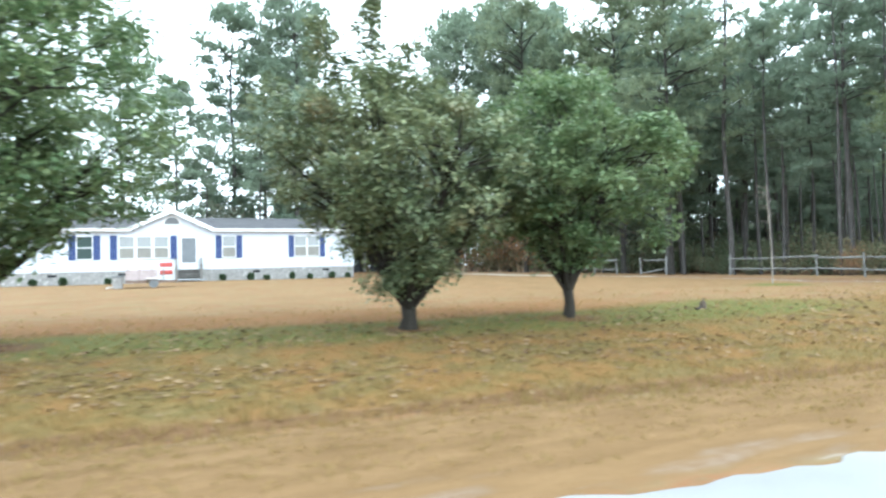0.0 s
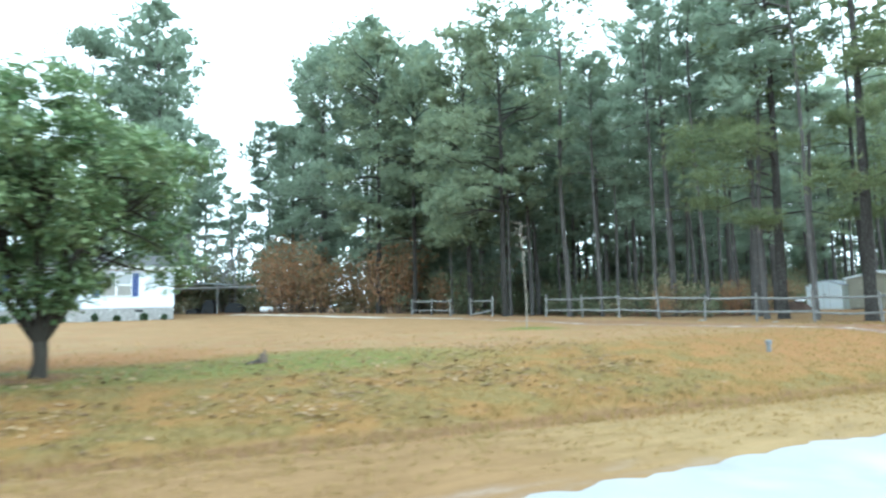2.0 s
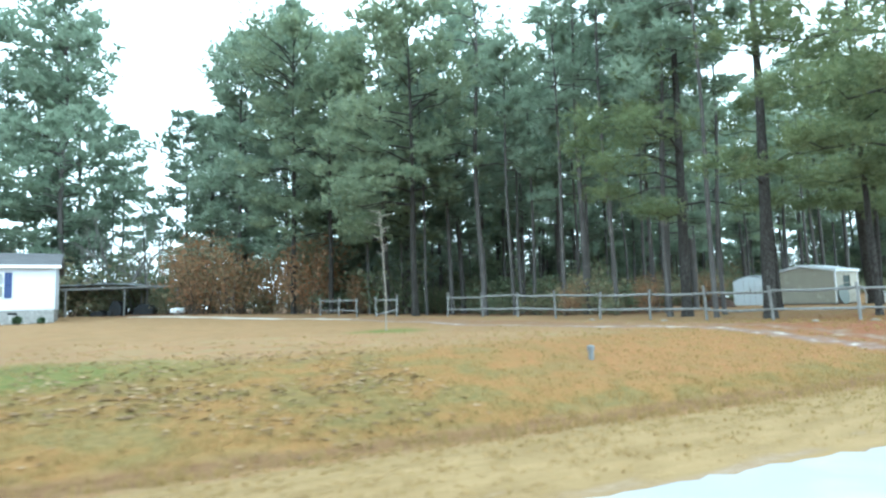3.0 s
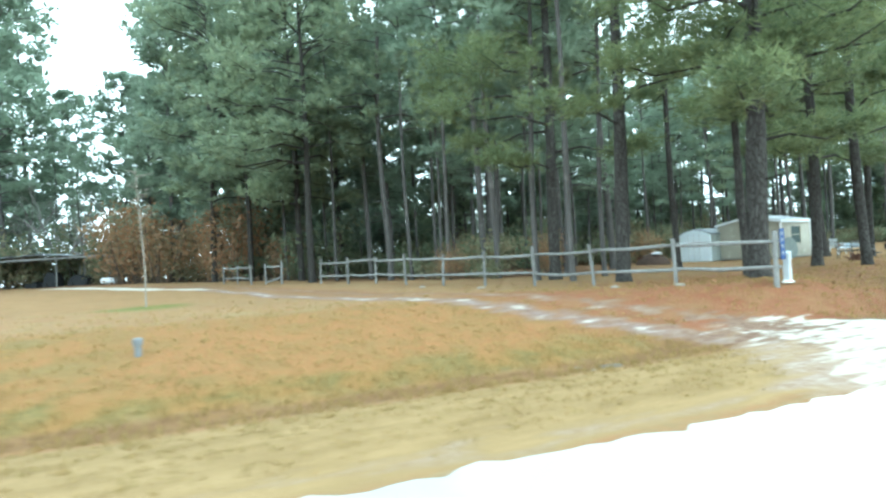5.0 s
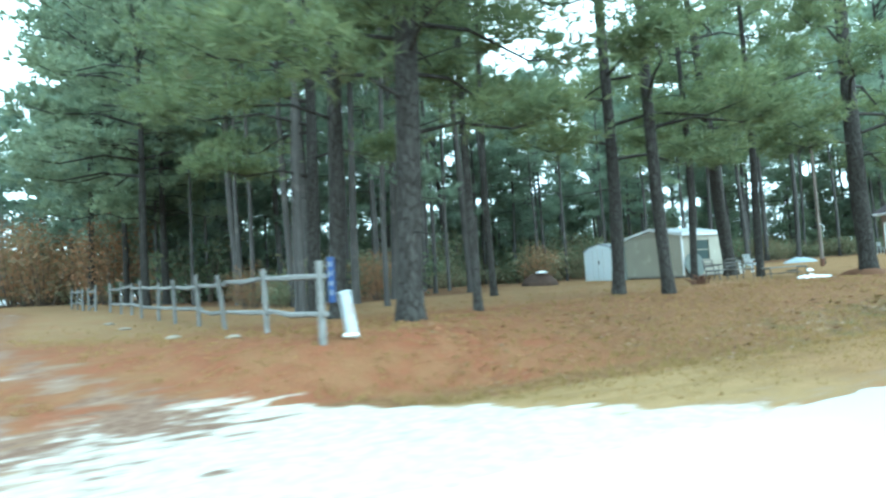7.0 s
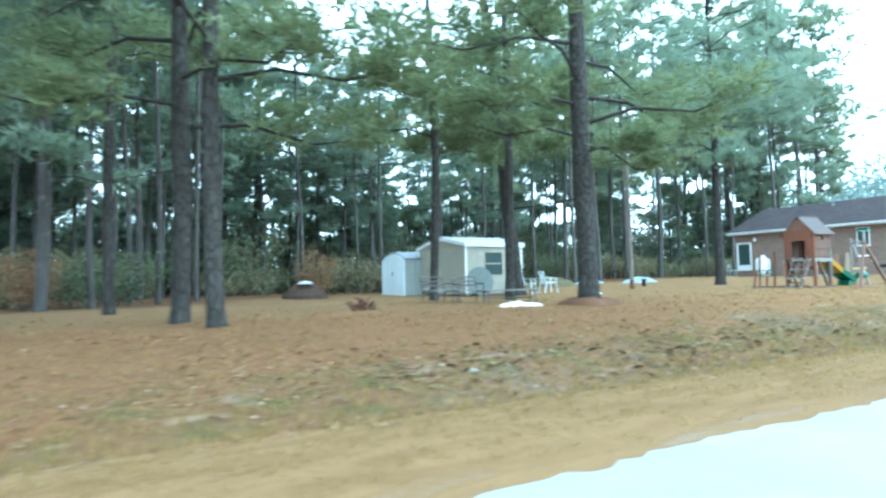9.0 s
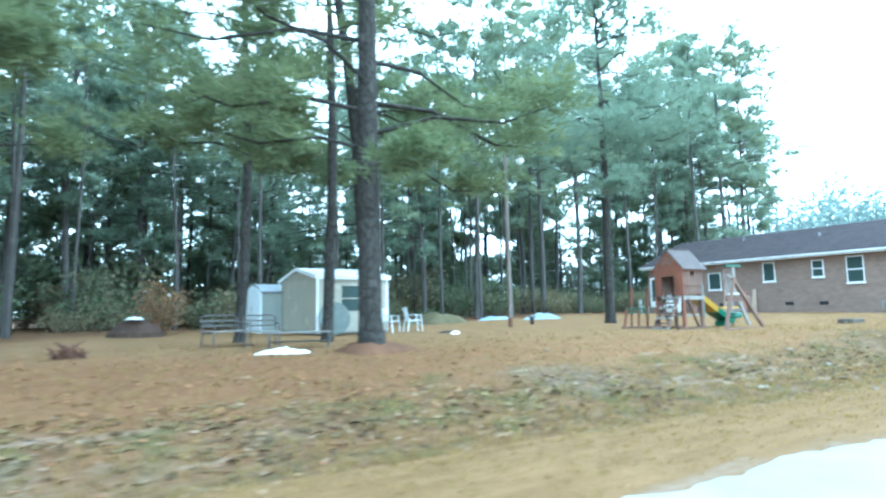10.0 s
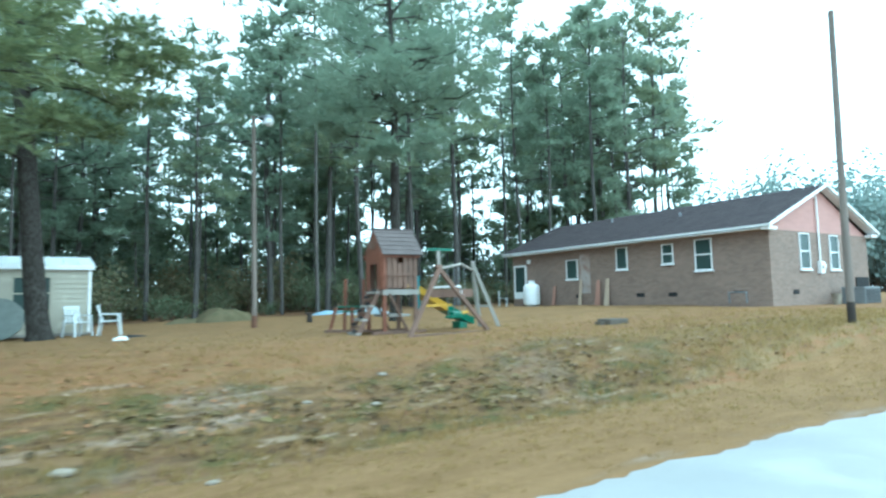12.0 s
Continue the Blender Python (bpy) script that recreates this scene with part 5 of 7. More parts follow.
# ---------------------------------------------------------------- white manufactured home
def window(parent, x, y, z, w, h, dirn=1, depth=0.05, rails=1, curtain="curtain", frame_w=0.06, axis="x", sill=False, label=""):
    """A framed sash window on a wall that faces dirn along the other axis."""
    def P(a, o, zz):
        return (a, y + o * dirn, zz) if axis == "x" else (y + o * dirn, a, zz)

    def bx(g, a0, a1, o0, o1, z0, z1):
        p, q = P(a0, o0, z0), P(a1, o1, z1)
        return g.box([min(s, t) for s, t in zip(p, q)], [max(s, t) for s, t in zip(p, q)])
    fr = Geo()
    for a0, a1, z0, z1 in ((x - w / 2, x - w / 2 + frame_w, z, z + h), (x + w / 2 - frame_w, x + w / 2, z, z + h),
                           (x - w / 2 + frame_w, x + w / 2 - frame_w, z, z + frame_w), (x - w / 2 + frame_w, x + w / 2 - frame_w, z + h - frame_w, z + h)):
        bx(fr, a0, a1, 0.003, depth, z0, z1)
    for k in range(rails):
        zz = z + h * (k + 1) / (rails + 1)
        bx(fr, x - w / 2 + frame_w, x + w / 2 - frame_w, 0.003, depth * 0.8, zz - 0.025, zz + 0.025)
    win = part("window", fr, "trim", parent, label or "white window frame")
    for k in range(rails + 1):
        z0, z1 = z + h * k / (rails + 1) + 0.03, z + h * (k + 1) / (rails + 1) - 0.03
        part("pane", bx(Geo(), x - w / 2 + frame_w * 0.9, x + w / 2 - frame_w * 0.9, 0.004, depth * 0.35, z0, z1), "pane_light" if curtain == "curtain" and k == rails else curtain, win)
    if sill:
        part("sill", bx(Geo(), x - w / 2 - 0.04, x + w / 2 + 0.04, 0.003, 0.09, z - 0.06, z - 0.002), "trim", win)
    return win


def shutter(parent, x, y, z, w, h):
    g = Geo()
    g.box((x - w / 2, y + 0.003, z), (x - w / 2 + 0.05, y + 0.05, z + h)).box((x + w / 2 - 0.05, y + 0.003, z), (x + w / 2, y + 0.05, z + h))
    for zz in (z, z + h / 2 - 0.03, z + h - 0.06):
        g.box((x - w / 2 + 0.05, y + 0.003, zz), (x + w / 2 - 0.05, y + 0.048, zz + 0.06))
    n = int(h / 0.06)
    for i in range(n):
        zz = z + 0.03 + (h - 0.06) * i / n
        g.add([(x - w / 2 + 0.05, y + 0.04, zz), (x + w / 2 - 0.05, y + 0.04, zz), (x + w / 2 - 0.05, y + 0.015, zz + 0.055), (x - w / 2 + 0.05, y + 0.015, zz + 0.055)], [(0, 1, 2, 3)])
    part("shutter", g, "shutter", parent, "dark blue louvred shutter")


def mobile_home():
    """Long axis along local x from its near right corner; local +y faces the road."""
    L, D, S, H = 20.5, 8.0, 0.7, 3.15
    home = thing("mobile_home", "long white manufactured home with grey roof and blue shutters", "house", pose(15.2, 42.2, 0.5, 0, 0, 180.5))
    part("skirting", Geo().box((0.03, -D + 0.03, -0.5), (L - 0.03, -0.03, S)), "skirt", home, "grey stone-pattern skirting")
    wall = part("wall", Geo().box((0, -D, S), (L, -0.02, H)), "siding", home, "white vinyl siding")
    for i in range(22):
        a, b = S + (H - S) * i / 22, S + (H - S) * (i + 1) / 22
        part("siding_board", Geo().add([(0, 0.0, a), (L, 0.0, a), (L, -0.018, b), (0, -0.018, b), (0, -0.019, a), (L, -0.019, a)], [(0, 1, 2, 3), (4, 5, 1, 0)]), "siding", wall)
    # main roof
    r = Geo()
    for x0, x1, f in ((-0.28, 9.4, 0.3), (9.4, 13.9, -0.6), (13.9, L + 0.28, 0.3)):
        k = (0.3 - f) / (0.3 + D / 2) * 1.05
        r.prism([(f, H - 0.02 + k), (f, H + 0.1 + k), (-D / 2, H + 1.15), (-D - 0.3, H + 0.1), (-D - 0.3, H - 0.02), (-D / 2, H + 1.03)], x0, x1, "x")
    roof = part("roof", r, "shingle", home, "grey shingle roof")
    g = Geo()
    for i in range(14):
        y0, y1 = 0.31 - (D / 2 + 0.31) * i / 14, 0.31 - (D / 2 + 0.31) * (i + 1) / 14
        z0, z1 = H + 0.105 + 1.06 * i / 14, H + 0.105 + 1.06 * (i + 1) / 14
        for x0, x1 in (((-0.29, 9.4), (13.9, L + 0.29)) if i < 3 else ((-0.29, L + 0.29),)):
            g.add([(x0, y0, z0 + 0.018), (x1, y0, z0 + 0.018), (x1, y1, z1 + 0.004), (x0, y1, z1 + 0.004), (x0, y0, z0), (x1, y0, z0)], [(0, 1, 2, 3), (4, 5, 1, 0)])
    tagged(part("shingle_course", g, "shingle", roof), kind="stuff")
    part("gable_wall", Geo().prism([(-0.02, H), (-D / 2, H + 1.03), (-D + 0.02, H)], 0.0, 0.1, "x"), "siding", home)
    part("fascia", Geo().box((-0.3, 0.3, H - 0.04), (9.3, 0.34, H + 0.12)).box((14.0, 0.3, H - 0.04), (L + 0.3, 0.34, H + 0.12))
         .box((-0.3, 0.0, H - 0.06), (9.3, 0.3, H - 0.03)).box((14.0, 0.0, H - 0.06), (L + 0.3, 0.3, H - 0.03)), "trim", home, "white eave trim")
    # front gable
    a, b, top = 9.36, 13.93, H + 1.2
    c = (a + b) / 2
    part("front_gable", Geo().prism([(a, H - 0.07), (b, H - 0.07), (c, top - 0.06)], -1.5, 0.016, "y"), "siding", home)
    gr = Geo()
    for s in (-1, 1):
        e = a - 0.15 if s < 0 else b + 0.15
        gr.prism([(e, H + 0.0), (c, top), (c, top + 0.1), (e, H + 0.1)][::s], -3.4, 0.3, "y")
    part("gable_roof", gr, "shingle", home)
    gt = Geo()
    for e in (a - 0.17, b + 0.17):
        gt.beam((e, 0.325, H + 0.03), (c, 0.325, top + 0.03), 0.24, 0.04, (0, 1, 0))
    part("gable_trim", gt, "trim", home, "white gable trim")
    half = [(c + 0.42 * math.cos(t), H + 0.42 + 0.42 * math.sin(t)) for t in np.linspace(0, math.pi, 13)]
    arch = [(c + 0.55 * math.cos(t), H + 0.4 + 0.55 * math.sin(t)) for t in np.linspace(0, math.pi, 13)]
    part("vent_surround", Geo().prism(arch, 0.018, 0.04, "y"), "trim", home)
    part("vent", Geo().prism(half, 0.042, 0.06, "y"), "ac_grey", home, "dark half-round gable vent")
    # openings: middle along the wall, foot, width, height
    zf = S + 0.72
    for x in (14.15, 13.2, 12.25):
        window(home, x, 0.0, zf, 0.86, 1.4, rails=1, frame_w=0.045)
    for x in (14.85, 11.55):
        shutter(home, x, 0.0, zf - 0.02, 0.36, 1.45)
    for x, n in ((8.29, 1), (3.28, 2), (16.35, 1)):
        for k in range(n):
            window(home, x + (k - (n - 1) / 2) * 0.85, 0.0, zf, 0.85, 1.4, rails=1, curtain="glass_green" if x > 16 else "curtain", frame_w=0.04)
        for s in (-1, 1):
            shutter(home, x + s * (n * 0.425 + 0.2), 0.0, zf - 0.02, 0.36, 1.45)
    dr = Geo().box((10.69 - 0.5, 0.003, S + 0.02), (10.69 - 0.42, 0.06, S + 2.08)).box((10.69 + 0.42, 0.003, S + 0.02), (10.69 + 0.5, 0.06, S + 2.08)).box((10.69 - 0.42, 0.003, S + 2.0), (10.69 + 0.42, 0.06, S + 2.08))
    dr.box((10.69 - 0.42, 0.003, S + 0.02), (10.69 + 0.42, 0.04, S + 0.42))
    door = part("door", dr, "trim", home, "white door frame and kick panel")
    part("pane", Geo().box((10.69 - 0.41, 0.005, S + 0.425), (10.69 + 0.41, 0.03, S + 1.995)), "door_grey", door, "grey glazed storm door")
    part("handle", Geo().box((10.69 + 0.3, 0.03, S + 0.98), (10.69 + 0.38, 0.08, S + 1.08)), "metal_grey", door)
    for x in (2.0, 6.6, 14.4, 18.0):
        v = Geo().box((x - 0.22, -0.03, 0.42), (x + 0.22, -0.005, 0.56))
        part("skirt_vent", v, "dark", home)
    part("chimney", Geo().lathe([(0.11, H + 0.85), (0.13, H + 1.35), (0.24, H + 1.75), (0.27, H + 1.98), (0.2, H + 2.0)], 14, (14.3, -3.6, 0)), "trim", home, "white flared roof flue", smooth=True)
    M4 = home.matrix_world.copy()
    # wooden steps
    st = thing("porch_steps", "weathered grey wooden steps with tall newel posts", "steps", M4 @ Matrix.Translation((10.69, 0, 0)))
    for k in range(4):
        part("tread", Geo().box((-0.62, 0.62 - 0.2 * k, -0.02 + 0.19 * k + 0.13), (0.62, 0.92 - 0.2 * k, 0.19 * k + 0.15)), "bench_top", st)
    part("landing", Geo().box((-0.65, 0.04, 0.56), (0.65, 0.2, 0.62)), "bench_top", st)
    for s in (-1, 1):
        part("stringer", Geo().prism([(0.03, 0.55), (0.95, 0.02), (0.95, -0.12), (0.03, -0.12)], s * 0.6 - 0.03, s * 0.6 + 0.03, "x"), "bench_top", st)
        for y, z in ((0.12, 1.45), (0.9, 1.0)):
            part("post", Geo().box((s * 0.72 - 0.06, y - 0.06, -0.15), (s * 0.72 + 0.06, y + 0.06, z)), "bench_top", st)
        part("rail", Geo().beam((s * 0.72, 0.12, 1.4), (s * 0.72, 0.9, 0.95), 0.09, 0.05), "bench_top", st)
    return M4


def bush(m, seed, r, h, label="small dark evergreen shrub against the skirting", group="shrubs along the skirting", material="shrub", n=260, leaf=0.09):
    rng = random.Random(seed)
    g, t = Geo(), Geo()
    for i in range(5):
        az = i * 1.3 + rng.random()
        t.tube([(0, 0, -0.05), (math.cos(az) * r * 0.5, math.sin(az) * r * 0.5, h * 0.6)], [0.02, 0.008], 4, cap=False)
    for _ in range(n):
        d = Vector((rng.gauss(0, 1), rng.gauss(0, 1), rng.gauss(0, 1))).normalized() * (0.55 + 0.45 * rng.random())
        c = Vector((d.x * r, d.y * r, h * 0.52 + d.z * h * 0.5))
        ax = (d + Vector((rng.gauss(0, 0.5), rng.gauss(0, 0.5), rng.gauss(0.2, 0.5)))).normalized()
        sd = ax.cross(Vector((rng.gauss(0, 1), rng.gauss(0, 1), rng.gauss(0, 1)))).normalized() * leaf * 0.4
        o = len(g.v)
        g.v.extend((tuple(c - sd), tuple(c + ax * leaf), tuple(c + sd), tuple(c - ax * leaf)))
        g.f.append((o, o + 1, o + 2, o + 3))
    b = thing("shrub", label, "shrub", m, group)
    tagged(part("stem", t, "bark_grey", b), kind="stuff")
    part("foliage", g, material, b)


MH = mobile_home()
rng = random.Random(4)
for i, x in enumerate((0.7, 1.9, 3.1, 4.5, 5.9, 7.1, 8.6, 12.9, 14.9, 17.2, 18.8)):
    x += rng.uniform(-0.2, 0.2)
    p = MH @ Vector((x, rng.uniform(0.5, 0.7), 0))
    bush(pose(p.x, p.y, gz(p.x, p.y)), 200 + i, rng.uniform(0.15, 0.26), rng.uniform(0.3, 0.5))


# ---------------------------------------------------------------- brick house
def brick_house():
    """Long axis along local y from its gable end; local -x is the long wall towards the playset."""
    L, W, E, R = 14.15, 7.61, 2.76, 1.74
    home = thing("brick_house", "long low brown brick house with dark shingle roof and white trim", "house", pose(78.67, 7.99, 0.3, 0, 0, -2.7))
    part("wall", Geo().box((0, 0, -0.6), (W, L, E - 0.05)), "brick", home, "brown brick wall")
    for y in (0.02, L - 0.16):
        part("gable", Geo().prism([(0.02, E - 0.05), (W - 0.02, E - 0.05), (W / 2, E + R - 0.12)], y, y + 0.14, "y"), "pink", home, "pink boarded gable")
    g = Geo()
    for s in (0, 1):
        e, c = ((-0.45, W / 2) if s == 0 else (W + 0.45, W / 2))
        q = [(e, E), (c, E + R), (c, E + R + 0.09), (e, E + 0.09)]
        g.prism(q if s == 0 else q[::-1], -0.27, L + 0.29, "y")
    roof = part("roof", g, "shingle_brown", home, "dark brown shingle roof")
    k = Geo()
    n = 16
    for i in range(n):
        x0, x1 = -0.46 + (W / 2 + 0.46) * i / n, -0.46 + (W / 2 + 0.46) * (i + 1) / n
        z0, z1 = E + 0.093 + R * i / n, E + 0.093 + R * (i + 1) / n
        k.add([(x0, -0.28, z0 + 0.018), (x0, L + 0.3, z0 + 0.018), (x1, L + 0.3, z1 + 0.004), (x1, -0.28, z1 + 0.004), (x0, -0.28, z0), (x0, L + 0.3, z0)], [(3, 2, 1, 0), (0, 1, 5, 4)])
    tagged(part("shingle_course", k, "shingle_brown", roof), kind="stuff")
    for (x, y) in ((2.2, 5.0), (2.9, 9.5)):
        part("roof_pipe", Geo().tube([(x, y, E + 0.9), (x, y, E + R * x / (W / 2) + 0.34)], [0.05, 0.05], 8), "metal_grey", roof)
    t = Geo().box((-0.49, -0.285, E + 0.015), (-0.45, L + 0.3, E + 0.085)).box((W + 0.45, -0.285, E + 0.015), (W + 0.49, L + 0.3, E + 0.085))
    t.box((-0.45, -0.27, E - 0.05), (-0.003, L + 0.27, E - 0.02)).box((W + 0.003, -0.27, E - 0.05), (W + 0.45, L + 0.27, E - 0.02))
    part("fascia", t, "trim", home, "white eave boards")
    for e, s in ((-0.49, 1), (W + 0.49, -1)):
        part("barge_board", Geo().prism([(e, E), (W / 2, E + R + 0.01), (W / 2, E + R + 0.105), (e, E + 0.095)][::s], -0.34, -0.29, "y"), "trim", home, "white barge board")
    for e, s in ((-0.44, 1), (W + 0.44, -1)):
        part("rake_soffit", Geo().prism([(e, E - 0.035), (W / 2, E + R - 0.035), (W / 2, E + R - 0.006), (e, E - 0.006)][::s], -0.286, 0.018, "y"), "trim", home)
    part("eave_return", Geo().box((-0.44, -0.26, E - 0.1), (0.1, 0.0, E + 0.01)).box((W - 0.1, -0.26, E - 0.1), (W + 0.44, 0.0, E + 0.01)), "trim", home)
    # long wall openings: middle along the wall, foot, width, height
    for s, z, w, h, rails in ((6.52, 1.62, 0.62, 0.98, 0), (4.15, 1.72, 0.54, 0.82, 1), (2.54, 1.38, 0.72, 1.22, 1), (9.6, 1.3, 0.76, 0.95, 0)):
        window(home, s, 0.0, z, w, h, -1, 0.05, rails, "glass_green", 0.038, "y", True, "white window with dark glass")
    d = 13.5
    fr = Geo()
    fr.box((-0.06, d - 0.5, 0.4), (-0.003, d - 0.4, 2.2)).box((-0.06, d + 0.4, 0.4), (-0.003, d + 0.5, 2.2)).box((-0.06, d - 0.4, 2.1), (-0.003, d + 0.4, 2.2)).box((-0.05, d - 0.4, 0.4), (-0.003, d + 0.4, 0.75))
    door = part("door", fr, "trim", home, "white storm door")
    part("pane", Geo().box((-0.03, d - 0.395, 0.755), (-0.005, d + 0.395, 2.095)), "glass_green", door)
    part("door_lamp", Geo().box((-0.16, d - 0.85, 2.25), (-0.003, d - 0.72, 2.45)), "trim", home, "white wall lamp")
    for x in (2.38, 4.67):
        window(home, x, 0.0, 1.3, 0.72, 1.35, -1, 0.05, 1, "glass_green", 0.038, "x", True, "white window with dark glass")
    for y in (1.2, 4.0, 5.6, 9.2):
        f = Geo().box((-0.02, y - 0.2, 0.38), (-0.003, y + 0.2, 0.55))
        part("crawl_vent", f, "dark", home, "dark foundation vent")
    part("crawl_vent", Geo().box((1.4, -0.02, 0.38), (1.8, -0.003, 0.55)), "dark", home, "dark foundation vent")
    h = Geo().box((-0.05, 0.9, 0.1), (-0.003, 0.94, 0.52)).box((-0.05, 1.56, 0.1), (-0.003, 1.6, 0.52)).box((-0.05, 0.94, 0.48), (-0.003, 1.56, 0.52))
    hatch = part("crawl_door", h, "metal_grey", home, "grey framed crawlspace hatch")
    part("panel", Geo().box((-0.03, 0.945, 0.1), (-0.004, 1.555, 0.478)), "brick", hatch)
    part("conduit", Geo().tube([(3.45, -0.05, 1.5), (3.45, -0.05, E + R - 0.35)], [0.035, 0.035], 8), "trim", home, "white electric conduit")
    part("meter", Geo().box((3.3, -0.14, 1.15), (3.6, -0.003, 1.6)).tube([(3.45, -0.22, 1.42), (3.45, -0.12, 1.42)], [0.09, 0.09], 12), "trim", home, "electric meter box")
    # No recess is cut: a near-black box on the wall paints its shade.
    part("recess_shade", Geo().box((6.35, -0.05, 0.1), (7.45, -0.003, 1.0)), "dark", home, "near-black box painting the shade of a low recess")
    M4 = home.matrix_world.copy()
    part("wall_patch", Geo().box((-0.012, 8.45, 0.6), (-0.002, 9.1, 2.45)), "patch", home, "pale rendered patch on the brick")
    # things against the wall
    tk = thing("propane_tank", "upright white propane tank with domed top beside the house", "tank", M4 @ Matrix.Translation((-0.7, 11.85, -0.05)))
    part("body", Geo().lathe([(0.3, 0.1), (0.4, 0.14), (0.42, 0.2), (0.42, 1.0), (0.38, 1.12), (0.24, 1.2), (0.1, 1.22)], 18), "tank", tk, smooth=True)
    part("collar", Geo().lathe([(0.17, 1.2), (0.17, 1.36), (0.14, 1.36), (0.14, 1.2)], 14), "tank", tk)
    part("foot", Geo().lathe([(0.32, -0.12), (0.32, 0.12), (0.3, 0.12), (0.3, -0.12)], 16), "metal_grey", tk)
    for k, (y, h, w, mt) in enumerate(((10.75, 1.0, 0.24, "board_red"), (7.85, 1.2, 0.34, "board_red"), (7.3, 1.25, 0.3, "board_tan"), (8.95, 1.25, 0.2, "board_tan"))):
        b = thing("leaning_board", "bare board leaning on the brick wall", "board", M4 @ pose(-0.06, y, 0), "boards against the wall")
        part("plank", Geo().prism([(-w / 2, -0.2), (w / 2, -0.2), (w / 2 * 0.8, h), (-w / 2 * 0.3, h * 1.02)], 0, 0.04, "x"), mt, b).matrix_local = pose(-0.22, 0, 0, 0, 9, 0)
    ac = thing("air_conditioner", "grey outdoor air conditioning unit by the gable", "air conditioner", M4 @ pose(4.9, -0.75, -0.05))
    part("case", Geo().box((-0.65, -0.4, -0.25), (0.65, 0.4, 0.62)), "ac_grey", ac, bevel=0.03)
    gr = Geo()
    for i in range(12):
        gr.box((-0.6, -0.43, 0.0 + i * 0.05), (0.6, -0.402, 0.015 + i * 0.05))
    part("grille", gr, "dark", ac)
    part("lid", Geo().box((-0.66, -0.41, 0.622), (0.66, 0.41, 0.65)), "metal_grey", ac)
    pl = thing("plant_pot", "pale bucket beside the wall", "bucket", M4 @ pose(3.5, -0.5, -0.02))
    part("bucket", Geo().lathe([(0.13, -0.15), (0.18, 0.4), (0.15, 0.4), (0.12, 0.02)], 14), "stone", pl)
    ch = thing("garden_chair", "small white metal chair by the back door", "chair", M4 @ pose(-1.2, 13.6, 0, 0, 0, 60))
    for x in (-0.2, 0.2):
        for y in (-0.2, 0.2):
            part("leg", Geo().tube([(x, y, -0.1), (x, y, 0.45 if y < 0 else 0.85)], [0.018, 0.018], 6), "plastic_white", ch)
    part("seat", Geo().box((-0.24, -0.24, 0.43), (0.24, 0.24, 0.46)), "plastic_white", ch)
    part("backrest", Geo().box((-0.2, 0.19, 0.6), (0.2, 0.21, 0.85)), "plastic_white", ch)


brick_house()


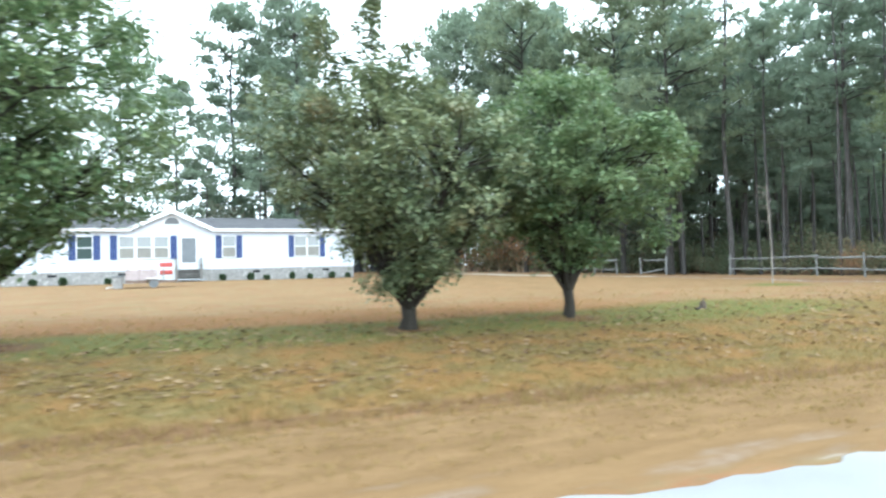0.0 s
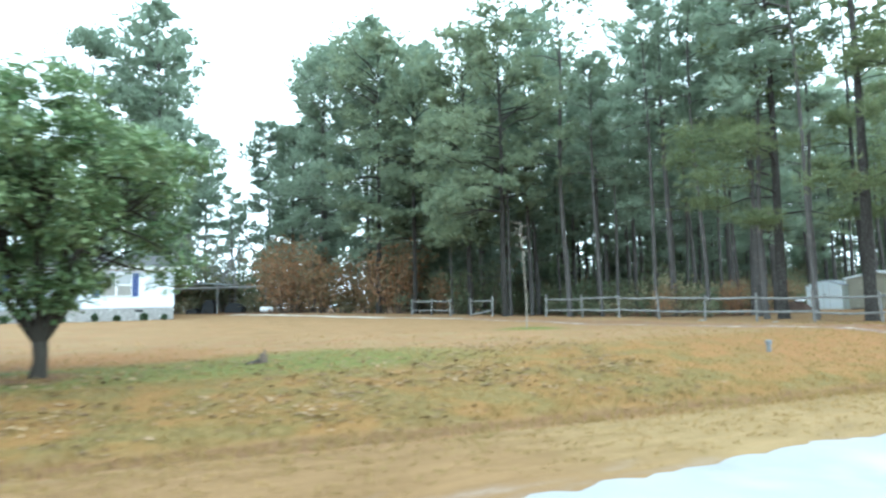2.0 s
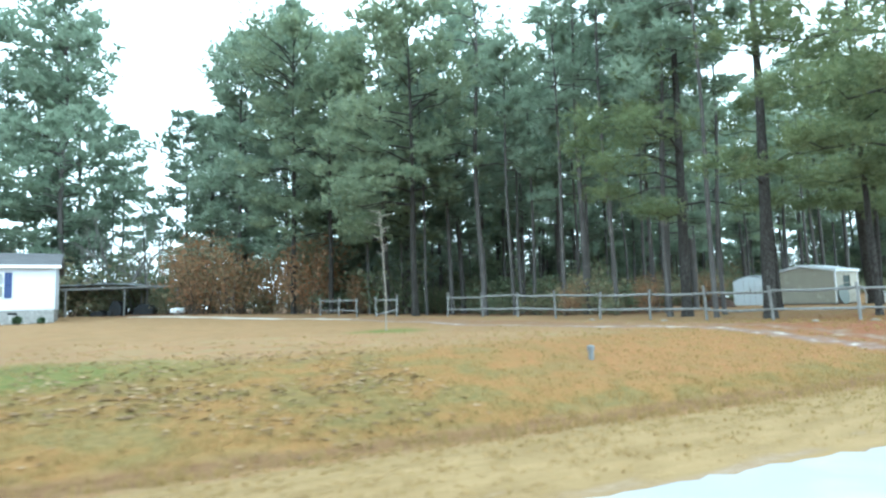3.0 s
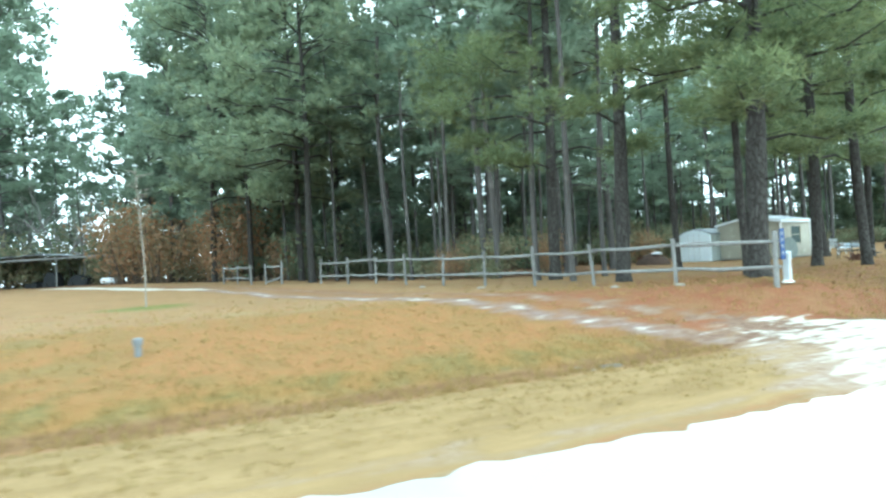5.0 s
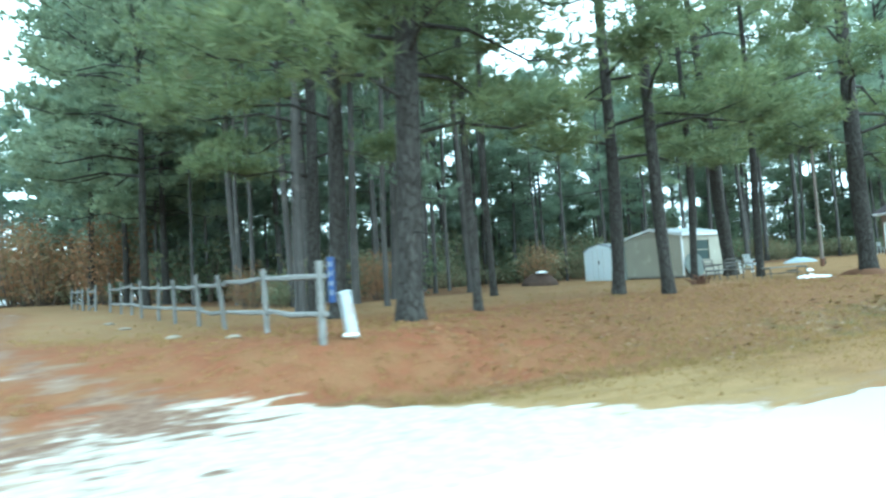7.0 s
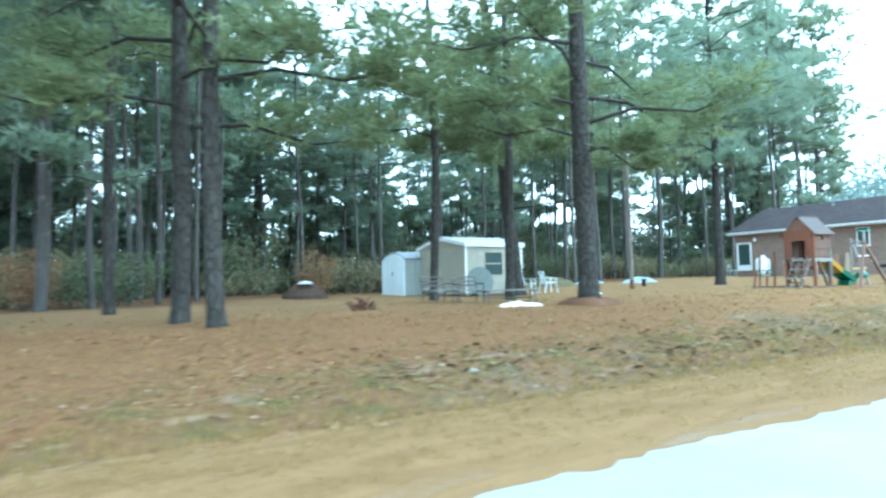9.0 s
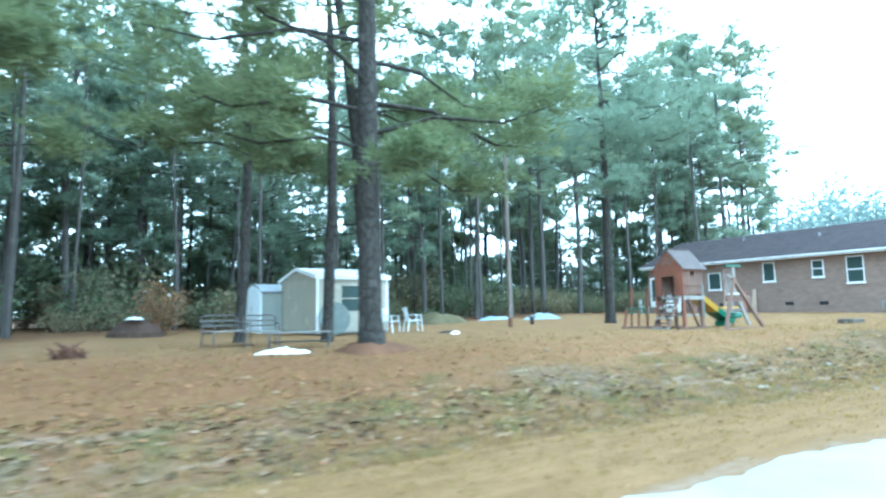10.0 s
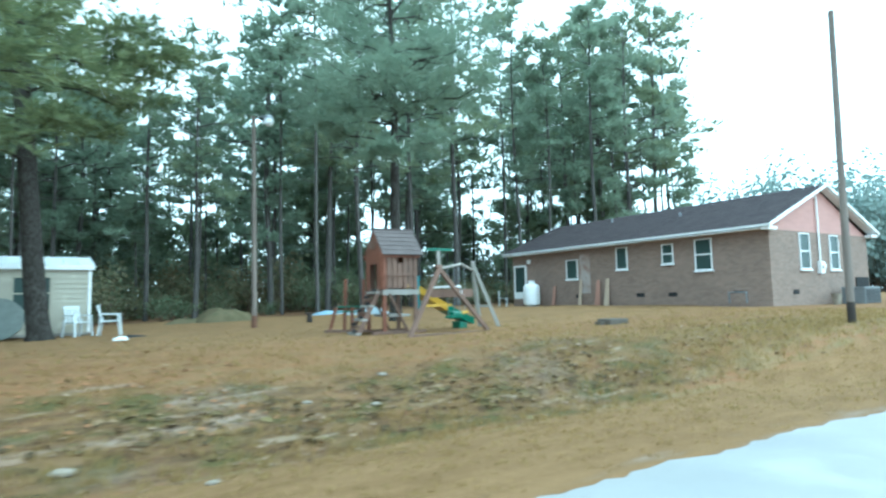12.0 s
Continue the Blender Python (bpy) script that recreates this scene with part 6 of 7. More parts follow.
# ---------------------------------------------------------------- sheds
def beige_shed():
    L, W, E, P = 2.87, 3.93, 2.05, 2.42
    z = gz(57.5, 20.5) - 0.02
    sh = thing("garden_shed", "cream lap-sided shed with white metal roof and dark window", "shed", pose(56.12, 18.92, z))
    w = Geo()
    T = 0.08
    a, b, c, d = 0.96, 1.83, 0.85, 1.78          # the window in the front wall
    for lo, hi in (((0.02, 0.02, 0.12), (a, T, E)), ((b, 0.02, 0.12), (L - 0.02, T, E)), ((a, 0.02, d), (b, T, E)), ((a, 0.02, 0.12), (b, T, c)),
                   ((0.02, T, 0.12), (T, W - 0.02, E)), ((L - T, T, 0.12), (L - 0.02, W - 0.02, E)), ((T, W - T, 0.12), (L - T, W - 0.02, E))):
        w.box(lo, hi)
    w.prism([(0.02, E), (W - 0.02, E), (W / 2, P - 0.04)], 0.01, T, "x")
    w.prism([(0.02, E), (W - 0.02, E), (W / 2, P - 0.04)], L - T, L - 0.01, "x")
    wall = part("wall", w, "beige", sh, "cream lap siding")
    for i in range(13):
        z0, z1 = 0.12 + (E - 0.12) * i / 13, 0.12 + (E - 0.12) * (i + 1) / 13
        for x0, x1 in ((0.06, a - 0.05), (b + 0.05, L - 0.06)) if z1 > c - 0.03 and z0 < d + 0.03 else ((0.06, L - 0.06),):
            part("siding_board", Geo().add([(x0, -0.009, z0), (x1, -0.009, z0), (x1, 0.016, z1), (x0, 0.016, z1), (x0, 0.017, z0), (x1, 0.017, z0)], [(0, 1, 2, 3), (4, 5, 1, 0)]), "beige", wall)
        part("siding_board", Geo().add([(-0.009, 0.06, z0), (-0.009, W - 0.06, z0), (0.016, W - 0.06, z1), (0.016, 0.06, z1), (0.017, 0.06, z0), (0.017, W - 0.06, z0)], [(0, 3, 2, 1), (4, 0, 1, 5)]), "beige", wall)
    part("floor", Geo().box((0, 0.0, 0.04), (L, W, 0.118)), "weathered", sh)
    for x in (0.3, L - 0.3):
        for y in (0.3, W - 0.3):
            part("footing", Geo().box((x - 0.12, y - 0.12, -0.25), (x + 0.12, y + 0.12, 0.038)), "stone_dark", sh)
    for x, y in ((-0.022, -0.022), (L - 0.058, -0.022), (-0.022, W - 0.058)):
        part("corner_board", Geo().box((x, y, 0.12), (x + 0.08, y + 0.08, E - 0.04)), "trim", sh)
    r = Geo()
    r.prism([(-0.12, E - 0.03), (W / 2, P), (W + 0.12, E - 0.03), (W + 0.12, E + 0.1), (W / 2, P + 0.12), (-0.12, E + 0.1)], -0.1, L + 0.1, "x")
    roof = part("roof", r, "tin", sh, "white sheet metal roof")
    for i in range(9):
        x = -0.08 + (L + 0.16) * i / 8
        part("rib", Geo().beam((x, -0.13, E + 0.115), (x, W / 2, P + 0.135), 0.03, 0.025), "tin", roof)
    # Added near-black sheet behind the window stands in for the shed's inner shade.
    part("inside", Geo().box((T, 0.5, 0.13), (L - T, 0.52, E - 0.02)), "dark", sh)
    frame_geo = Geo().box((a - 0.04, -0.012, c - 0.04), (a, 0.03, d + 0.04)).box((b, -0.012, c - 0.04), (b + 0.04, 0.03, d + 0.04))
    frame_geo.box((a, -0.012, c - 0.04), (b, 0.03, c)).box((a, -0.012, d), (b, 0.03, d + 0.04)).box((a, 0.0, (c + d) / 2 - 0.02), (b, 0.03, (c + d) / 2 + 0.02))
    wn = part("window", frame_geo, "beige", sh)
    part("pane", Geo().box((a, 0.034, c), (b, 0.042, d)), "glass_green", wn, "dark dusty glass")
    # round cover leaning on the front wall
    tb = thing("round_panel", "large round grey mesh panel leaning on the shed", "panel", pose(56.75, 18.72, z))
    disc = [(0.62 * math.cos(t) , 0.6 + 0.6 * math.sin(t)) for t in np.linspace(0, 2 * math.pi, 28, endpoint=False)]
    part("panel", Geo().prism(disc, -0.03, 0.03, "y"), "mesh_grey", tb, bevel=0.01).matrix_local = pose(0, 0, 0, -8, 0, 0)


def small_shed():
    """Arched front on local -y; turned so that the front looks back along the road."""
    W = 2.35
    z = gz(55.6, 24.0)
    sh = thing("resin_shed", "small pale blue-white resin shed with low arched front", "shed", pose(55.25, 25.05, z, 0, 0, -90))
    out = [(0.0, -0.1), (W, -0.1), (W, 1.6), (W * 0.8, 1.82), (W * 0.5, 1.95), (W * 0.2, 1.82), (0.0, 1.6)]
    part("front", Geo().prism(out, -0.04, 0.05, "y"), "shed_blue", sh, "pale blue-white front", bevel=0.02)
    part("body", Geo().prism([(min(max(x, 0.02), W - 0.02), zz - 0.01) for x, zz in out], 0.053, 1.9, "y"), "shed_grey", sh, "greenish grey side walls")
    top = out[2:]
    roof = [(x + (0.06 if i == 0 else -0.06 if i == 4 else 0), zz + 0.01) for i, (x, zz) in enumerate(top)]
    roof = roof + [(x, zz + 0.07) for x, zz in roof[::-1]]
    part("roof", Geo().prism(roof, -0.02, 1.95, "y"), "metal_grey", sh, "grey ridged roof")
    for x in (W * 0.5, W * 0.33, W * 0.67):
        part("seam", Geo().box((x - 0.015, -0.056, 0.05), (x + 0.015, -0.041, 1.7)), "plastic_white", sh)
    part("handle", Geo().box((W * 0.5 + 0.06, -0.08, 0.9), (W * 0.5 + 0.1, -0.057, 1.1)), "dark", sh)
    for y in (0.6, 1.2):
        part("batten", Geo().box((W - 0.019, y - 0.03, 0.0), (W + 0.012, y + 0.03, 1.55)), "shed_grey", sh)


beige_shed()
small_shed()


# ---------------------------------------------------------------- rail fence along the drive
def rail_fence():
    rg = random.Random(9)
    posts = [(35.6, 6.7), (35.2, 8.79), (34.76, 10.96), (34.39, 12.97), (33.93, 14.89), (33.54, 16.9), (33.08, 18.85), (32.71, 20.85), (32.3, 22.9), (31.8, 25.1)]
    fence = thing("rail_fence", "weathered grey split-rail fence with two rails, slightly leaning posts", "fence", pose(35.6, 6.7, 0))
    runs = [(fence, posts)]
    for pts in ([(30.95, 28.9), (30.55, 30.6)], [(30.14, 32.35), (29.7, 34.1), (29.22, 35.99)]):
        f = thing("rail_fence", "short run of weathered split-rail fence", "fence", pose(*pts[0], 0))
        runs.append((f, pts))
    for f, pts in runs:
        o = f.matrix_world.translation
        tops = []
        for i, (x, y) in enumerate(pts):
            z = gz(x, y)
            top = 1.1 + rg.uniform(-0.05, 0.06)
            lean = (rg.uniform(-0.05, 0.05), rg.uniform(-0.05, 0.05)) if (x, y) != posts[2] else (-0.12, 0.02)
            r = 0.047 if i else 0.054
            p = Vector((x - o.x, y - o.y, z))
            part("post", Geo().tube([p + Vector((0, 0, -0.3)), p + Vector((lean[0] * 0.5, lean[1] * 0.5, top * 0.5)), p + Vector((lean[0], lean[1], top))], [r, r * 0.96, r * 0.9], 7, wob=0.1, rng=rg), "fence", f)
            tops.append(p)
        for i in range(len(pts) - 1):
            a, b = tops[i], tops[i + 1]
            for k, h in enumerate((0.92, 0.37)):
                h0, h1 = h + rg.uniform(-0.035, 0.035), h + rg.uniform(-0.035, 0.035)
                if len(pts) == 2 and k == 1:
                    h1 -= 0.25
                d = (b - a).normalized() * 0.09
                mid = a.lerp(b, 0.5) + Vector((rg.uniform(-0.03, 0.03), 0, (h0 + h1) / 2 - rg.uniform(0.0, 0.05)))
                part("rail", Geo().tube([a - d + Vector((0.03, 0, h0)), mid, b + d + Vector((0.03, 0, h1))], [0.038, 0.045, 0.034], 6, wob=0.14, rng=rg), "fence", f)
    # blue number board on the end post, its figures as bars
    sg = thing("number_board", "narrow blue board with white marks on the end post", "sign", pose(35.7, 6.64, gz(35.6, 6.7), 0, 0, -40))
    part("board", Geo().box((0.0, -0.012, 0.52), (0.09, 0.012, 1.14)), "sign_blue", sg, bevel=0.004)
    for z in (0.62, 0.75, 0.88, 1.01):
        part("mark", Geo().box((0.028, -0.0155, z), (0.06, -0.0125, z + 0.07)), "metal_grey", sg)
    tb = thing("white_box_post", "white plastic sleeve leaning beside the fence post", "post", pose(36.02, 6.72, gz(36, 6.7), 6, -12, 10))
    part("sleeve", Geo().box((-0.075, -0.06, -0.05), (0.075, 0.06, 0.62)), "skirt_white", tb, bevel=0.015)
    part("stain", Geo().box((0.01, -0.064, 0.3), (0.035, -0.0605, 0.48)), "board_red", tb, "faded reddish streak")
    part("cap", Geo().box((-0.08, -0.065, 0.622), (0.08, 0.065, 0.64)), "skirt_white", tb)


def stone(x, y, r, seed, material="stone", flat=0.45, label="pale flat stone in the grass", group="stones by the fence"):
    rg = random.Random(seed)
    bm = bmesh.new()
    bmesh.ops.create_icosphere(bm, subdivisions=2, radius=1)
    for v in bm.verts:
        k = 1 + 0.22 * noise.noise(v.co * 1.4 + Vector((seed, 0, 0)))
        v.co = Vector((v.co.x * r * k * 1.3, v.co.y * r * k, v.co.z * r * k * flat))
    me = bpy.data.meshes.new("stone")
    bm.to_mesh(me)
    bm.free()
    me.materials.append(M[material])
    ob = new("stone", me)
    ob.matrix_world = pose(x, y, gz(x, y) + r * flat * 0.35, 0, 0, rg.uniform(0, 180))
    tagged(ob, label, "stone", group)


rail_fence()
for i, (x, y, r) in enumerate(((34.6, 8.2, 0.09), (33.8, 9.3, 0.1), (32.9, 13.5, 0.1), (32.4, 16.2, 0.11))):
    stone(x, y, r, i)
stone(35.98, 6.7, 0.1, 0, "sand", 0.4, "white flat stone at the foot of a fence post", "stones by the fence")
for i, (x, y, r) in enumerate(((57.76, 4.06, 0.085), (58.7, 2.86, 0.045), (58.99, 1.75, 0.05), (61.02, 4.46, 0.05), (61.69, 5.5, 0.06), (56.41, 7.59, 0.05), (60.3, 4.9, 0.05), (47.4, 5.4, 0.06))):
    stone(x, y, r, 20 + i, "stone", 0.5, "pale rounded stone lying on the littered bank", "stones on the bank")


def lawn_things():
    st = thing("tree_stump", "low brown tree stump in the lawn", "stump", pose(14.56, 11.14, gz(14.56, 11.14)))
    part("stump", Geo().tube([(0, 0, -0.1), (0, 0, 0.02), (0.02, 0, 0.15)], [0.11, 0.08, 0.065], 10, wob=0.15, rng=random.Random(2)), "bark_grey", st)
    part("splinter", Geo().tube([(0.03, 0, 0.12), (0.05, 0.01, 0.22)], [0.036, 0.015], 6), "bark_grey", st)
    part("root", Geo().tube([(0.05, 0, 0.04), (-0.28, -0.1, 0.0)], [0.05, 0.02], 6), "bark_plates", st)
    pp = thing("well_pipe", "short dark grey pipe standing in the lawn", "pipe", pose(24.26, 8.3, gz(24.26, 8.3)))
    part("pipe", Geo().tube([(0, 0, -0.1), (0, 0, 0.18)], [0.045, 0.045], 12), "ac_grey", pp)
    part("cap", Geo().lathe([(0.06, 0.15), (0.065, 0.18), (0.065, 0.23), (0.04, 0.245)], 12), "ac_grey", pp)
    sn = thing("dead_sapling", "thin bleached dead sapling standing in the lawn", "tree", pose(24.6, 17.1, gz(24.6, 17.1)))
    part("stem", Geo().tube([(0, 0, -0.1), (0.02, 0, 1.0), (-0.04, 0, 2.2), (-0.12, 0.02, 3.7)], [0.022, 0.02, 0.017, 0.009], 7), "dead", sn)
    rg = random.Random(8)
    for i in range(14):
        z = 2.3 + 1.4 * i / 14
        a = rg.uniform(0, 6.28)
        ln = rg.uniform(0.2, 0.55)
        part("twig", Geo().tube([(-0.05 - 0.03 * (z - 2.2), 0, z), (-0.05 + math.cos(a) * ln, math.sin(a) * ln, z + 0.3 * ln)], [0.014, 0.005], 4), "dead", sn)
    cv = thing("culvert_pipe", "dark mouth of a culvert pipe in the ditch", "pipe", pose(29.4, 5.2, gz(29.4, 5.2) - 0.06, 0, 0, -15))
    ring = Geo()
    n = 16
    for x, r in ((0.25, 0.11), (-0.03, 0.11), (-0.03, 0.085), (0.25, 0.085)):
        for k in range(n):
            ring.v.append((x, r * math.cos(2 * math.pi * k / n), r * math.sin(2 * math.pi * k / n)))
    for j in range(3):
        for k in range(n):
            a, b = j * n + k, j * n + (k + 1) % n
            ring.f.append((a, a + n, b + n, b))
    part("pipe", ring, "stone_dark", cv)
    # Added near-black disc gives the dark of the open pipe.
    part("mouth_shade", Geo().tube([(0.1, 0, 0), (0.12, 0, 0)], [0.084, 0.084], 14), "dark", cv)
    for i, (dx, dy, r) in enumerate(((-0.1, 0.18, 0.04), (-0.12, -0.16, 0.035))):
        stone(29.3 + dx, 5.25 + dy, r, 40 + i, "stone", 0.6, "rough stone by the culvert mouth", "stones by the culvert")


lawn_things()


# ---------------------------------------------------------------- carport and yard of the white home
def carport():
    z = gz(19, 55)
    cp = thing("carport", "open carport of thin pale posts with sagging patched roof", "carport", pose(0, 0, z))
    a, b = Vector((23.07, 52.56, 0)), Vector((13.6, 57.2, 0))
    u = (b - a).normalized()
    w = Vector((-u.y, u.x, 0)) * -3.2
    for s in (0, 4.1, 8.6, 10.2):
        for q in (Vector(), w):
            p = a + u * s + q
            part("post", Geo().tube([p + Vector((0, 0, -0.3)), p + Vector((0.03, 0, 2.25))], [0.06, 0.055], 7), "fence", cp)
    for q in (Vector(), w):
        part("beam", Geo().beam(a + q + Vector((0, 0, 2.28)), b + q + Vector((0, 0, 2.2)), 0.09, 0.12), "fence", cp)
    for s in (1.8, 3.0, 4.2, 5.4, 6.6, 7.8, 9.0):
        p = a + u * s
        part("rafter", Geo().beam(p + Vector((0, 0, 2.36)), p + w + Vector((0, 0, 2.62 - 0.03 * s)), 0.05, 0.1), "weathered", cp)
    rg = random.Random(3)
    rows = []
    for i in range(13):
        s = 3.2 + 7.4 * i / 12
        p = a + u * s
        rows.append([tuple(p + w * t + Vector((0, 0, 2.42 + 0.3 * math.sin(math.pi * min(1, max(0, (s - 3.2) / 4)) * 0.8) * (0.6 + 0.4 * t) + rg.uniform(-0.04, 0.04)))) for t in (-0.08, 0.25, 0.6, 1.05)])
    g = Geo()
    for r in rows:
        g.v.extend(r)
        g.v.extend((x, y, zz + 0.03) for x, y, zz in r)
    for i in range(12):
        for k in range(3):
            q = i * 8 + k
            g.f.append((q, q + 1, q + 9, q + 8))
            g.f.append((q + 12, q + 13, q + 5, q + 4))
        q = i * 8
        g.f.append((q, q + 8, q + 12, q + 4))
    part("roof", g, "metal_grey", cp, "sagging grey patched roof")
    t = thing("fuel_tank", "white tank lying on its side by the carport", "tank", pose(23.0, 51.6, gz(23, 51.6), 0, 0, -25))
    part("body", Geo().tube([(-0.56, 0, 0.3), (-0.46, 0, 0.3), (0.46, 0, 0.3), (0.56, 0, 0.3)], [0.14, 0.24, 0.24, 0.14], 14), "tank", t, smooth=True)
    for x in (-0.33, 0.33):
        part("saddle", Geo().box((x - 0.06, -0.22, -0.1), (x + 0.06, 0.22, 0.14)), "stone_dark", t)
    for i, (s, ww, h) in enumerate(((3.0, 1.7, 0.9), (5.2, 1.1, 1.25), (6.6, 0.9, 0.5))):
        p = a + u * s + w * 0.45
        c = thing("covered_mower", "dark covered machine under the carport", "machine", pose(p.x, p.y, z, 0, 0, 150), "machines under the carport")
        part("cover", Geo().prism([(-ww / 2, -0.1), (ww / 2, -0.1), (ww / 2 * 0.9, h * 0.6), (ww * 0.2, h), (-ww * 0.25, h * 0.95), (-ww / 2 * 0.95, h * 0.55)], -0.5, 0.5, "y"), "dark", c, bevel=0.08)
        for x in (-ww * 0.33, ww * 0.33):
            part("wheel", Geo().tube([(x, 0.5, 0.2), (x, 0.62, 0.2)], [0.2, 0.2], 12), "dark", c)


def yard_cart():
    x, y = 2.75, 34.0
    c = thing("utility_trailer", "low trailer with faded pink-grey mesh sides on the lawn", "trailer", pose(x, y, gz(x, y), 0, 0, 2))
    part("bed", Geo().box((-1.0, -0.55, 0.26), (1.25, 0.55, 0.34)), "wood_brown", c)
    for sy in (-0.55, 0.55):
        for k in range(5):
            xx = -0.95 + 2.1 * k / 4
            part("stake", Geo().box((xx - 0.025, sy - 0.025, 0.341), (xx + 0.025, sy + 0.025, 0.92)), "fence", c)
        for k in range(7):
            zz = 0.4 + 0.072 * k
            part("slat", Geo().box((-1.0, sy - 0.038, zz), (0.35, sy - 0.027, zz + 0.045)), "mesh_pink", c)
        part("wheel", Geo().tube([(0.2, sy * 1.05 - 0.07, 0.2), (0.2, sy * 1.05 + 0.07, 0.2)], [0.21, 0.21], 14), "ac_grey", c)
        part("fender", Geo().box((-0.12, sy * 1.05 - 0.1, 0.43), (0.52, sy * 1.05 + 0.1, 0.46)), "trim", c)
    part("tongue", Geo().tube([(1.25, 0.25, 0.32), (2.6, 0, 0.3)], [0.04, 0.035], 6).tube([(1.25, -0.25, 0.32), (2.6, 0, 0.3)], [0.04, 0.035], 6), "metal_grey", c)
    b = thing("white_bin", "small grey-white plastic bin with dark lid at the trailer's end", "bin", pose(x - 1.35, y - 0.1, gz(x - 1.4, y)) @ Matrix.Diagonal((0.8, 0.8, 0.85, 1)))
    part("body", Geo().prism([(-0.24, -0.05), (0.24, -0.05), (0.28, 0.62), (-0.28, 0.62)], -0.25, 0.25, "y"), "skirt", b, bevel=0.02)
    part("lid", Geo().box((-0.31, -0.28, 0.625), (0.31, 0.28, 0.72)), "ac_grey", b, bevel=0.02)
    part("handle", Geo().tube([(-0.3, 0, 0.1), (-0.62, -0.1, 0.02)], [0.03, 0.03], 6), "plastic_white", b)
    ch = thing("red_chair", "white-framed lawn seat with faded red cushions on the trailer", "chair", pose(x + 0.75, y, gz(x, y) + 0.34, 0, 0, 2) @ Matrix.Diagonal((0.8, 0.8, 0.9, 1)))
    part("seat", Geo().box((-0.36, -0.3, 0.3), (0.36, 0.3, 0.42)), "red", ch, bevel=0.03)
    part("backrest", Geo().box((-0.36, 0.26, 0.72), (0.36, 0.36, 0.98)), "red", ch, bevel=0.03)
    part("cushion", Geo().box((-0.36, -0.36, 0.34), (0.36, -0.303, 0.54)), "red", ch, bevel=0.02)
    for sx in (-0.43, 0.43):
        part("side_panel", Geo().box((sx - 0.06, -0.38, 0.0), (sx + 0.06, 0.36, 0.9)), "plastic_white", ch, bevel=0.02)
    part("front_panel", Geo().box((-0.368, -0.34, 0.0), (0.368, -0.3, 0.298)), "plastic_white", ch)


carport()
yard_cart()


# ---------------------------------------------------------------- things round the sheds
def plastic_chair():
    c = thing("plastic_chair", "white moulded plastic garden chair", "chair", pose(59.45, 17.75, gz(59.4, 17.8), 0, 0, -12), "white chairs by the shed")
    part("seat", Geo().prism([(-0.24, 0.38), (0.24, 0.4), (0.24, 0.44), (-0.24, 0.42)], -0.23, 0.23, "y"), "plastic_white", c, bevel=0.01)
    for k in range(5):
        yy = -0.19 + 0.095 * k
        part("slat", Geo().beam((-0.235, yy, 0.42), (-0.34, yy, 0.84), 0.055, 0.02, (1, 0, 0)), "plastic_white", c)
    part("backrest", Geo().beam((-0.34, -0.24, 0.85), (-0.34, 0.24, 0.85), 0.04, 0.08), "plastic_white", c, bevel=0.01)
    for y in (-0.25, 0.25):
        part("armrest", Geo().beam((-0.28, y, 0.62), (0.24, y, 0.61), 0.06, 0.03), "plastic_white", c)
        part("leg", Geo().beam((0.2, y, 0.61), (0.27, y * 1.05, -0.03), 0.05, 0.035), "plastic_white", c)
        part("leg", Geo().beam((-0.24, y, 0.5), (-0.32, y * 1.05, -0.03), 0.05, 0.035), "plastic_white", c)
    copy_thing(c, pose(58.65, 18.1, gz(58.6, 18.1), 0, 0, -60))


def bench(x, y, turn, w, back, label):
    """Thin tube frame, plank seat and, with a back, an open tube hoop with two slats."""
    b = thing("garden_bench", label, "bench", pose(x, y, gz(x, y), 0, 0, turn), "weathered benches by the pines")
    h = 0.34
    for k in range(3):
        part("slat", Geo().box((-w / 2, -0.24 + 0.155 * k, h), (w / 2, -0.1 + 0.155 * k, h + 0.028)), "bench_top", b)
    for sx in (-w / 2 + 0.05, w / 2 - 0.05):
        part("leg", Geo().tube([(sx, -0.25, -0.05), (sx, -0.2, h - 0.012)], [0.018, 0.018], 6), "bench", b)
        part("leg", Geo().tube([(sx, 0.27, -0.05), (sx, 0.2, h - 0.012)], [0.018, 0.018], 6), "bench", b)
        part("seat_rail", Geo().tube([(sx, -0.24, h - 0.02), (sx, 0.24, h - 0.02)], [0.018, 0.018], 6), "bench", b)
        if back:
            part("armrest", Geo().tube([(sx, -0.22, h), (sx, -0.24, 0.52), (sx, 0.0, 0.54), (sx, 0.27, 0.53)], [0.018] * 4, 6), "bench", b)
    if back:
        e = w / 2 - 0.05
        part("back_frame", Geo().tube([(-e, 0.23, h), (-e, 0.3, 0.68), (-e + 0.08, 0.31, 0.73), (e - 0.08, 0.31, 0.73), (e, 0.3, 0.68), (e, 0.23, h)], [0.02] * 6, 6), "bench", b)
        for z in (0.46, 0.58):
            part("back_slat", Geo().box((-e + 0.02, 0.262, z), (e - 0.02, 0.28, z + 0.045)), "bench", b)
    else:
        part("brace", Geo().tube([(-w / 2 + 0.05, 0, 0.15), (w / 2 - 0.05, 0, 0.15)], [0.018, 0.018], 6), "bench", b)


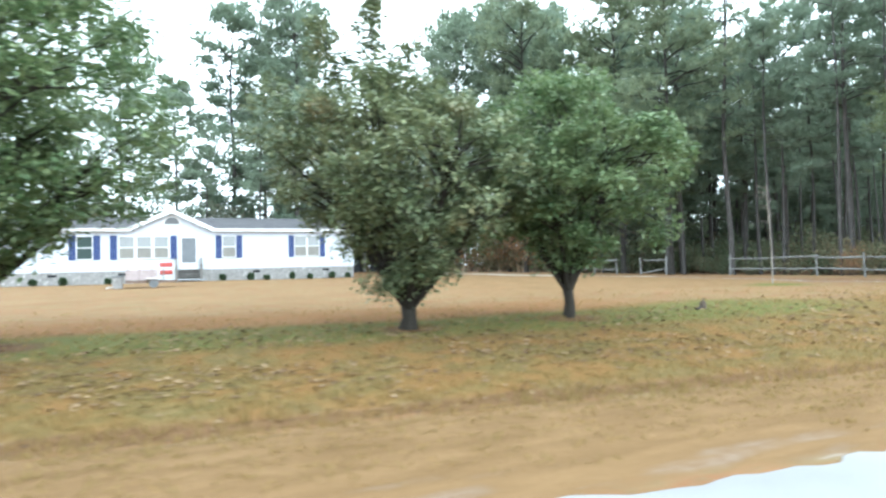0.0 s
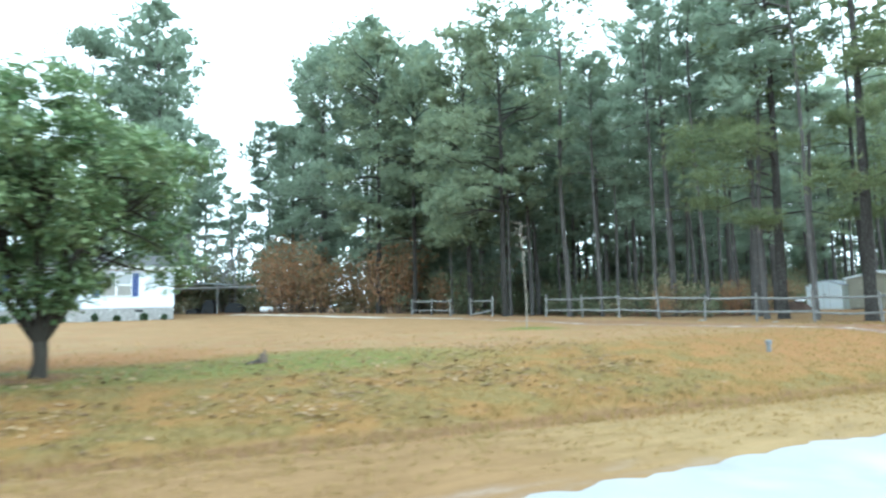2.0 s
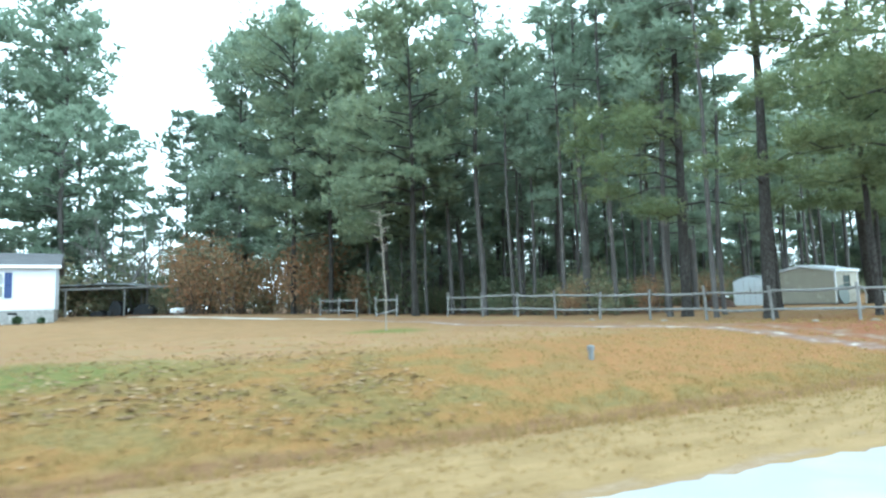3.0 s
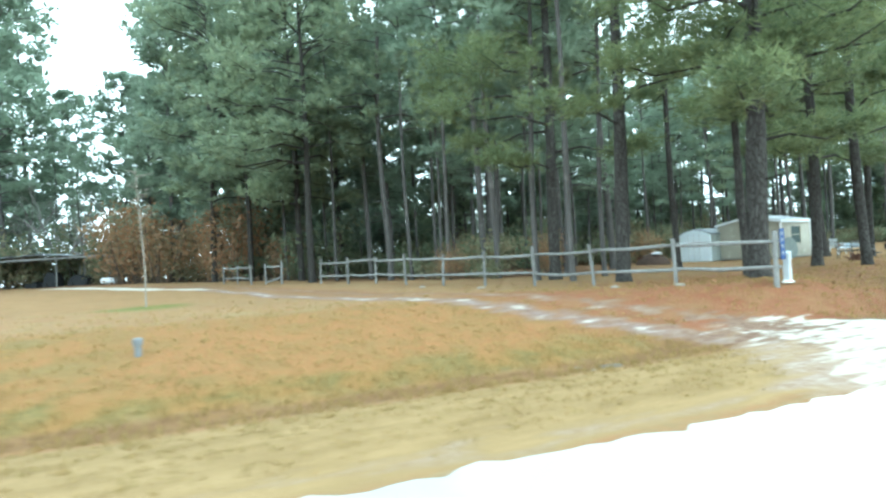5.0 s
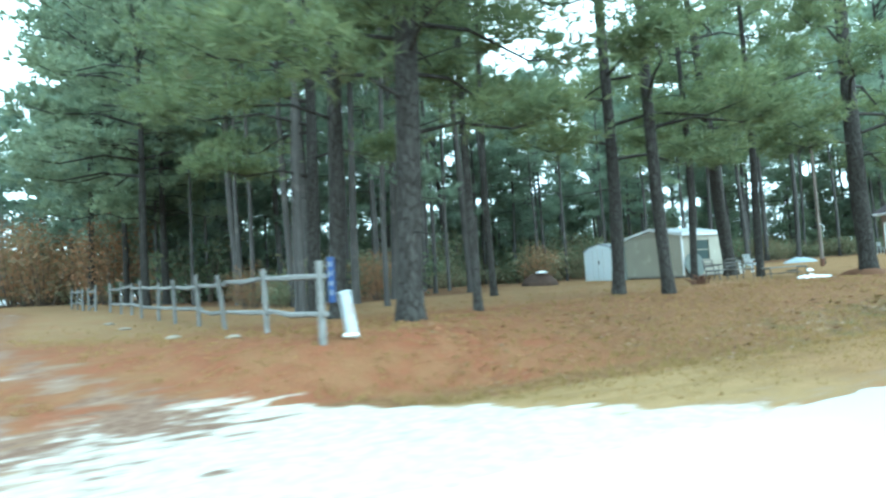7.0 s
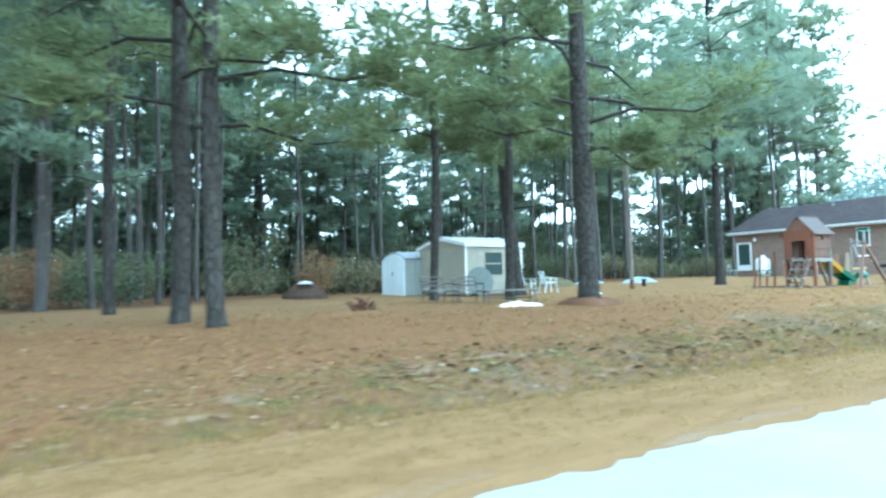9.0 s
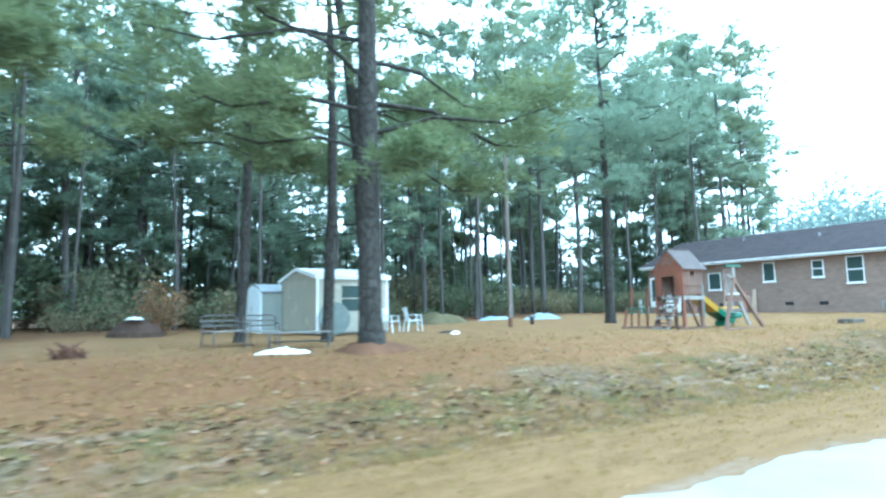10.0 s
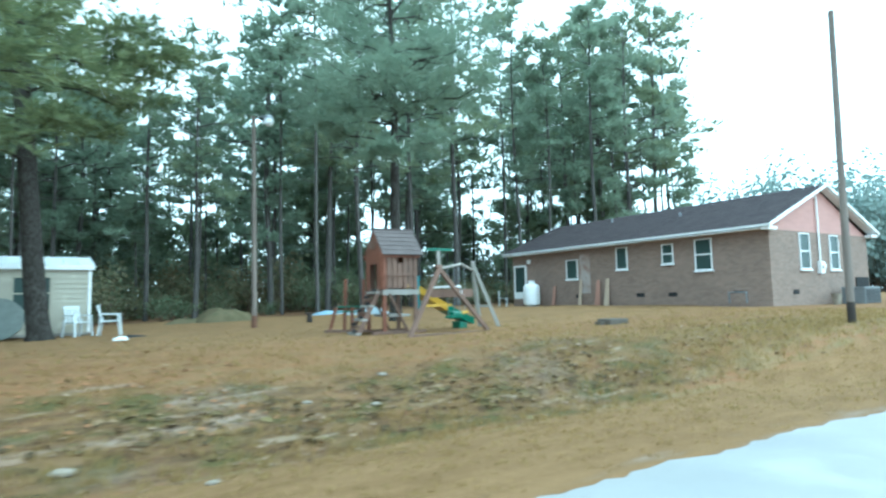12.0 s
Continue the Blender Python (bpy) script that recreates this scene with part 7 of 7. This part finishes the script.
def sheet_on_ground(name, label, category, x, y, rx, ry, h, seed, material, turn=0, folds=0.0):
    """A crumpled cover lying on the ground; folds gives it sharp creases and torn gaps."""
    rg = random.Random(seed)
    g = Geo()
    n, mrows = 22, 7
    for j in range(mrows + 1):
        q = j / mrows
        for k in range(n):
            a = 2 * math.pi * k / n
            rr = q * (1 + 0.22 * math.sin(3 * a + seed) + 0.12 * math.sin(7 * a + seed * 2))
            px, py = rx * rr * math.cos(a), ry * rr * math.sin(a)
            ct, s_ = math.cos(radians(turn)), math.sin(radians(turn))
            wx, wy = x + px * ct - py * s_, y + px * s_ + py * ct
            z = gz(wx, wy) - gz(x, y) + h * max(0, 1 - q ** 2.2) * (1 + 0.35 * noise.noise((px * 2.2, py * 2.2, seed))) + (rg.uniform(0.005, 0.03) + folds * abs(noise.noise((px * 5, py * 5, seed))) if q < 1 else 0.0)
            g.v.append((wx - x, wy - y, z))
    for j in range(mrows):
        for k in range(n):
            a, b = j * n + k, j * n + (k + 1) % n
            if folds and noise.noise((k * 0.35, j * 0.7, seed)) > 0.3:
                continue
            g.f.append((a, b, b + n, a + n))
    me = g.mesh(name, material, not folds)
    ob = new(name, me)
    ob.matrix_world = pose(x, y, gz(x, y))
    tagged(ob, label, category)


def yard():
    plastic_chair()
    bench(51.7, 13.5, 22, 1.1, True, "thin metal garden bench with grey plank seat")
    bench(52.4, 13.1, -8, 0.85, True, "thin metal garden bench with grey plank seat")
    bench(52.85, 11.75, -20, 1.4, False, "long low pale plank bench on thin metal legs")
    sheet_on_ground("white_sheet", "crumpled white sheet lying on pine straw", "sheet", 52.0, 10.3, 0.5, 0.28, 0.03, 3, "tarp_white", -25, 0.14)
    sheet_on_ground("straw_mound", "low reddish mound of pine straw round a pine", "mound", 53.53, 9.43, 0.75, 0.7, 0.2, 21, "mulch")
    sheet_on_ground("white_bag", "crumpled white bag in the grass", "bag", 59.42, 15.0, 0.17, 0.12, 0.08, 5, "tarp_white")
    sheet_on_ground("paper_scrap", "torn pale scrap among leaves on the bank", "scrap", 57.35, 4.45, 0.14, 0.035, 0.01, 33, "rubble", -12, 0.05)
    sheet_on_ground("grass_mound", "low olive heap of cut grass at the wood's edge", "heap", 63.9, 22.8, 1.2, 0.7, 0.5, 7, "hay", -30)
    sheet_on_ground("grass_mound", "low straw-coloured heap of cut grass", "heap", 62.6, 23.4, 0.8, 0.5, 0.16, 8, "hay", -30)
    sheet_on_ground("blue_tarp", "faded blue tarpaulin over something low", "tarpaulin", 70.4, 26.6, 0.95, 0.5, 0.16, 9, "tarp_blue", -30)
    sheet_on_ground("grey_tarp", "blue-grey tarpaulin over a low heap", "tarpaulin", 70.6, 22.6, 1.0, 0.5, 0.3, 10, "tarp_grey", -30)
    fp = thing("fire_pit", "dark heaped fire pit with rusty ring and white lid", "fire pit", pose(50.84, 23.3, gz(50.84, 23.3)))
    part("ash_mound", Geo().lathe([(1.0, -0.1), (0.92, 0.16), (0.7, 0.4), (0.42, 0.58), (0.12, 0.64)], 16), "pit", fp, "dark brown heap of ash and embers")
    part("ring", Geo().lathe([(0.72, -0.1), (0.72, 0.5), (0.66, 0.5), (0.66, -0.1)], 18, (0.1, 0.25, 0)), "rust", fp, "rusty steel ring")
    part("lid", Geo().lathe([(0.3, 0.63), (0.32, 0.66), (0.2, 0.72), (0.05, 0.74)], 14, (-0.1, -0.4, 0)), "tarp_white", fp, "white plastic lid")
    sheet_on_ground("dark_mat", "flat dark mat in the grass by the chairs", "mat", 59.75, 16.0, 0.34, 0.2, 0.04, 15, "dark")
    rg = random.Random(31)
    lg = thing("log_pile", "small rust-brown clump of broken branches", "log", pose(48.5, 11.5, gz(48.5, 11.5)))
    for i in range(34):
        a = rg.uniform(0, 6.28)
        up = rg.uniform(0.1, 1.0)
        x, y = rg.gauss(0, 0.1), rg.gauss(0, 0.07)
        ln = rg.uniform(0.14, 0.34)
        tip = (x + ln * math.cos(a), y + ln * math.sin(a), 0.05 + ln * up)
        part("branch", Geo().tube([(x, y, -0.04), (x + ln * 0.5 * math.cos(a), y + ln * 0.5 * math.sin(a), 0.06 + ln * up * 0.7), tip], [0.03, 0.024, 0.008], 5, wob=0.2, rng=rg), "rust", lg)
    for x, y, w, h, mt, lb in ((65.8, 18.2, 0.11, 0.3, "pole_base", "short dark post stub in the lawn"),):
        s = thing("post_stub", lb, "post", pose(x, y, gz(x, y)))
        part("stub", Geo().tube([(0, 0, -0.1), (0, 0, h)], [w, w * 0.8], 8), mt, s)
        part("cap", Geo().box((-0.16, -0.05, h), (0.16, 0.05, h + 0.05)), mt, s)
    b = thing("concrete_slab", "low dark brown block lying in the lawn", "slab", pose(68.77, 7.0, gz(68.77, 7.0), 0, 0, -15))
    part("slab", Geo().box((-0.27, -0.25, -0.05), (0.27, 0.25, 0.13)), "stone_dark", b, bevel=0.03)
    part("brick_end", Geo().box((-0.42, -0.1, -0.05), (-0.29, 0.12, 0.07)), "stone_dark", b)
    # yard light
    x, y = 63.36, 16.79
    lp = thing("yard_light", "wooden pole with white globe yard light on a short arm", "street lamp", pose(x, y, gz(x, y)))
    part("pole", Geo().tube([(0, 0, 0.38), (-0.02, 0, 3.5), (-0.05, 0, 6.9)], [0.085, 0.075, 0.062], 10), "pole", lp)
    part("base", Geo().tube([(0, 0, -0.3), (0, 0, 0.379)], [0.1, 0.087], 10), "rust", lp, "dark brown pole foot")
    part("arm", Geo().tube([(-0.05, 0, 6.78), (0.1, -0.28, 6.84), (0.27, -0.53, 6.8)], [0.025, 0.025, 0.025], 6), "metal_grey", lp)
    part("hood", Geo().lathe([(0.05, 6.86), (0.14, 6.8), (0.16, 6.72), (0.12, 6.72)], 14, (0.27, -0.53, 0)), "metal_grey", lp)
    part("globe", Geo().lathe([(0.06, 6.5), (0.13, 6.56), (0.15, 6.64), (0.14, 6.715)], 14, (0.27, -0.53, 0)), "lamp", lp, "milky white globe", smooth=True)
    x, y = 70.93, 2.84
    up = thing("utility_pole", "bare grey wooden utility pole with dark tarred foot", "pole", pose(x, y, gz(x, y)))
    part("pole", Geo().tube([(0, 0, 0.4), (0.0, -0.02, 3.5), (0.02, -0.06, 6.45)], [0.075, 0.066, 0.056], 12), "pole", up)
    part("base", Geo().tube([(0.005, 0, -0.3), (0, 0, 0.399)], [0.082, 0.072], 12), "pole_base", up, "dark tarred foot")


yard()


# ---------------------------------------------------------------- playset
def playset():
    """Fort at the local origin, gable on local -x, swings along local +x."""
    z = gz(64.6, 9.9)
    o = thing("playset", "red-brown wooden playset with roofed fort, slide, climbing wall and swings", "playset", pose(64.115, 10.08, z, 0, 0, -7.2))
    W, D, DK, E, R = 0.78, 1.0, 1.02, 1.86, 2.44
    for x in (0.0, W):
        for y in (-D / 2, D / 2):
            part("post", Geo().box((x - 0.04, y - 0.04, -0.08), (x + 0.04, y + 0.04, E)), "cedar" if x == 0 else "wood_brown", o)
    for k in range(8):
        part("deck_board", Geo().box((-0.02 + k * W / 8 + 0.01, -D / 2 + 0.045, DK - 0.04), (-0.02 + (k + 1) * W / 8, D / 2 - 0.045, DK)), "weathered", o)
    for y in (-D / 2 - 0.055, D / 2 + 0.055):
        part("deck_beam", Geo().box((-0.06, y - 0.014, DK - 0.14), (W + 0.06, y + 0.014, DK - 0.02)), "weathered", o)
        part("top_beam", Geo().box((-0.1, y - 0.014, E - 0.12), (W + 0.1, y + 0.014, E)), "cedar", o)
        for k in range(5):
            xx = 0.12 + (W - 0.24) * k / 4
            part("picket", Geo().box((xx - 0.056, y - 0.035 if y > 0 else y + 0.015, DK + 0.02), (xx + 0.056, y - 0.016 if y > 0 else y + 0.034, DK + (0.6 if k == 2 else 0.735))), "wood_brown", o)
        part("wall_rail", Geo().box((0.04, y - 0.014, DK + 0.3), (W - 0.04, y + 0.014, DK + 0.36)), "wood_brown", o)
    # gable face with arched doorway, and sunburst boards above
    for x, s in ((-0.055, 1), (W + 0.055, -1)):
        for y in (-0.36, 0.36):
            part("face_board", Geo().box((x - 0.014, y - 0.11, DK), (x + 0.014, y + 0.11, E)), "cedar", o)
        part("face_board", Geo().box((x - 0.014, -0.248, E - 0.25), (x + 0.014, 0.248, E)), "cedar", o)
        part("gable", Geo().prism([(-D / 2 - 0.08, E + 0.003), (D / 2 + 0.08, E + 0.003), (0, R - 0.06)], x - 0.014, x + 0.014, "x"), "cedar", o)
        for a in (-50, -25, 0, 25, 50):
            t = radians(a)
            part("sun_ray", Geo().beam((x - 0.022 * s, 0.1 * math.sin(t), E + 0.1 * math.cos(t) + 0.03), (x - 0.022 * s, 0.36 * math.sin(t), E + 0.03 + 0.34 * math.cos(t)), 0.05, 0.012, (1, 0, 0)), "wood_brown", o)
    for s in (-1, 1):
        n = 6
        for k in range(n):
            y0, y1 = s * (D / 2 + 0.14) * (1 - k / n), s * (D / 2 + 0.14) * (1 - (k + 1.12) / n)
            z0, z1 = E - 0.08 + (R - E + 0.08) * k / n, E - 0.08 + (R - E + 0.08) * (k + 1.12) / n
            part("roof_board", Geo().beam((W / 2 + 0.05, y0, z0 + 0.02), (W / 2 + 0.05, y1, z1 + 0.005), W + 0.24, 0.022, (0, -z1 + z0, abs(y1 - y0))), "wood_roof", o)
    part("ridge_cap", Geo().box((-0.07, -0.05, R - 0.01), (W + 0.17, 0.05, R + 0.03)), "wood_roof", o)
    # climbing wall on the gable side
    cw = part("climbing_wall", Geo().beam((-0.06, -0.38, DK), (-0.62, -0.38, -0.05), 0.06, 0.09).beam((-0.06, 0.12, DK), (-0.62, 0.12, -0.05), 0.06, 0.09), "wood_brown", o)
    for k in range(7):
        t = (k + 0.5) / 7
        x, zz = -0.06 - 0.56 * t, DK - (DK + 0.05) * t
        part("rung", Geo().box((x - 0.08, -0.42, zz - 0.025), (x + 0.05, 0.16, zz + 0.025)), "wood_brown" if k % 2 else "weathered", cw)
        part("grip", Geo().lathe([(0.05, 0.0), (0.06, 0.03), (0.035, 0.06)], 8, (x - 0.06, -0.28 + 0.3 * (k % 2), zz + 0.026)), "dark", cw, "dark moulded climbing grip")
    # braces and floor timbers under the deck
    for y in (-D / 2, D / 2):
        part("ground_beam", Geo().box((-0.3, y - 0.045, -0.06), (W + 0.25, y + 0.045, 0.06)), "wood_brown", o)
        part("brace", Geo().beam((0.1, y * 1.1, DK - 0.1), (0.55, y * 1.1, 0.06), 0.035, 0.08, (0, 1, 0)), "wood_brown", o)
    part("sand_table", Geo().box((0.12, -0.48, 0.38), (W - 0.12, 0.48, 0.44)), "weathered", o)
    # swing bay reaching away behind the fort
    Q = lambda x, y, zz=0.0: o.matrix_world.inverted() @ Vector((x, y, z + zz))
    for (x0, y0), (x1, y1), h in (((63.5, 11.4), (63.72, 11.42), 0.62), ((63.95, 11.45), (63.97, 11.4), 1.32), ((64.3, 11.1), (64.3, 11.05), 1.3), ((64.05, 11.25), (64.06, 11.22), 0.6)):
        part("bar_post", Geo().beam(Q(x0, y0, -0.08), Q(x1, y1, h), 0.06, 0.06), "cedar", o)
    part("ground_beam", Geo().beam(Q(63.42, 11.42, 0.03), Q(64.15, 10.6, 0.03), 0.08, 0.08), "wood_brown", o)
    for h in (0.5, 0.62):
        part("bar", Geo().tube([Q(63.7, 11.42, h), Q(64.32, 11.05, h)], [0.018, 0.018], 6), "green_plastic", o)
    # slide off the far end
    rows = 14
    for part_name, mt, k0, k1 in (("slide_chute", "yellow_plastic", 0, 7), ("slide_run_out", "green_plastic", 7, 13)):
        g = Geo()
        for k in range(k0, k1 + 1):
            t = k / rows
            x = W + 0.05 + 1.75 * t
            zz = 0.12 + (DK - 0.1) * (1 - t) ** 1.25
            for yy, h in ((-0.27, 0.14), (-0.22, 0.14), (-0.2, 0.02), (0.2, 0.02), (0.22, 0.14), (0.27, 0.14), (0.24, -0.03), (-0.24, -0.03)):
                g.v.append((x, yy - 0.1, zz + h))
        for k in range(k1 - k0):
            for j in range(8):
                a, b = k * 8 + j, k * 8 + (j + 1) % 8
                g.f.append((b, a, a + 8, b + 8))
        g.f.append(tuple(range(8)))
        g.f.append(tuple(range((k1 - k0) * 8 + 7, (k1 - k0) * 8 - 1, -1)))
        part(part_name, g, mt, o, smooth=False)
    part("slide_foot", Geo().box((W + 1.3, -0.3, -0.06), (W + 1.5, 0.1, 0.2)), "green_plastic", o)
    part("panel", Geo().box((W + 0.06, -D / 2 - 0.02, 0.35), (W + 0.1, -D / 2 + 0.16, DK + 0.3)), "teal_plastic", o, "teal plastic panel")
    # swing frame: an A-frame nearer the road and a second one behind
    P = lambda x, y, zz=0.0: o.matrix_world.inverted() @ Vector((x, y, z + zz))
    a1, a2, top1 = P(63.84, 8.18), P(66.02, 8.26), P(64.74, 8.37, 1.42)
    b1, b2, top2 = P(66.95, 9.75), P(67.25, 9.35), P(66.67, 9.62, 1.6)
    for p, q in ((a1, top1), (a2, top1), (b1, top2), (b2, top2)):
        d = (q - p).normalized()
        part("frame_leg", Geo().beam(p - d * 0.08, q + d * 0.1, 0.08, 0.08), "weathered" if p in (b1, b2) else "wood_brown", o)
    part("frame_foot", Geo().beam(a1 + Vector((0, 0, 0.0)), a2 + Vector((0, 0, 0.0)), 0.1, 0.09), "wood_brown", o)
    part("swing_beam", Geo().tube([top1, top1.lerp(top2, 0.6) + Vector((0, 0, 0.06)), top2 + Vector((0, 0, -0.12))], [0.03, 0.03, 0.03], 8), "weathered", o, "thin pale swing beam")
    part("tall_post", Geo().beam(top1 + Vector((0, 0, -0.1)), top1 + Vector((-0.02, 0, 0.42)), 0.06, 0.06), "weathered", o)
    part("cross_bar", Geo().beam(top1 + Vector((-0.32, 0, 0.42)), top1 + Vector((0.32, 0, 0.42)), 0.06, 0.05), "green_plastic", o)
    for t, mt in ((0.3, "green_plastic"), (0.62, "yellow_plastic")):
        c = top1.lerp(top2, t)
        s = (top2 - top1).normalized() * 0.2
        seat = part("swing_seat", Geo().beam(c - s + Vector((0, 0, -1.1)), c + s + Vector((0, 0, -1.1)), 0.16, 0.04), mt, o)
        for q in (-1, 1):
            part("chain", Geo().tube([c + s * q, c + s * q + Vector((0, 0, -1.1))], [0.008, 0.008], 4), "metal_grey", seat)
    c = a1.lerp(a2, 0.5)
    part("glider_bar", Geo().beam(c + Vector((-0.55, 0.35, 0.62)), c + Vector((0.2, 0.35, 0.63)), 0.05, 0.05), "yellow_plastic", o)
    part("bench_rail", Geo().tube([c + Vector((-0.25, 0.3, 1.02)), c + Vector((0.42, 0.3, 1.04)), c + Vector((0.46, 0.3, 0.82))], [0.022, 0.022, 0.02], 6), "trim", o)
    part("bench_back", Geo().box((c.x - 0.3, c.y + 0.32, 0.8), (c.x + 0.75, c.y + 0.37, 0.98)), "wood_brown", o)
    part("glider_seat", Geo().box((c.x + 0.3, c.y + 0.5, 0.3), (c.x + 0.6, c.y + 0.8, 0.48)), "green_plastic", o, bevel=0.05)
    part("tie_bar", Geo().beam(b1.lerp(top2, 0.35), b2.lerp(top2, 0.35), 0.09, 0.05), "weathered", o)


playset()


# ---------------------------------------------------------------- ground cover
def ground_cover():
    rg = np.random.RandomState(5)
    # grass blades in small tufts on the verge and bank
    g = Geo()
    n = 34000
    xs, vs = rg.uniform(-2, 76, n), np.abs(rg.gamma(2.0, 2.0, n)) + 0.15
    ys = vs + edge_y(xs)
    zs = land(xs, ys)
    ap = apron(xs, vs)
    rut = np.minimum(near_line(xs, ys, RUT_L), near_line(xs, ys, RUT_R))
    for x, y, z, v, a, r in zip(xs, ys, zs, vs, ap, rut):
        if a > 0.3 or r < 0.5 or v > 14:
            continue
        h = rg.uniform(0.025, 0.075) * (1.5 if 2.0 < v < 3.2 else 0.65 if v < 2.0 else 1.0)
        for _ in range(4):
            t = rg.uniform(0, 6.28)
            dx, dy = math.cos(t) * 0.05, math.sin(t) * 0.05
            bx, by = x + rg.uniform(-0.06, 0.06), y + rg.uniform(-0.06, 0.06)
            o = len(g.v)
            g.v.extend(((bx - dy * 0.16, by + dx * 0.16, z - 0.005), (bx + dy * 0.16, by - dx * 0.16, z - 0.005), (bx + dx * rg.uniform(0.3, 1.2), by + dy * rg.uniform(0.3, 1.2), z + h)))
            g.f.append((o, o + 1, o + 2))
    tagged(new("grass", g.mesh("grass", "grass")), "short dry grass blades on verge and bank", "grass", kind="stuff")

    def litter(name, label, n, xr, vr, size, material):
        g = Geo()
        xs, vs = rg.uniform(*xr, n), rg.triangular(vr[0], vr[1], vr[2], n)
        dens = np.array([noise.noise((x * 0.5, v * 0.9, 2.0)) for x, v in zip(xs, vs)])
        ys = vs + edge_y(xs)
        zs = land(xs, ys)
        for x, y, z, v, d in zip(xs, ys, zs, vs, dens):
            if d < rg.uniform(-0.5, 0.25) or apron(x, v) > 0.4:
                continue
            t, s = rg.uniform(0, 6.28), size * rg.uniform(0.6, 1.5)
            ux, uy = math.cos(t) * s, math.sin(t) * s
            h = z + 0.012
            o = len(g.v)
            c = rg.uniform(0.0, 0.6) * s
            g.v.extend(((x - ux, y - uy, h), (x + uy * 0.45, y - ux * 0.45, h + c), (x + ux, y + uy, h + c * 0.6), (x - uy * 0.45, y + ux * 0.45, h + 0.004)))
            g.f.append((o, o + 1, o + 2, o + 3))
        tagged(new(name, g.mesh(name, material)), label, "leaves", kind="stuff")

    litter("leaf_litter", "scattered fallen brown and pale leaves on the bank", 10500, (-2, 21), (2.2, 4.5, 9.0), 0.042, "litter")
    litter("leaf_litter", "scattered fallen leaves and scraps on the bank", 5500, (37, 72), (1.6, 3.2, 7.0), 0.036, "litter")
    litter("leaf_litter", "clumps of dark matted leaves on the bank", 1500, (46, 65), (2.2, 3.3, 5.0), 0.06, "matted")
    litter("rubble", "pale broken bits and pebbles in the bank", 2600, (40, 70), (1.9, 3.1, 5.4), 0.036, "rubble")
    litter("pine_straw", "rusty pine straw under the pines", 4000, (36, 60), (1.8, 5, 13.0), 0.04, "needle_litter")


ground_cover()
